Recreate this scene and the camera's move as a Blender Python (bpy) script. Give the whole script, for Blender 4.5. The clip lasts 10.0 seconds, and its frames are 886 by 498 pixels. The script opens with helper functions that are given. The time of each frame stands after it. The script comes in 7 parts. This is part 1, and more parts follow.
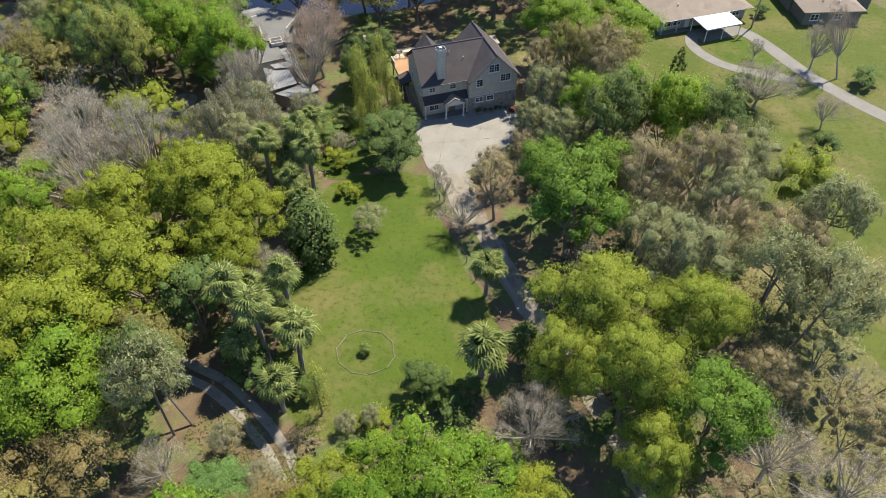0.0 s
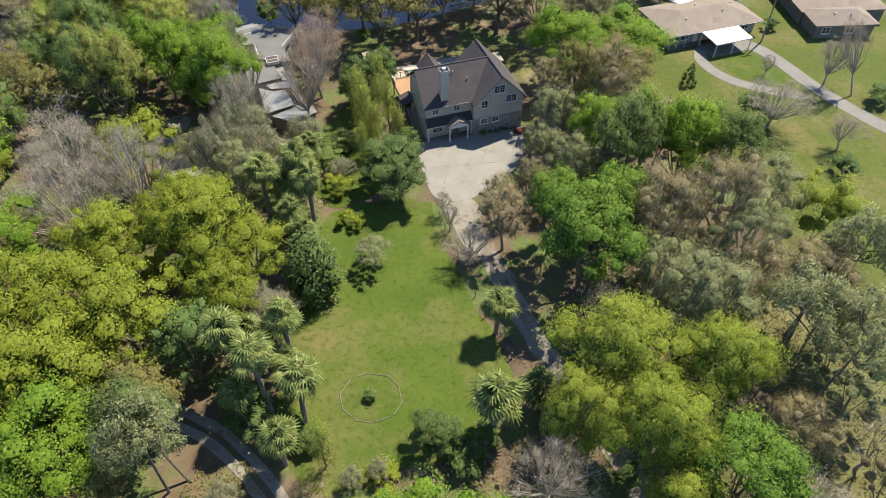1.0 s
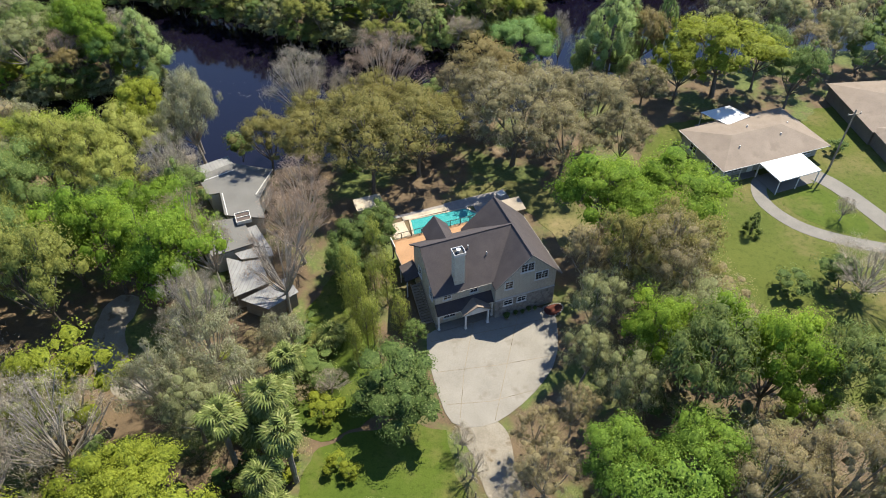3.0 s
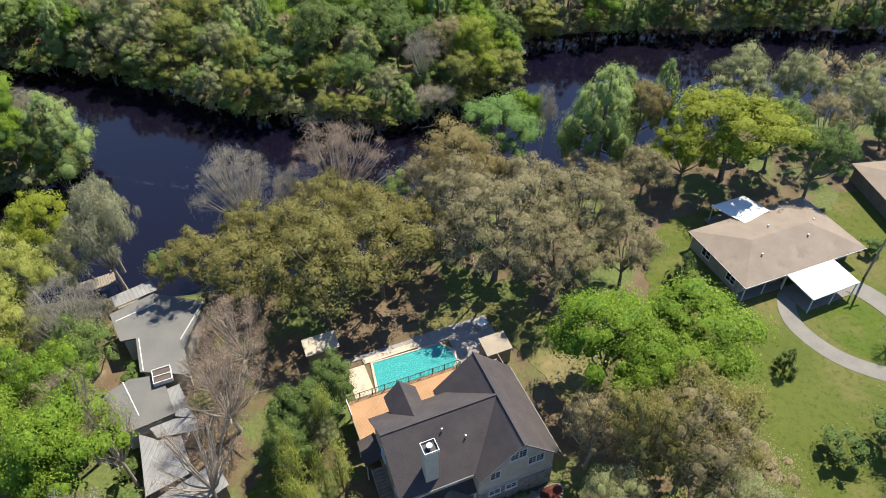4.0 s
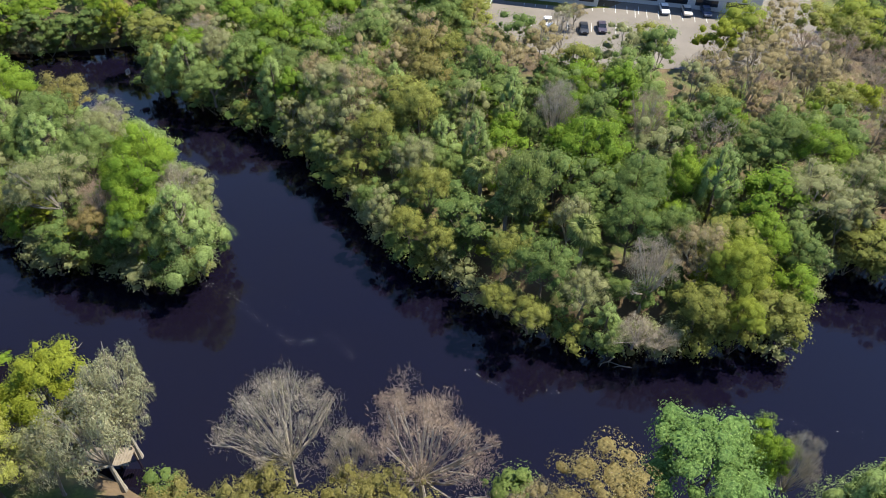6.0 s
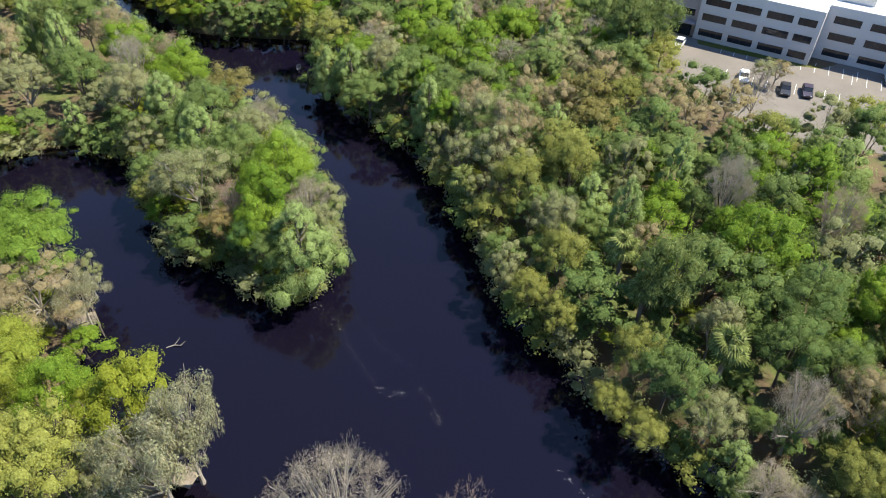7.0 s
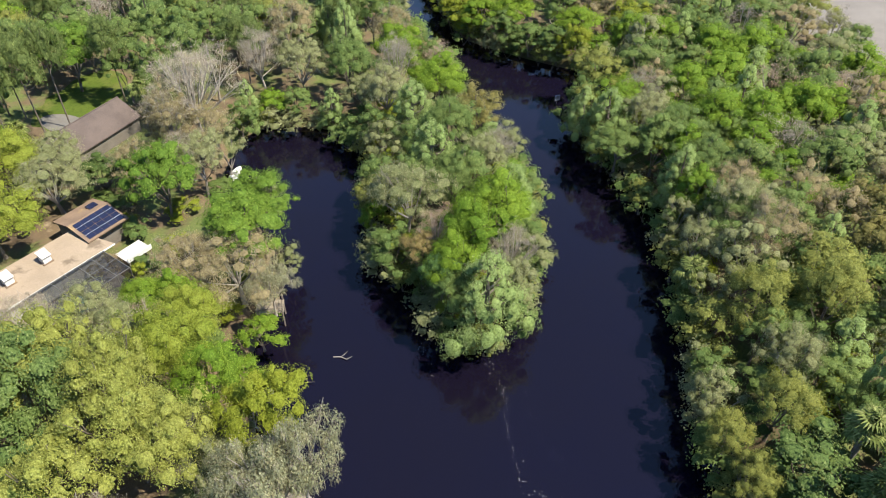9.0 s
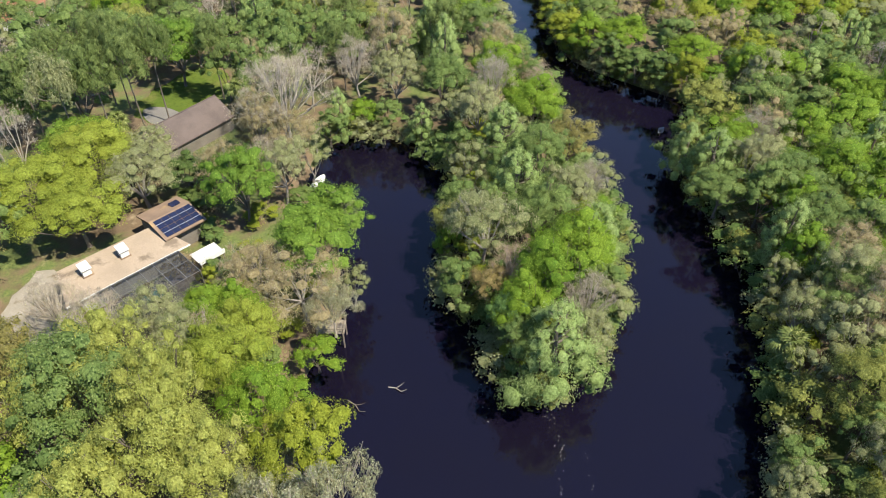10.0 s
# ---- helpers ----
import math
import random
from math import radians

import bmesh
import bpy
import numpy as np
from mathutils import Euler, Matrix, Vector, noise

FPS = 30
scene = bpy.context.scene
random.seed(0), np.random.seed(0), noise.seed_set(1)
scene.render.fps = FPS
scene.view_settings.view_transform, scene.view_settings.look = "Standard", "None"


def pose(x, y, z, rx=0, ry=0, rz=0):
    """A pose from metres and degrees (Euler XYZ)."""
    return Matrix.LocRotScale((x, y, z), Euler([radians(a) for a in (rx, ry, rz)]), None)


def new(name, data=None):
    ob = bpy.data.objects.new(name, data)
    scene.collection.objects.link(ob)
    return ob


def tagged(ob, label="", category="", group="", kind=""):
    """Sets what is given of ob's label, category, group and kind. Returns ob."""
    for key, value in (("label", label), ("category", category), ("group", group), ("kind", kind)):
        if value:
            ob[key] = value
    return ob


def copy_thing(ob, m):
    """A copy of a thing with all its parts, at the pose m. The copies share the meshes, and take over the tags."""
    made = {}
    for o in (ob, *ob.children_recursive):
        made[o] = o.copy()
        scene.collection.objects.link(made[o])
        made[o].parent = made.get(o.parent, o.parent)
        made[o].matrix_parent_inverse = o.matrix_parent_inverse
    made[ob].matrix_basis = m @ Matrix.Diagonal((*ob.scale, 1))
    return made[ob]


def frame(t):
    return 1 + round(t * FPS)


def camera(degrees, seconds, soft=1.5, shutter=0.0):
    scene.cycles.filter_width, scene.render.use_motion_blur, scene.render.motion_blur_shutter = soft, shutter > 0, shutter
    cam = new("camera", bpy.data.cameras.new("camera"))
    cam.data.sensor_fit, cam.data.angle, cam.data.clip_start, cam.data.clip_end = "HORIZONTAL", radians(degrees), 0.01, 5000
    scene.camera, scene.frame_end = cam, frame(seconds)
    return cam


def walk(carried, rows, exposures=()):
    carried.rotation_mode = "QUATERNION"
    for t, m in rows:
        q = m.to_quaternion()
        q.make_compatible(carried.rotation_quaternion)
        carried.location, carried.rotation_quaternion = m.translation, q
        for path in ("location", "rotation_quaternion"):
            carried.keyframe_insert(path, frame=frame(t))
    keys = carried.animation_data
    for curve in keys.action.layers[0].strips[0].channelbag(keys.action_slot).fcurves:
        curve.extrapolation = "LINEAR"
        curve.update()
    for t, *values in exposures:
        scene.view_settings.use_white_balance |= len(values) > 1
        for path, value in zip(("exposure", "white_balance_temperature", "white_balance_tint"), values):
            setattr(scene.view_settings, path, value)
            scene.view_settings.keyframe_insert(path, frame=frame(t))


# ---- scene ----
cam = camera(64.84, 10.0, 1.0)
# seconds, place, then heading, pitch and lean in degrees
ROWS = [
    (0, 0.00, 0.00, 65.32, 8.65, -45.76, -0.13),
    (0.5, -0.68, 2.01, 65.50, 8.72, -45.87, -0.09),
    (1, -2.38, 5.64, 65.36, 8.02, -45.79, -0.13),
    (1.5, -4.57, 11.39, 65.29, 7.85, -45.29, -0.15),
    (2, -6.43, 18.59, 65.61, 7.38, -44.64, 0.05),
    (2.5, -7.86, 26.62, 66.12, 7.26, -43.99, 0.34),
    (3.8, -10.60, 55.72, 66.09, 6.15, -43.34, 0.21),
    (4, -10.51, 60.80, 65.81, 4.96, -43.12, 0.38),
    (4.5, -10.10, 73.70, 65.32, 2.68, -42.63, 0.90),
    (4.7, -9.57, 78.65, 65.21, 5.79, -42.44, 0.80),
    (5, -8.90, 86.23, 65.34, 12.65, -42.41, 0.45),
    (5.5, -8.88, 98.03, 65.19, 24.42, -42.20, -0.10),
    (6, -10.25, 108.15, 64.81, 34.17, -41.77, -0.09),
    (6.2, -11.24, 111.18, 64.63, 38.13, -41.62, -0.25),
    (7.3, -15.92, 120.33, 65.16, 54.38, -41.75, -0.39),
    (7.5, -16.43, 121.16, 65.10, 56.83, -41.65, -0.29),
    (8, -18.11, 123.43, 64.89, 63.51, -41.42, -0.23),
    (8.5, -20.26, 125.47, 64.62, 70.05, -41.20, -0.26),
    (9, -22.57, 127.55, 64.57, 75.85, -41.05, -0.15),
    (9.5, -25.17, 129.52, 64.43, 80.69, -40.85, 0.10),
    (10, -27.98, 131.04, 64.35, 85.83, -40.71, 0.33),
]
walk(cam, [(t, pose(x, y, z, 90 + pitch, 0, yaw) @ pose(0, 0, 0, 0, 0, -lean)) for t, x, y, z, yaw, pitch, lean in ROWS], ((0, 1.33), (4.5, 1.33), (7.3, 1.44), (10, 1.46)))
# ---- after path ----
# ---- light ----
SUN_DIR = Vector((0.54, 0.84, 0.0)).normalized()
SUN_ELEV = radians(57)
world = bpy.data.worlds.new("sky")
scene.world = world
world.use_nodes = True
wn = world.node_tree
wn.nodes.clear()
sky = wn.nodes.new("ShaderNodeTexSky")
sky.sky_type = "NISHITA"
sky.sun_disc = False
sky.sun_elevation = SUN_ELEV
sky.sun_rotation = math.atan2(SUN_DIR.x, SUN_DIR.y)
sky.air_density, sky.dust_density, sky.ozone_density = 0.85, 0.0, 4.5
bg = wn.nodes.new("ShaderNodeBackground")
bg.inputs["Strength"].default_value = 0.125
wo = wn.nodes.new("ShaderNodeOutputWorld")
wn.links.new(sky.outputs[0], bg.inputs[0])
wn.links.new(bg.outputs[0], wo.inputs[0])
sun = new("sun", bpy.data.lights.new("sun", "SUN"))
sun.data.energy, sun.data.angle, sun.data.color = 4.6, radians(0.55), (1.0, 0.93, 0.77)
toward = Vector((SUN_DIR.x * math.cos(SUN_ELEV), SUN_DIR.y * math.cos(SUN_ELEV), math.sin(SUN_ELEV)))
sun.matrix_basis = Matrix.Translation((0, 0, 200)) @ toward.to_track_quat("Z", "Y").to_matrix().to_4x4()


# ---- materials ----
def nodes_of(name):
    m = bpy.data.materials.new(name)
    m.use_nodes = True
    nt = m.node_tree
    return m, nt, nt.nodes["Principled BSDF"], nt.nodes["Material Output"]


def add(nt, kind, **values):
    n = nt.nodes.new(kind)
    for k, v in values.items():
        n.inputs[k].default_value = v
    return n


def mix_rgb(nt, fac, a, b, blend="MIX"):
    n = nt.nodes.new("ShaderNodeMix")
    n.data_type, n.blend_type = "RGBA", blend
    for sock, v in ((0, fac), (6, a), (7, b)):
        if isinstance(v, (int, float)):
            n.inputs[sock].default_value = v
        elif isinstance(v, tuple):
            n.inputs[sock].default_value = (*v, 1) if len(v) == 3 else v
        else:
            nt.links.new(v, n.inputs[sock])
    return n.outputs[2]


def ramp(nt, source, a, b):
    n = nt.nodes.new("ShaderNodeMapRange")
    n.inputs[1].default_value, n.inputs[2].default_value = a, b
    nt.links.new(source, n.inputs[0])
    return n.outputs[0]


def grain(nt, scale, detail=4.0, rough=0.6, space="Object"):
    co = nt.nodes.new("ShaderNodeTexCoord")
    n = add(nt, "ShaderNodeTexNoise", Scale=scale, Detail=detail, Roughness=rough)
    nt.links.new(co.outputs[space], n.inputs["Vector"])
    return n.outputs["Fac"]


def leaf_mat(name, a, b, c, gap=0.62, trans=0.50):
    """Leaves: colour a to b tree by tree and clump by clump, flecked with c leaf by leaf."""
    m, nt, p, out = nodes_of(name)
    info = nt.nodes.new("ShaderNodeObjectInfo")
    geo = nt.nodes.new("ShaderNodeNewGeometry")
    # the dense inside of a clump keeps the middle tone, single sprays differ
    inner = nt.nodes.new("ShaderNodeAttribute")
    inner.attribute_name = "dense"
    chance = nt.nodes.new("ShaderNodeMix")
    chance.inputs[3].default_value = 0.4
    nt.links.new(inner.outputs["Fac"], chance.inputs[0])
    nt.links.new(geo.outputs["Random Per Island"], chance.inputs[2])
    chance = chance.outputs[0]
    co = nt.nodes.new("ShaderNodeTexCoord")
    n1 = add(nt, "ShaderNodeTexNoise", Scale=0.45, Detail=3.0)
    nt.links.new(co.outputs["Object"], n1.inputs["Vector"])
    t1 = ramp(nt, n1.outputs["Fac"], 0.35, 0.65)
    mixer = nt.nodes.new("ShaderNodeMath")
    mixer.operation = "MULTIPLY_ADD"
    mixer.inputs[1].default_value = 0.55
    nt.links.new(t1, mixer.inputs[0])
    half = nt.nodes.new("ShaderNodeMath")
    half.operation = "MULTIPLY"
    half.inputs[1].default_value = 0.45
    nt.links.new(info.outputs["Random"], half.inputs[0])
    nt.links.new(half.outputs[0], mixer.inputs[2])
    col = mix_rgb(nt, mixer.outputs[0], a, b)
    fleck = ramp(nt, chance, gap, 1.3)
    col = mix_rgb(nt, fleck, col, c)
    bright = nt.nodes.new("ShaderNodeMapRange")
    bright.inputs[3].default_value, bright.inputs[4].default_value = 0.78, 1.28
    nt.links.new(chance, bright.inputs[0])
    n2 = add(nt, "ShaderNodeTexNoise", Scale=9.0, Detail=2.0)
    nt.links.new(co.outputs["Object"], n2.inputs["Vector"])
    fine = nt.nodes.new("ShaderNodeMapRange")
    fine.inputs[1].default_value, fine.inputs[2].default_value = 0.35, 0.65
    fine.inputs[3].default_value, fine.inputs[4].default_value = 0.72, 1.2
    nt.links.new(n2.outputs["Fac"], fine.inputs[0])
    # noise paints light tufts and dark gaps onto the solid dense part
    n3 = add(nt, "ShaderNodeTexNoise", Scale=4.2, Detail=5.0, Roughness=0.75)
    nt.links.new(co.outputs["Object"], n3.inputs["Vector"])
    tuft_shade = nt.nodes.new("ShaderNodeMapRange")
    tuft_shade.inputs[1].default_value, tuft_shade.inputs[2].default_value = 0.38, 0.62
    tuft_shade.inputs[3].default_value, tuft_shade.inputs[4].default_value = 0.55, 1.34
    nt.links.new(n3.outputs["Fac"], tuft_shade.inputs[0])
    pick = nt.nodes.new("ShaderNodeMix")
    nt.links.new(inner.outputs["Fac"], pick.inputs[0])
    nt.links.new(fine.outputs[0], pick.inputs[2])
    nt.links.new(tuft_shade.outputs[0], pick.inputs[3])
    both = nt.nodes.new("ShaderNodeMath")
    both.operation = "MULTIPLY"
    nt.links.new(bright.outputs[0], both.inputs[0])
    nt.links.new(pick.outputs[0], both.inputs[1])
    hsv = nt.nodes.new("ShaderNodeHueSaturation")
    nt.links.new(both.outputs[0], hsv.inputs["Value"])
    nt.links.new(col, hsv.inputs["Color"])
    p.inputs["Roughness"].default_value = 0.6
    p.inputs["Specular IOR Level"].default_value = 0.1
    relief = add(nt, "ShaderNodeBump", Strength=0.35, Distance=0.25)
    nt.links.new(n3.outputs["Fac"], relief.inputs["Height"])
    nt.links.new(relief.outputs[0], p.inputs["Normal"])
    nt.links.new(hsv.outputs[0], p.inputs["Base Color"])
    tr = nt.nodes.new("ShaderNodeBsdfTranslucent")
    nt.links.new(hsv.outputs[0], tr.inputs["Color"])
    ms = nt.nodes.new("ShaderNodeMixShader")
    ms.inputs[0].default_value = trans
    nt.links.new(p.outputs[0], ms.inputs[1])
    nt.links.new(tr.outputs[0], ms.inputs[2])
    nt.links.new(ms.outputs[0], out.inputs["Surface"])
    return m


def surf(name, a, b, scale=2.0, fine=20.0, rough=0.8, metal=0.0, bump=0.15, spots=None, space="Object", spec=0.4):
    """A matt surface: colour a to b in patches with fine grain and relief, and darker spots."""
    m, nt, p, out = nodes_of(name)
    big = ramp(nt, grain(nt, scale, 5.0, 0.6, space), 0.35, 0.65)
    small = grain(nt, fine, 3.0, 0.7, space)
    col = mix_rgb(nt, big, a, b)
    dark = ramp(nt, small, 0.3, 0.75)
    col = mix_rgb(nt, 0.35, col, mix_rgb(nt, dark, tuple(x * 0.55 for x in a), tuple(min(1, x * 1.25) for x in b)))
    if spots:
        col = mix_rgb(nt, ramp(nt, grain(nt, scale * 0.6 + 0.11, 6.0, 0.65, space), 0.56, 0.66), col, spots)
    nt.links.new(col, p.inputs["Base Color"])
    p.inputs["Roughness"].default_value = rough
    p.inputs["Metallic"].default_value = metal
    p.inputs["Specular IOR Level"].default_value = spec
    if bump:
        bn = add(nt, "ShaderNodeBump", Strength=bump, Distance=0.05)
        nt.links.new(small, bn.inputs["Height"])
        nt.links.new(bn.outputs[0], p.inputs["Normal"])
    return m


def striped(name, a, b, period, axis=0, rough=0.7, metal=0.0, relief=0.4, width=0.15):
    """Boards or ribs: surf with joints every period metres along one axis."""
    m = surf(name, a, b, 0.6, 14.0, rough, metal, 0.0)
    nt = m.node_tree
    p = nt.nodes["Principled BSDF"]
    co = nt.nodes.new("ShaderNodeTexCoord")
    sep = nt.nodes.new("ShaderNodeSeparateXYZ")
    nt.links.new(co.outputs["Object"], sep.inputs[0])
    fr = nt.nodes.new("ShaderNodeMath")
    fr.operation = "PINGPONG"
    fr.inputs[1].default_value = period / 2
    nt.links.new(sep.outputs[axis], fr.inputs[0])
    edge = ramp(nt, fr.outputs[0], 0.0, period * width)
    old = p.inputs["Base Color"].links[0].from_socket
    col = mix_rgb(nt, edge, mix_rgb(nt, 0.6, old, (0.02, 0.02, 0.02)), old)
    nt.links.new(col, p.inputs["Base Color"])
    bn = add(nt, "ShaderNodeBump", Strength=relief, Distance=0.03)
    nt.links.new(edge, bn.inputs["Height"])
    nt.links.new(bn.outputs[0], p.inputs["Normal"])
    return m


L_BRIGHT = leaf_mat("leaf_bright_green", (0.096, 0.177, 0.019), (0.185, 0.270, 0.027), (0.274, 0.335, 0.062))
L_GREEN = leaf_mat("leaf_mid_green", (0.095, 0.153, 0.044), (0.168, 0.222, 0.062), (0.244, 0.270, 0.108))
L_YELLOW = leaf_mat("leaf_yellow_green", (0.163, 0.198, 0.023), (0.238, 0.270, 0.030), (0.285, 0.305, 0.055))
L_SALLOW = leaf_mat("leaf_sallow", (0.161, 0.181, 0.044), (0.240, 0.251, 0.061), (0.306, 0.306, 0.106))
L_DEEP = leaf_mat("leaf_deep_green", (0.071, 0.133, 0.017), (0.131, 0.202, 0.026), (0.202, 0.260, 0.052), trans=0.32)
L_OLIVE = leaf_mat("leaf_olive", (0.165, 0.156, 0.050), (0.220, 0.196, 0.062), (0.270, 0.240, 0.099))
L_LIME = leaf_mat("leaf_lime", (0.186, 0.232, 0.032), (0.251, 0.286, 0.044), (0.293, 0.314, 0.070))
L_DARK = leaf_mat("leaf_dark", (0.043, 0.074, 0.019), (0.080, 0.114, 0.028), (0.173, 0.188, 0.072), trans=0.2)
L_TEAL = leaf_mat("leaf_blue_green", (0.108, 0.192, 0.055), (0.162, 0.260, 0.072), (0.248, 0.327, 0.111))
L_CYPRESS = leaf_mat("leaf_cypress", (0.171, 0.246, 0.076), (0.259, 0.332, 0.114), (0.334, 0.384, 0.172))
L_GREYGREEN = leaf_mat("leaf_grey_green", (0.165, 0.187, 0.077), (0.249, 0.257, 0.121), (0.390, 0.374, 0.232))
L_TAN = leaf_mat("leaf_tan_bud", (0.225, 0.188, 0.096), (0.295, 0.242, 0.131), (0.245, 0.247, 0.103))
L_GREYOAK = leaf_mat("leaf_grey_oak", (0.176, 0.156, 0.077), (0.237, 0.207, 0.108), (0.297, 0.264, 0.143))
L_PINE = leaf_mat("needle_green", (0.094, 0.132, 0.039), (0.149, 0.189, 0.057), (0.226, 0.253, 0.094))
L_MOSSY = leaf_mat("leaf_pale_grey", (0.189, 0.198, 0.108), (0.260, 0.264, 0.152), (0.341, 0.334, 0.215))
L_PALE = leaf_mat("leaf_pale_yellow", (0.221, 0.246, 0.053), (0.297, 0.312, 0.075), (0.344, 0.354, 0.120))
L_GOLD = leaf_mat("leaf_gold", (0.202, 0.165, 0.068), (0.255, 0.200, 0.082), (0.223, 0.216, 0.089))
L_PALM = leaf_mat("leaf_palm", (0.091, 0.124, 0.030), (0.156, 0.178, 0.051), (0.303, 0.294, 0.128), trans=0.2)
L_BAMBOO = leaf_mat("leaf_bamboo", (0.187, 0.220, 0.039), (0.264, 0.286, 0.061), (0.352, 0.352, 0.110))
TWIG_GREY = leaf_mat("twig_grey", (0.270, 0.226, 0.170), (0.356, 0.304, 0.236), (0.450, 0.396, 0.316), trans=0.2)
TWIG_RED = leaf_mat("twig_reddish", (0.285, 0.205, 0.145), (0.370, 0.275, 0.200), (0.430, 0.340, 0.255), trans=0.2)
MOSS = leaf_mat("spanish_moss", (0.274, 0.261, 0.144), (0.363, 0.342, 0.198), (0.451, 0.418, 0.259), trans=0.2)
BARK = surf("bark", (0.075, 0.060, 0.045), (0.150, 0.124, 0.098), 3.0, 25.0, 0.9, bump=0.5)
BARK_PALE = surf("pale_bark", (0.150, 0.131, 0.112), (0.240, 0.217, 0.188), 3.0, 25.0, 0.9, bump=0.5)
BARK_TWIG = surf("weathered_grey_bark", (0.230, 0.196, 0.160), (0.330, 0.290, 0.240), 3.0, 25.0, 0.9, bump=0.4)


# ---- building helpers ----
def mesh_of(name, bm):
    me = bpy.data.meshes.new(name)
    bm.normal_update()
    bm.to_mesh(me)
    bm.free()
    return me


def part(name, bm, material, parent, label=""):
    me = mesh_of(name, bm) if isinstance(bm, bmesh.types.BMesh) else bm
    if material and not me.materials:
        me.materials.append(material)
    ob = new(name, me)
    ob.parent = parent
    if label:
        ob["label"] = label
    return ob


def thing(name, m, label, category, group="", kind=""):
    ob = new(name)
    ob.empty_display_size = 0.5
    ob.matrix_basis = m
    return tagged(ob, label, category, group, kind)


def solid(name, bm, material, label, category, kind="", m=None):
    me = mesh_of(name, bm)
    me.materials.append(material)
    ob = new(name, me)
    if m is not None:
        ob.matrix_basis = m
    return tagged(ob, label, category, "", kind)


def box(bm, x0, x1, y0, y1, z0, z1):
    v = [bm.verts.new(c) for c in ((x0, y0, z0), (x1, y0, z0), (x1, y1, z0), (x0, y1, z0), (x0, y0, z1), (x1, y0, z1), (x1, y1, z1), (x0, y1, z1))]
    for f in ((3, 2, 1, 0), (4, 5, 6, 7), (0, 1, 5, 4), (1, 2, 6, 5), (2, 3, 7, 6), (3, 0, 4, 7)):
        bm.faces.new([v[i] for i in f])
    return bm


def boxes(*sets):
    bm = bmesh.new()
    for s in sets:
        box(bm, *s)
    return bm


def slab(bm, pts, z0, z1):
    """An upright prism over a flat outline, given anticlockwise."""
    lo = [bm.verts.new((x, y, z0)) for x, y in pts]
    hi = [bm.verts.new((x, y, z1)) for x, y in pts]
    n = len(pts)
    bm.faces.new(hi)
    bm.faces.new(lo[::-1])
    for i in range(n):
        bm.faces.new((lo[i], lo[(i + 1) % n], hi[(i + 1) % n], hi[i]))
    return bm


def prism(bm, profile, axis, a, b):
    """A prism with an upright profile (s, z), run from a to b along x (axis 0) or y (axis 1)."""
    def at(s, z, q):
        return (q, s, z) if axis == 0 else (s, q, z)
    lo = [bm.verts.new(at(s, z, a)) for s, z in profile]
    hi = [bm.verts.new(at(s, z, b)) for s, z in profile]
    n = len(profile)
    bm.faces.new(hi)
    bm.faces.new(lo[::-1])
    for i in range(n):
        bm.faces.new((lo[i], lo[(i + 1) % n], hi[(i + 1) % n], hi[i]))
    bmesh.ops.recalc_face_normals(bm, faces=bm.faces)
    return bm


def sheet(bm, corners, thick=0.18):
    """A sloping slab, such as a roof plane: its corners on top, its thickness below."""
    top = [bm.verts.new(c) for c in corners]
    low = [bm.verts.new((c[0], c[1], c[2] - thick)) for c in corners]
    n = len(corners)
    bm.faces.new(top)
    bm.faces.new(low[::-1])
    for i in range(n):
        bm.faces.new((top[i], low[i], low[(i + 1) % n], top[(i + 1) % n]))
    bmesh.ops.recalc_face_normals(bm, faces=bm.faces)
    return bm


def tube(bm, path, radii, sides=6):
    """A tapered tube along a path of points."""
    rings = []
    for i, p in enumerate(path):
        p = Vector(p)
        d = (Vector(path[min(i + 1, len(path) - 1)]) - Vector(path[max(i - 1, 0)])).normalized()
        e = d.orthogonal().normalized()
        g = d.cross(e)
        r = radii[i]
        rings.append([bm.verts.new(p + e * (r * math.cos(2 * math.pi * k / sides)) + g * (r * math.sin(2 * math.pi * k / sides))) for k in range(sides)])
    for a, b in zip(rings, rings[1:]):
        for k in range(sides):
            bm.faces.new((a[k], a[(k + 1) % sides], b[(k + 1) % sides], b[k]))
    bm.faces.new(rings[0][::-1])
    bm.faces.new(rings[-1])
    return bm


# ---- trees ----
def leaf_tris(rng, points, normals, size, slim=1.0, hang=0.0, turn=0.36):
    """One small three-cornered leaf spray at each point, facing roughly along its normal."""
    n = len(points)
    nrm = normals + rng.normal(0, turn, (n, 3))
    nrm /= np.linalg.norm(nrm, axis=1)[:, None] + 1e-9
    ax = rng.normal(0, 1, (n, 3))
    ax[:, 2] -= hang * 3
    ax -= (ax * nrm).sum(1)[:, None] * nrm * (1 - min(1, hang))
    ax /= np.linalg.norm(ax, axis=1)[:, None] + 1e-9
    side = np.cross(nrm, ax)
    side /= np.linalg.norm(side, axis=1)[:, None] + 1e-9
    s = (size * rng.uniform(0.6, 1.4, n))[:, None]
    w = s * 0.5 * slim
    return np.stack([points - ax * s * 0.5 - side * w, points - ax * s * 0.5 + side * w, points + ax * s * 0.6], 1)


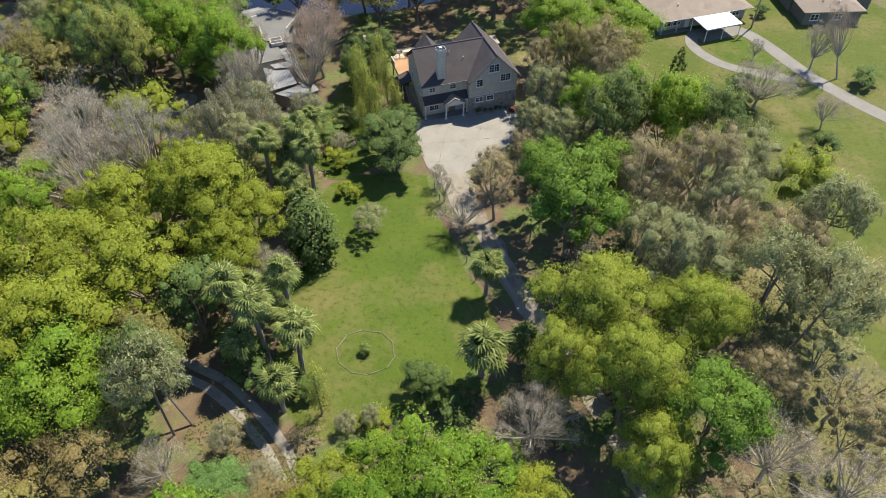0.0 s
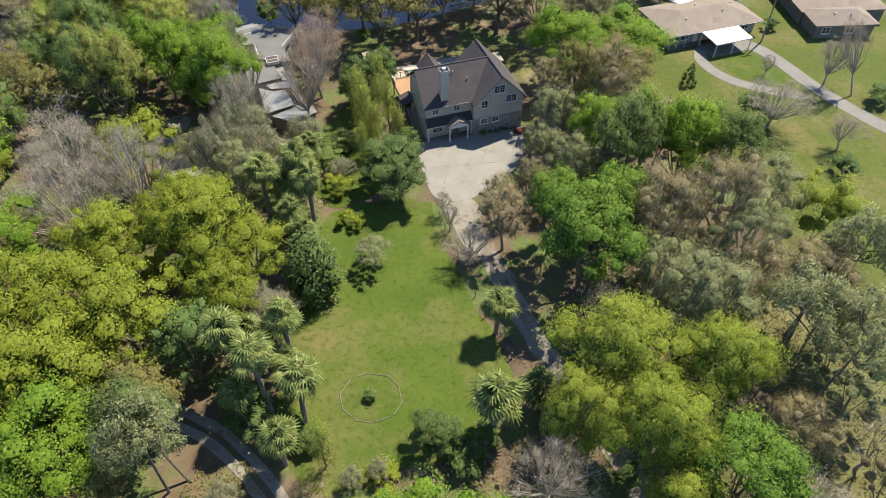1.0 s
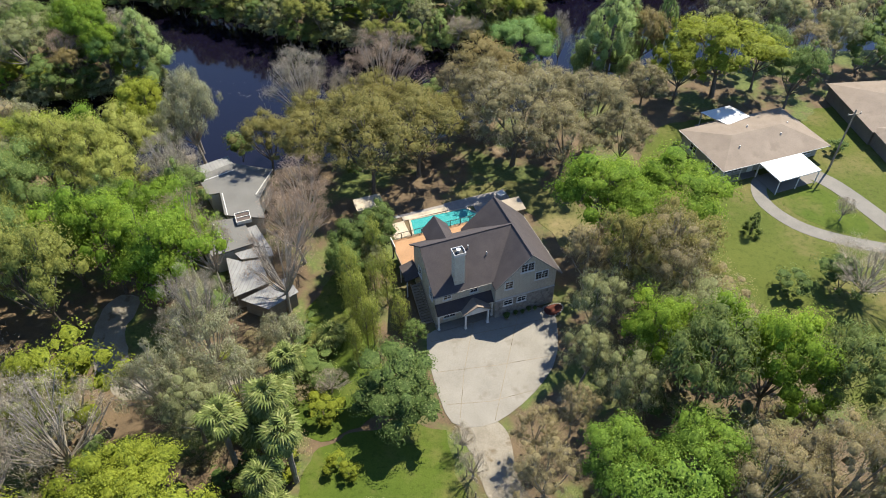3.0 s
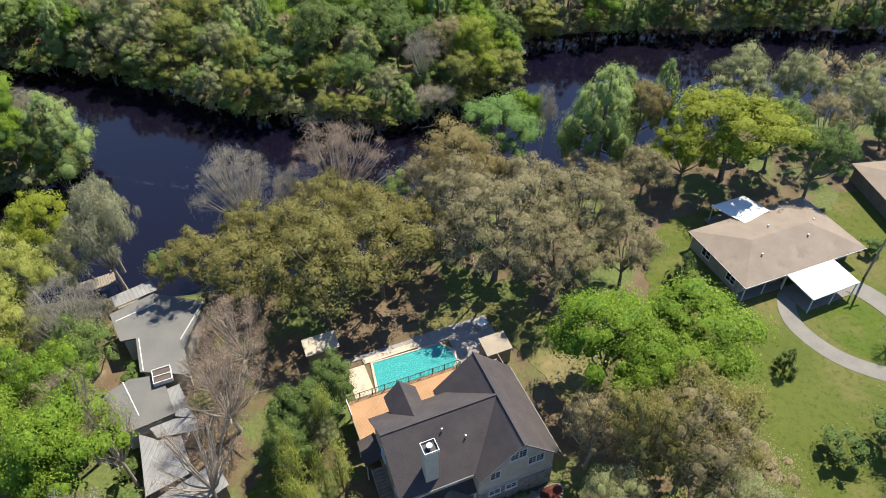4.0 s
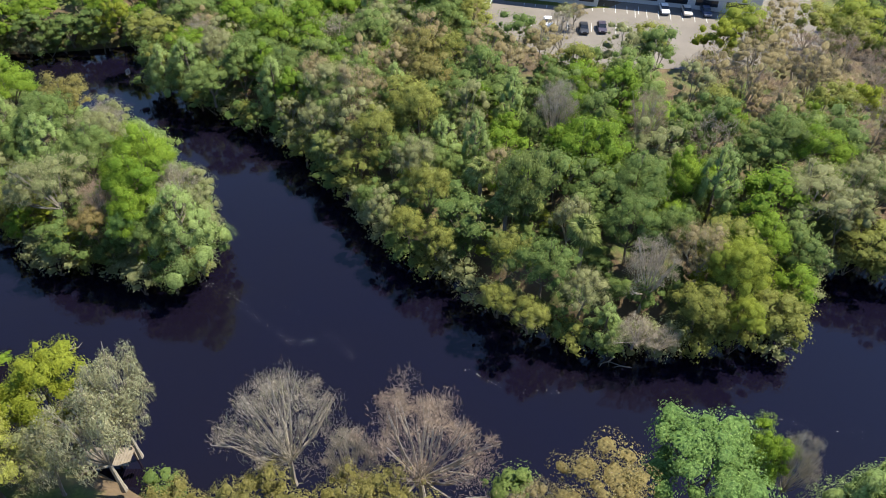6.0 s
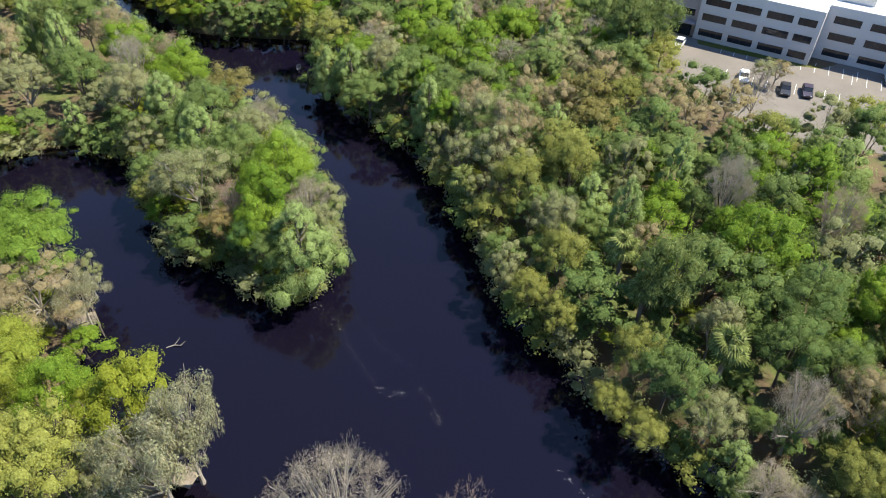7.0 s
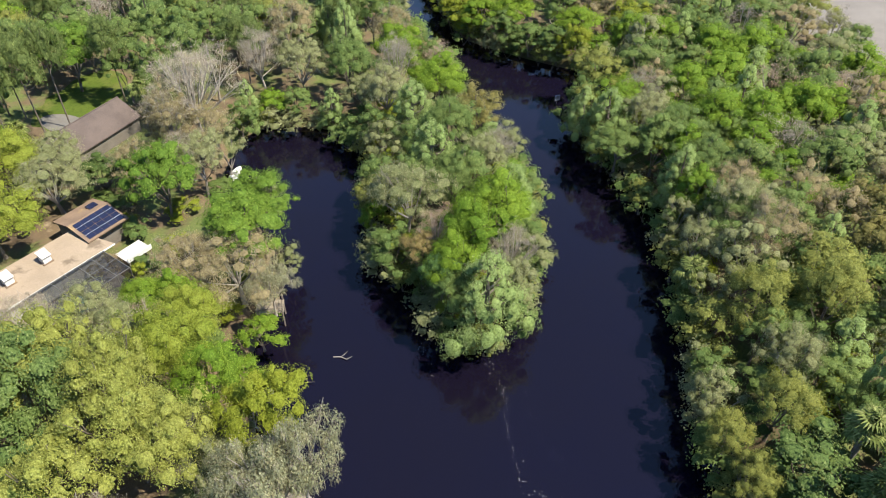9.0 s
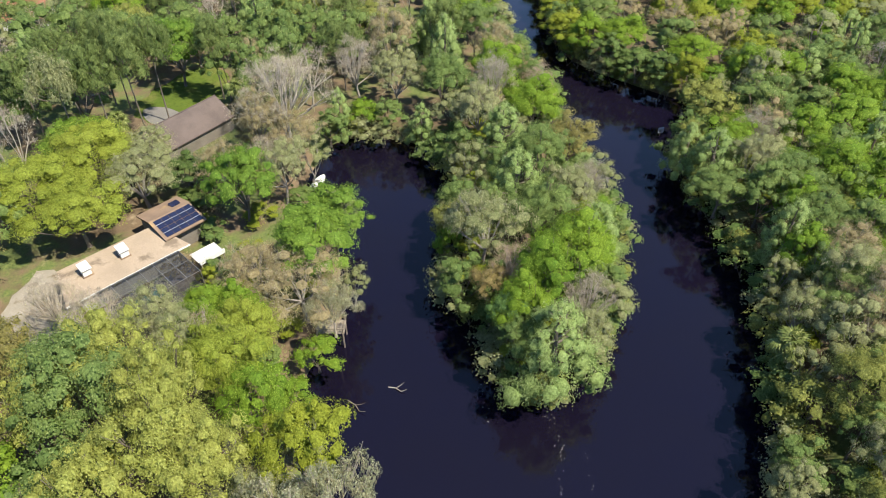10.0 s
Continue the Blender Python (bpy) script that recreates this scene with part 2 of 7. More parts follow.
def raw_mesh(name, verts, faces, normals=None):
    """A mesh of triangles from arrays; normals, if given, round off the shading corner by corner."""
    me = bpy.data.meshes.new(name)
    n = len(faces)
    me.vertices.add(len(verts))
    me.vertices.foreach_set("co", verts.reshape(-1).astype(np.float32))
    me.loops.add(n * 3)
    me.loops.foreach_set("vertex_index", faces.reshape(-1).astype(np.int32))
    me.polygons.add(n)
    me.polygons.foreach_set("loop_start", np.arange(0, n * 3, 3, dtype=np.int32))
    me.update(calc_edges=True)
    if normals is not None:
        me.polygons.foreach_set("use_smooth", np.ones(n, dtype=bool))
        me.normals_split_custom_set_from_vertices(normals.tolist())
    return me


def tri_mesh(name, tris):
    return raw_mesh(name, tris.reshape(-1, 3), np.arange(len(tris) * 3).reshape(-1, 3))


def sphere_dirs(rng, n, low=-0.35):
    z = rng.uniform(low, 1, n)
    a = rng.uniform(0, 2 * math.pi, n)
    q = np.sqrt(1 - z * z)
    return np.stack([q * np.cos(a), q * np.sin(a), z], 1)


def clump_leaves(rng, clumps, n, size, slim=1.0, hang=0.0, low=-0.35, fill=0.55):
    """Leaves on the shells of many uneven clumps (centre, radii); also which way each clump faces there."""
    area = np.array([r[0] * r[1] for c, r in clumps])
    pick = rng.choice(len(clumps), n, p=area / area.sum())
    d = sphere_dirs(rng, n, low)
    cen = np.array([c for c, r in clumps])[pick]
    rad = np.array([r for c, r in clumps])[pick]
    depth = rng.uniform(fill, 1.0, n) ** 0.7 * 1.02
    # lobes and hollows make the outline uneven
    depth *= 1 + 0.13 * np.sin(d[:, 0] * 5 + pick) + 0.1 * np.sin(d[:, 1] * 7 + d[:, 2] * 6 + pick * 2.1)
    pts = cen + d * rad * depth[:, None]
    pts += rng.normal(0, 0.08, pts.shape) * rad
    nrm = d + np.array([0, 0, 0.45])
    return leaf_tris(rng, pts, nrm, size, slim, hang), soft_way(pts, d)


def soft_way(pts, d):
    """Where a spray faces on the whole: out of its clump, out of the crown, and up to the light."""
    w = pts - np.array([0, 0, 4.5])
    w = w / (np.linalg.norm(w, axis=1)[:, None] + 1e-9)
    q = 0.55 * d + 0.45 * w + np.array([0, 0, 0.45])
    return q / (np.linalg.norm(q, axis=1)[:, None] + 1e-9)


def ball(level):
    bm = bmesh.new()
    bmesh.ops.create_icosphere(bm, subdivisions=level, radius=1.0)
    v = np.array([tuple(q.co) for q in bm.verts])
    f = np.array([[q.index for q in g.verts] for g in bm.faces])
    bm.free()
    return v, f


BALLS = {1: ball(1)}


def crown_mesh(rng, clumps, k):
    """Loose leaf sprays round the dense leafy inside of each clump."""
    tris, out = clump_leaves(rng, clumps, k["n"], k["size"], k["slim"], k["hang"], k["low"], 0.55 if not k["core"] else 0.75)
    flat = np.cross(tris[:, 1] - tris[:, 0], tris[:, 2] - tris[:, 0])
    flat /= np.linalg.norm(flat, axis=1)[:, None] + 1e-9
    wrong = (flat * out).sum(1) < 0
    tris[wrong] = tris[wrong][:, [1, 0, 2]]
    flat[wrong] *= -1
    nrm = 0.62 * out + 0.38 * flat
    nrm /= np.linalg.norm(nrm, axis=1)[:, None]
    verts, normals = [tris.reshape(-1, 3)], [np.repeat(nrm, 3, 0)]
    faces = [np.arange(len(tris) * 3).reshape(-1, 3)]
    if k["core"]:
        bv, bf = BALLS[k["fine"]]
        base = len(tris) * 3
        for i, (c, r) in enumerate(clumps):
            lump = 1 + 0.16 * np.sin(bv[:, 0] * 4 + i) + 0.12 * np.sin(bv[:, 1] * 5 + bv[:, 2] * 4 + i * 2) + rng.normal(0, 0.06, len(bv))
            verts.append(np.array(c) + bv * np.array(r) * (k["core"] * lump)[:, None])
            normals.append(soft_way(verts[-1], bv + rng.normal(0, 0.25, bv.shape)))
            faces.append(bf + base)
            base += len(bv)
    me = raw_mesh("crown", np.concatenate(verts), np.concatenate(faces), np.concatenate(normals))
    dense = np.ones(len(me.vertices), dtype=np.float32)
    dense[:len(tris) * 3] = 0
    me.attributes.new("dense", "FLOAT", "POINT").data.foreach_set("value", dense)
    return me


# Each kind is drawn for a tree 10 m high with a crown 5 m wide to each side, then scaled
KINDS = {}


def kind(name, label, category, material, twig=None, n=5200, size=0.34, clumps=26, base=0.32, top_flat=0.62, spread=1.0, puff=0.32, slim=1.0, hang=0.0, bark=None, shape="dome", moss=0, low=-0.15, variants=2, twigs=0, core=0.0, limbs=9):
    KINDS[name] = dict(label=label, category=category, material=material, twig=twig, n=n, size=size, clumps=clumps, base=base, top_flat=top_flat, spread=spread, puff=puff, slim=slim,
                       hang=hang, bark=bark or BARK, shape=shape, moss=moss, low=low, variants=variants, twigs=twigs, twig_width=0.012, core=core, fine=1, limbs=limbs, made={})


def crown_clumps(rng, k):
    out = []
    R, H, base = 5.0, 10.0, k["base"] * 10.0
    for i in range(k["clumps"]):
        f = (i + 0.5) / k["clumps"]
        a = i * 2.39996 + rng.uniform(-0.5, 0.5)
        if k["shape"] == "cone":
            z = base + (H - base) * (f ** 1.1) * 0.95
            q = R * (1 - f) ** 0.6 * rng.uniform(0.5, 0.95)
            r = R * k["puff"] * (0.5 + 0.7 * (1 - f)) * rng.uniform(0.8, 1.2)
            out.append(((q * math.cos(a), q * math.sin(a), z), (r, r, r * 1.2)))
            continue
        if k["shape"] == "column":
            z = base + (H - base) * f * 0.92
            q = R * 0.55 * math.sin(math.pi * (0.12 + 0.8 * f)) ** 0.7 * rng.uniform(0.5, 1.1)
            r = R * k["puff"] * rng.uniform(0.8, 1.25)
            out.append(((q * math.cos(a), q * math.sin(a), z), (r, r, r * 1.3)))
            continue
        # dome: spread over the upper shell with some within
        u = f
        polar = math.acos(1 - 1.12 * u)
        shell = rng.uniform(0.5, 0.93)
        wob = 1 + 0.14 * math.sin(2 * a + 1.7 * k["clumps"]) + 0.1 * math.sin(3 * a + k["clumps"]) + rng.uniform(-0.14, 0.14)
        q = R * shell * math.sin(polar) * k["spread"] * wob
        cz = base + (H - base) * 0.42
        z = cz + (H - cz) * shell * math.cos(polar) * (1.0 if polar < 1.2 else 0.9) + rng.uniform(-0.5, 0.35)
        r = R * k["puff"] * rng.uniform(0.5, 1.45)
        out.append(((q * math.cos(a), q * math.sin(a), z), (r * rng.uniform(0.9, 1.2), r * rng.uniform(0.9, 1.2), r * k["top_flat"] * rng.uniform(0.9, 1.3))))
    return out


def skeleton_mesh(rng, clumps, k, thick=0.26, limbs=9):
    """Trunk with limbs that fork towards the clumps."""
    bm = bmesh.new()
    H = 10.0
    fork = k["base"] * 10 * rng.uniform(0.75, 0.95)
    lean = rng.uniform(-0.5, 0.5, 2)
    topz = fork if k["shape"] == "dome" else 9.3
    mid = (lean[0] * 0.4, lean[1] * 0.4, topz * 0.5)
    tube(bm, [(0, 0, -0.4), (0, 0, 0.25), mid, (lean[0], lean[1], topz)], [thick * 1.5, thick * 1.1, thick * 0.9, thick * (0.75 if k["shape"] == "dome" else 0.15)], 7)
    order = rng.permutation(len(clumps))[:limbs]
    for i in order:
        c = np.array(clumps[i][0])
        z0 = topz if k["shape"] == "dome" else max(1.0, c[2] - 1.2)
        s = np.array([lean[0], lean[1], z0 - 0.15]) if k["shape"] == "dome" else np.array([lean[0] * z0 / topz, lean[1] * z0 / topz, z0])
        m1 = s + (c - s) * 0.5 + np.array([rng.uniform(-0.3, 0.3), rng.uniform(-0.3, 0.3), -0.35])
        tube(bm, [tuple(s), tuple(m1), tuple(c)], [thick * 0.55, thick * 0.32, 0.04], 5)
        for _ in range(2):
            e = c + rng.normal(0, 0.4, 3) + np.array([0, 0, 0.2])
            b = s + (c - s) * rng.uniform(0.5, 0.8)
            tube(bm, [tuple(b), tuple(e)], [thick * 0.2, 0.025], 4)
    return mesh_of("trunk", bm)


def twig_tris(rng, clumps, n, length, width):
    """Fine bare twigs that fan outwards and upwards from each clump."""
    pick = rng.integers(0, len(clumps), n)
    d = sphere_dirs(rng, n, -0.3)
    cen = np.array([c for c, r in clumps])[pick]
    rad = np.array([r for c, r in clumps])[pick]
    a = cen + d * rad * rng.uniform(0.1, 0.9, n)[:, None]
    way = 0.7 * d + rng.normal(0, 0.75, (n, 3)) + np.array([0, 0, 0.3])
    way /= np.linalg.norm(way, axis=1)[:, None]
    side = np.cross(way, rng.normal(0, 1, (n, 3)))
    side /= np.linalg.norm(side, axis=1)[:, None] + 1e-9
    ln = (length * rng.uniform(0.5, 1.4, n))[:, None]
    return np.stack([a - side * width, a + side * width, a + way * ln], 1)


def build_tree(name, v):
    k = KINDS[name]
    rng = np.random.default_rng(sum(map(ord, name)) * 7 + v)
    clumps = crown_clumps(rng, k)
    root = new(k["category"].replace(" ", "_"))
    tagged(root, k["label"], k["category"], k["category"] + "s of the woods")
    part("trunk", skeleton_mesh(rng, clumps, k, 0.15 if k["category"] == "pine tree" else 0.24, k["limbs"]), k["bark"], root)
    if k["n"]:
        part("crown", crown_mesh(rng, clumps, k), k["material"], root)
    if k["twigs"]:
        tagged(part("twig_crown", tri_mesh("twig_crown", twig_tris(rng, clumps, k["twigs"], 0.36, k["twig_width"])), k["twig"], root, "fine leafless twigs"), kind="stuff")
    if k["moss"]:
        low = [((c[0], c[1], c[2] - 0.5), (r[0], r[1], r[2] * 0.8)) for c, r in clumps]
        tagged(part("hanging_moss", tri_mesh("hanging_moss", clump_leaves(rng, low, int(k["moss"] * 1.5), 0.5, 0.09, 0.9, -0.9)[0]), MOSS, root, "grey hanging moss"), kind="stuff")
    return root


SEEDS = random.Random(5)
TREES = []


def tree(name, x, y, h, r, z=0.0, lean=0.0, toward=0.0):
    """Stands one tree of a kind: height h, crown radius r, leaning by some degrees towards a compass angle."""
    k = KINDS[name]
    v = SEEDS.randrange(k["variants"])
    m = pose(x, y, z, 0, 0, toward) @ pose(0, 0, 0, 0, lean, SEEDS.uniform(0, 360)) @ Matrix.Diagonal((r / 5, r / 5 * SEEDS.uniform(0.9, 1.1), h / 10, 1))
    TREES.append((x, y, r))
    if v not in k["made"]:
        ob = k["made"][v] = build_tree(name, v)
        ob.matrix_basis = m
        return ob
    src = k["made"][v]
    s = src.scale
    return copy_thing(src, m @ Matrix.Diagonal((1 / s[0], 1 / s[1], 1 / s[2], 1)))


kind("bright", "broad tree with fresh bright green leaves", "broadleaf tree", L_BRIGHT, n=9400, size=0.141, clumps=54, variants=3, core=0.58, puff=0.23)
kind("green", "leafy green hardwood tree in the woods", "hardwood tree", L_GREEN, n=8700, size=0.134, clumps=50, variants=3, puff=0.22, core=0.58)
kind("yellow", "oak tree with yellow-green spring leaves", "oak tree", L_YELLOW, n=9400, size=0.134, clumps=60, puff=0.2, variants=3, core=0.62)
kind("sallow", "hardwood with muted yellow-green spring leaves", "hardwood tree", L_SALLOW, n=8700, size=0.132, clumps=54, puff=0.21, variants=2, core=0.55)
kind("deep", "broad tree with lush deep green leaves", "broadleaf tree", L_DEEP, n=9400, size=0.141, clumps=58, variants=2, core=0.6, puff=0.22)
kind("conifer", "small dark pointed conifer on the lawn", "conifer", L_DARK, n=2400, size=0.3, clumps=30, base=0.04, shape="cone", puff=0.24, variants=1, core=0.5, limbs=3)
kind("pale", "spreading oak with pale yellow spring leaves", "oak tree", L_PALE, n=11800, size=0.11, clumps=60, puff=0.2, variants=2, core=0.55)
kind("olive", "live oak with olive-brown old leaves", "live oak", L_OLIVE, twig=TWIG_GREY, n=8400, size=0.137, clumps=64, puff=0.19, variants=2, twigs=900, core=0.5)
kind("lime", "willow-like tree with soft pale lime leaves", "willow tree", L_LIME, n=15100, size=0.147, clumps=46, slim=0.6, hang=0.45, puff=0.26, variants=2, core=0.58)
kind("dark", "dark evergreen tree with dense glossy leaves", "evergreen tree", L_DARK, n=7800, size=0.16, clumps=44, base=0.12, puff=0.26, variants=2, core=0.71)
kind("teal", "rounded tree with blue-green leaves", "hardwood tree", L_TEAL, n=9100, size=0.141, clumps=50, variants=1, core=0.69, puff=0.23)
kind("cypress", "feathery light green bald cypress", "cypress tree", L_CYPRESS, n=10100, size=0.16, clumps=56, base=0.1, slim=0.45, shape="cone", puff=0.22, twig=TWIG_GREY, twigs=500, variants=2, core=0.6)
kind("greygreen", "grey-green tree hung with moss", "mossy tree", L_GREYGREEN, twig=TWIG_GREY, n=9100, size=0.11, clumps=48, slim=0.7, twigs=1000, moss=1000, variants=2, bark=BARK_PALE, core=0.52, puff=0.22)
kind("mossy", "thin tree draped in pale Spanish moss", "mossy tree", L_MOSSY, twig=TWIG_GREY, n=4200, size=0.15, clumps=46, twigs=2200, moss=3600, puff=0.17, variants=2, bark=BARK_TWIG, limbs=24)
kind("bare", "leafless grey tree with a fine twiggy crown", "bare tree", TWIG_GREY, twig=TWIG_GREY, n=0, base=0.3, clumps=64, twigs=11000, puff=0.23, moss=500, variants=2, bark=BARK_TWIG, limbs=24)
kind("thin", "thin leafless tree with grey-brown twigs", "bare tree", TWIG_RED, twig=TWIG_RED, n=0, clumps=44, twigs=5000, puff=0.24, variants=2, bark=BARK_TWIG, limbs=24)
kind("rust", "leafless tree with reddish-brown twigs", "bare tree", TWIG_RED, twig=TWIG_RED, n=0, base=0.26, clumps=64, twigs=11000, puff=0.23, variants=2, bark=BARK_TWIG, limbs=24)
kind("tan", "tree with tan buds and few leaves", "budding tree", L_TAN, twig=TWIG_GREY, n=9100, size=0.107, clumps=46, slim=0.7, twigs=2800, puff=0.23, variants=2, bark=BARK_PALE, core=0.42, moss=500)
kind("greyoak", "huge live oak with grey-brown mossy crown", "live oak", L_GREYOAK, twig=TWIG_GREY, n=7200, size=0.129, clumps=76, slim=0.8, twigs=3600, puff=0.17, moss=1400, variants=2, core=0.5)
kind("gold", "tree with golden-orange spring leaves", "budding tree", L_GOLD, twig=TWIG_GREY, n=7700, size=0.127, clumps=48, twigs=800, variants=1, core=0.50, puff=0.22)
kind("shrub", "leafy green understorey shrub in the woods", "shrub", L_GREEN, n=630, size=0.38, clumps=14, base=0.05, puff=0.4, variants=2, core=0.63, limbs=3)
kind("darkshrub", "dark evergreen shrub under the trees", "shrub", L_DARK, n=630, size=0.38, clumps=14, base=0.05, puff=0.4, variants=2, core=0.58, limbs=3)
kind("yellowshrub", "yellow-green shrub under the trees", "bush", L_YELLOW, n=630, size=0.38, clumps=14, base=0.05, puff=0.38, variants=1, core=0.63, limbs=3)
kind("tanshrub", "twiggy tan bush under the trees", "bush", L_TAN, twig=TWIG_GREY, n=540, size=0.3, clumps=14, base=0.05, puff=0.38, variants=1, twigs=900, core=0.42, limbs=3)
kind("fringe", "leafy bush leaning over the river bank", "bank bush", L_GREEN, n=720, size=0.38, clumps=14, base=0.02, puff=0.36, variants=2, core=0.6, limbs=3)
kind("palefringe", "grey-green bush leaning over the river bank", "bank bush", L_GREYGREEN, n=720, size=0.38, clumps=14, base=0.02, puff=0.36, variants=1, core=0.5, limbs=3)
kind("sallowfringe", "yellow-green bush leaning over the river bank", "bank bush", L_SALLOW, n=720, size=0.38, clumps=14, base=0.02, puff=0.36, variants=1, core=0.5, limbs=3)
kind("column", "narrow dark column-shaped evergreen", "evergreen tree", L_DARK, n=3400, size=0.3, clumps=22, base=0.04, shape="column", puff=0.4, variants=1, core=0.58)
kind("bamboo", "tall clump of arching green bamboo", "bamboo clump", L_BAMBOO, n=2200, size=0.55, clumps=22, slim=0.22, hang=0.4, base=0.1, shape="column", puff=0.36, variants=2)


def woods_kinds():
    """The deep woods stand farther off: the same trees with fewer, larger sprays, leafy almost to the ground."""
    for name, low in (("green", 0.12), ("bright", 0.12), ("yellow", 0.12), ("greygreen", 0.14), ("tan", 0.16), ("cypress", 0.06), ("bare", 0.2), ("olive", 0.15), ("rust", 0.2), ("lime", 0.12), ("sallow", 0.12)):
        k = dict(KINDS[name], made={}, variants=2, base=low)
        k["n"], k["size"], k["clumps"], k["limbs"] = int(k["n"] * 0.26), k["size"] * 1.52, int(k["clumps"] * 0.68), 4
        k["core"] *= 1.06
        k["puff"] *= 1.14
        k["twigs"], k["moss"] = int(k["twigs"] * 0.2), 0
        k["twig_width"] = 0.026
        KINDS["far_" + name] = k


woods_kinds()


def pine_kind():
    """Long bare trunk, needle tufts in the upper half."""
    kind("pine", "tall pine with a bare trunk and loose needle tufts", "pine tree", L_GREYGREEN, n=5200, size=0.36, clumps=34, base=0.5, slim=0.3, puff=0.2, spread=0.9, shape="pine", variants=2, low=-0.8, core=0.35)
    kind("greenpine", "tall green pine with a bare trunk", "pine tree", L_PINE, n=4600, size=0.36, clumps=36, base=0.48, slim=0.3, puff=0.21, spread=0.9, shape="pine", variants=2, low=-0.8, core=0.5)


pine_kind()


def fan_mesh():
    """One fan-shaped palm frond: a stalk and pleated, drooping fingers."""
    bm = bmesh.new()
    tube(bm, [(0, 0, 0), (0.45, 0, 0.22), (0.85, 0, 0.28)], [0.03, 0.025, 0.02], 4)
    hub = Vector((0.85, 0, 0.28))
    n = 15
    for i in range(n):
        a = radians(-115 + 230 * i / (n - 1))
        d = Vector((math.cos(a), math.sin(a), 0))
        ln = 1.05 - 0.25 * abs(a) / 2
        side = Vector((-d.y, d.x, 0)) * 0.085
        mid = hub + d * ln * 0.55 + Vector((0, 0, 0.05))
        tip = hub + d * ln + Vector((0, 0, -0.38))
        vs = [bm.verts.new(p) for p in (hub, mid - side + Vector((0, 0, 0.04)), tip, mid + side)]
        bm.faces.new(vs)
    return mesh_of("frond", bm)


PALM = None


def palm(x, y, h, s=1.0):
    """A cabbage palm: ringed trunk with old leaf bases and a round head of fan fronds."""
    global PALM
    m = pose(x, y, 0, SEEDS.uniform(-3, 3), SEEDS.uniform(-3, 3), SEEDS.uniform(0, 360)) @ Matrix.Diagonal((s, s, s, 1))
    TREES.append((x, y, 2.0))
    rng = random.Random(int(x * 31 + y * 17))
    root = thing("palm_tree", m, "cabbage palm with a round head of fan leaves", "palm tree", "palm trees round the lawn")
    bm = bmesh.new()
    top = h - 1.2
    zs = [-0.3] + [top * i / 7 for i in range(8)]
    tube(bm, [(0.02 * math.sin(i), 0.02 * math.cos(i), z) for i, z in enumerate(zs)], [0.26 if i % 2 else 0.22 for i in range(7)] + [0.3, 0.34], 8)
    part("trunk", bm, BARK_PALE, root)
    if PALM is None:
        PALM = fan_mesh()
        PALM.materials.append(L_PALM)
    n = 34
    for i in range(n):
        up = 78 - 125 * (i / n) ** 0.9
        ob = new("frond", PALM)
        ob.parent = root
        ob.matrix_basis = pose(0, 0, top, 0, 0, i * 137.5 + rng.uniform(-12, 12)) @ pose(0, 0, 0, rng.uniform(-30, 30), -up + rng.uniform(-16, 16), 0) @ Matrix.Diagonal((rng.uniform(0.85, 1.35), rng.uniform(0.9, 1.3), 1.15, 1))
    return root


# ---- ground, water, lawns and drives ----
WATER_Z = -3.3
RIVER_EAST = [(-68, 124), (-60, 123), (-52, 124), (-44, 127), (-30, 132), (-20, 140), (-10, 148), (2, 153), (14, 161), (25, 168), (45, 175), (120, 185),
              (120, 218), (45, 208), (19, 205), (4, 202), (-9, 197), (-7, 178), (-18, 172), (-30, 165), (-42, 166), (-59, 168)]
RIVER_WEST = [(-59, 168), (-73, 174), (-88, 179), (-104, 181), (-116, 178), (-131, 180), (-140, 192), (-152, 178), (-166, 166), (-186, 168), (-230, 172), (-230, 156), (-191, 156), (-175, 154),
              (-160, 157), (-133, 159), (-118, 161), (-103, 161), (-90, 157), (-80, 152), (-77, 147), (-60, 130)]
COVE = [(-60, 125), (-77, 147), (-80, 142), (-86, 141), (-92, 138), (-99, 137), (-106, 137), (-117, 142), (-126, 140), (-134, 134), (-138, 122), (-132, 119), (-122, 117),
        (-114, 121), (-108, 124), (-100, 124), (-92, 125), (-87, 122), (-81, 119), (-74, 120), (-66, 122)]


def inside(poly, x, y):
    """Which of the points x, y lie within the outline."""
    hit = np.zeros(np.shape(x), bool)
    for (x0, y0), (x1, y1) in zip(poly, poly[1:] + poly[:1]):
        if y0 != y1:
            hit ^= ((y0 > y) != (y1 > y)) & (x < (x1 - x0) * (y - y0) / (y1 - y0) + x0)
    return hit


def wet(x, y):
    return inside(RIVER_EAST, x, y) | inside(RIVER_WEST, x, y) | inside(COVE, x, y)


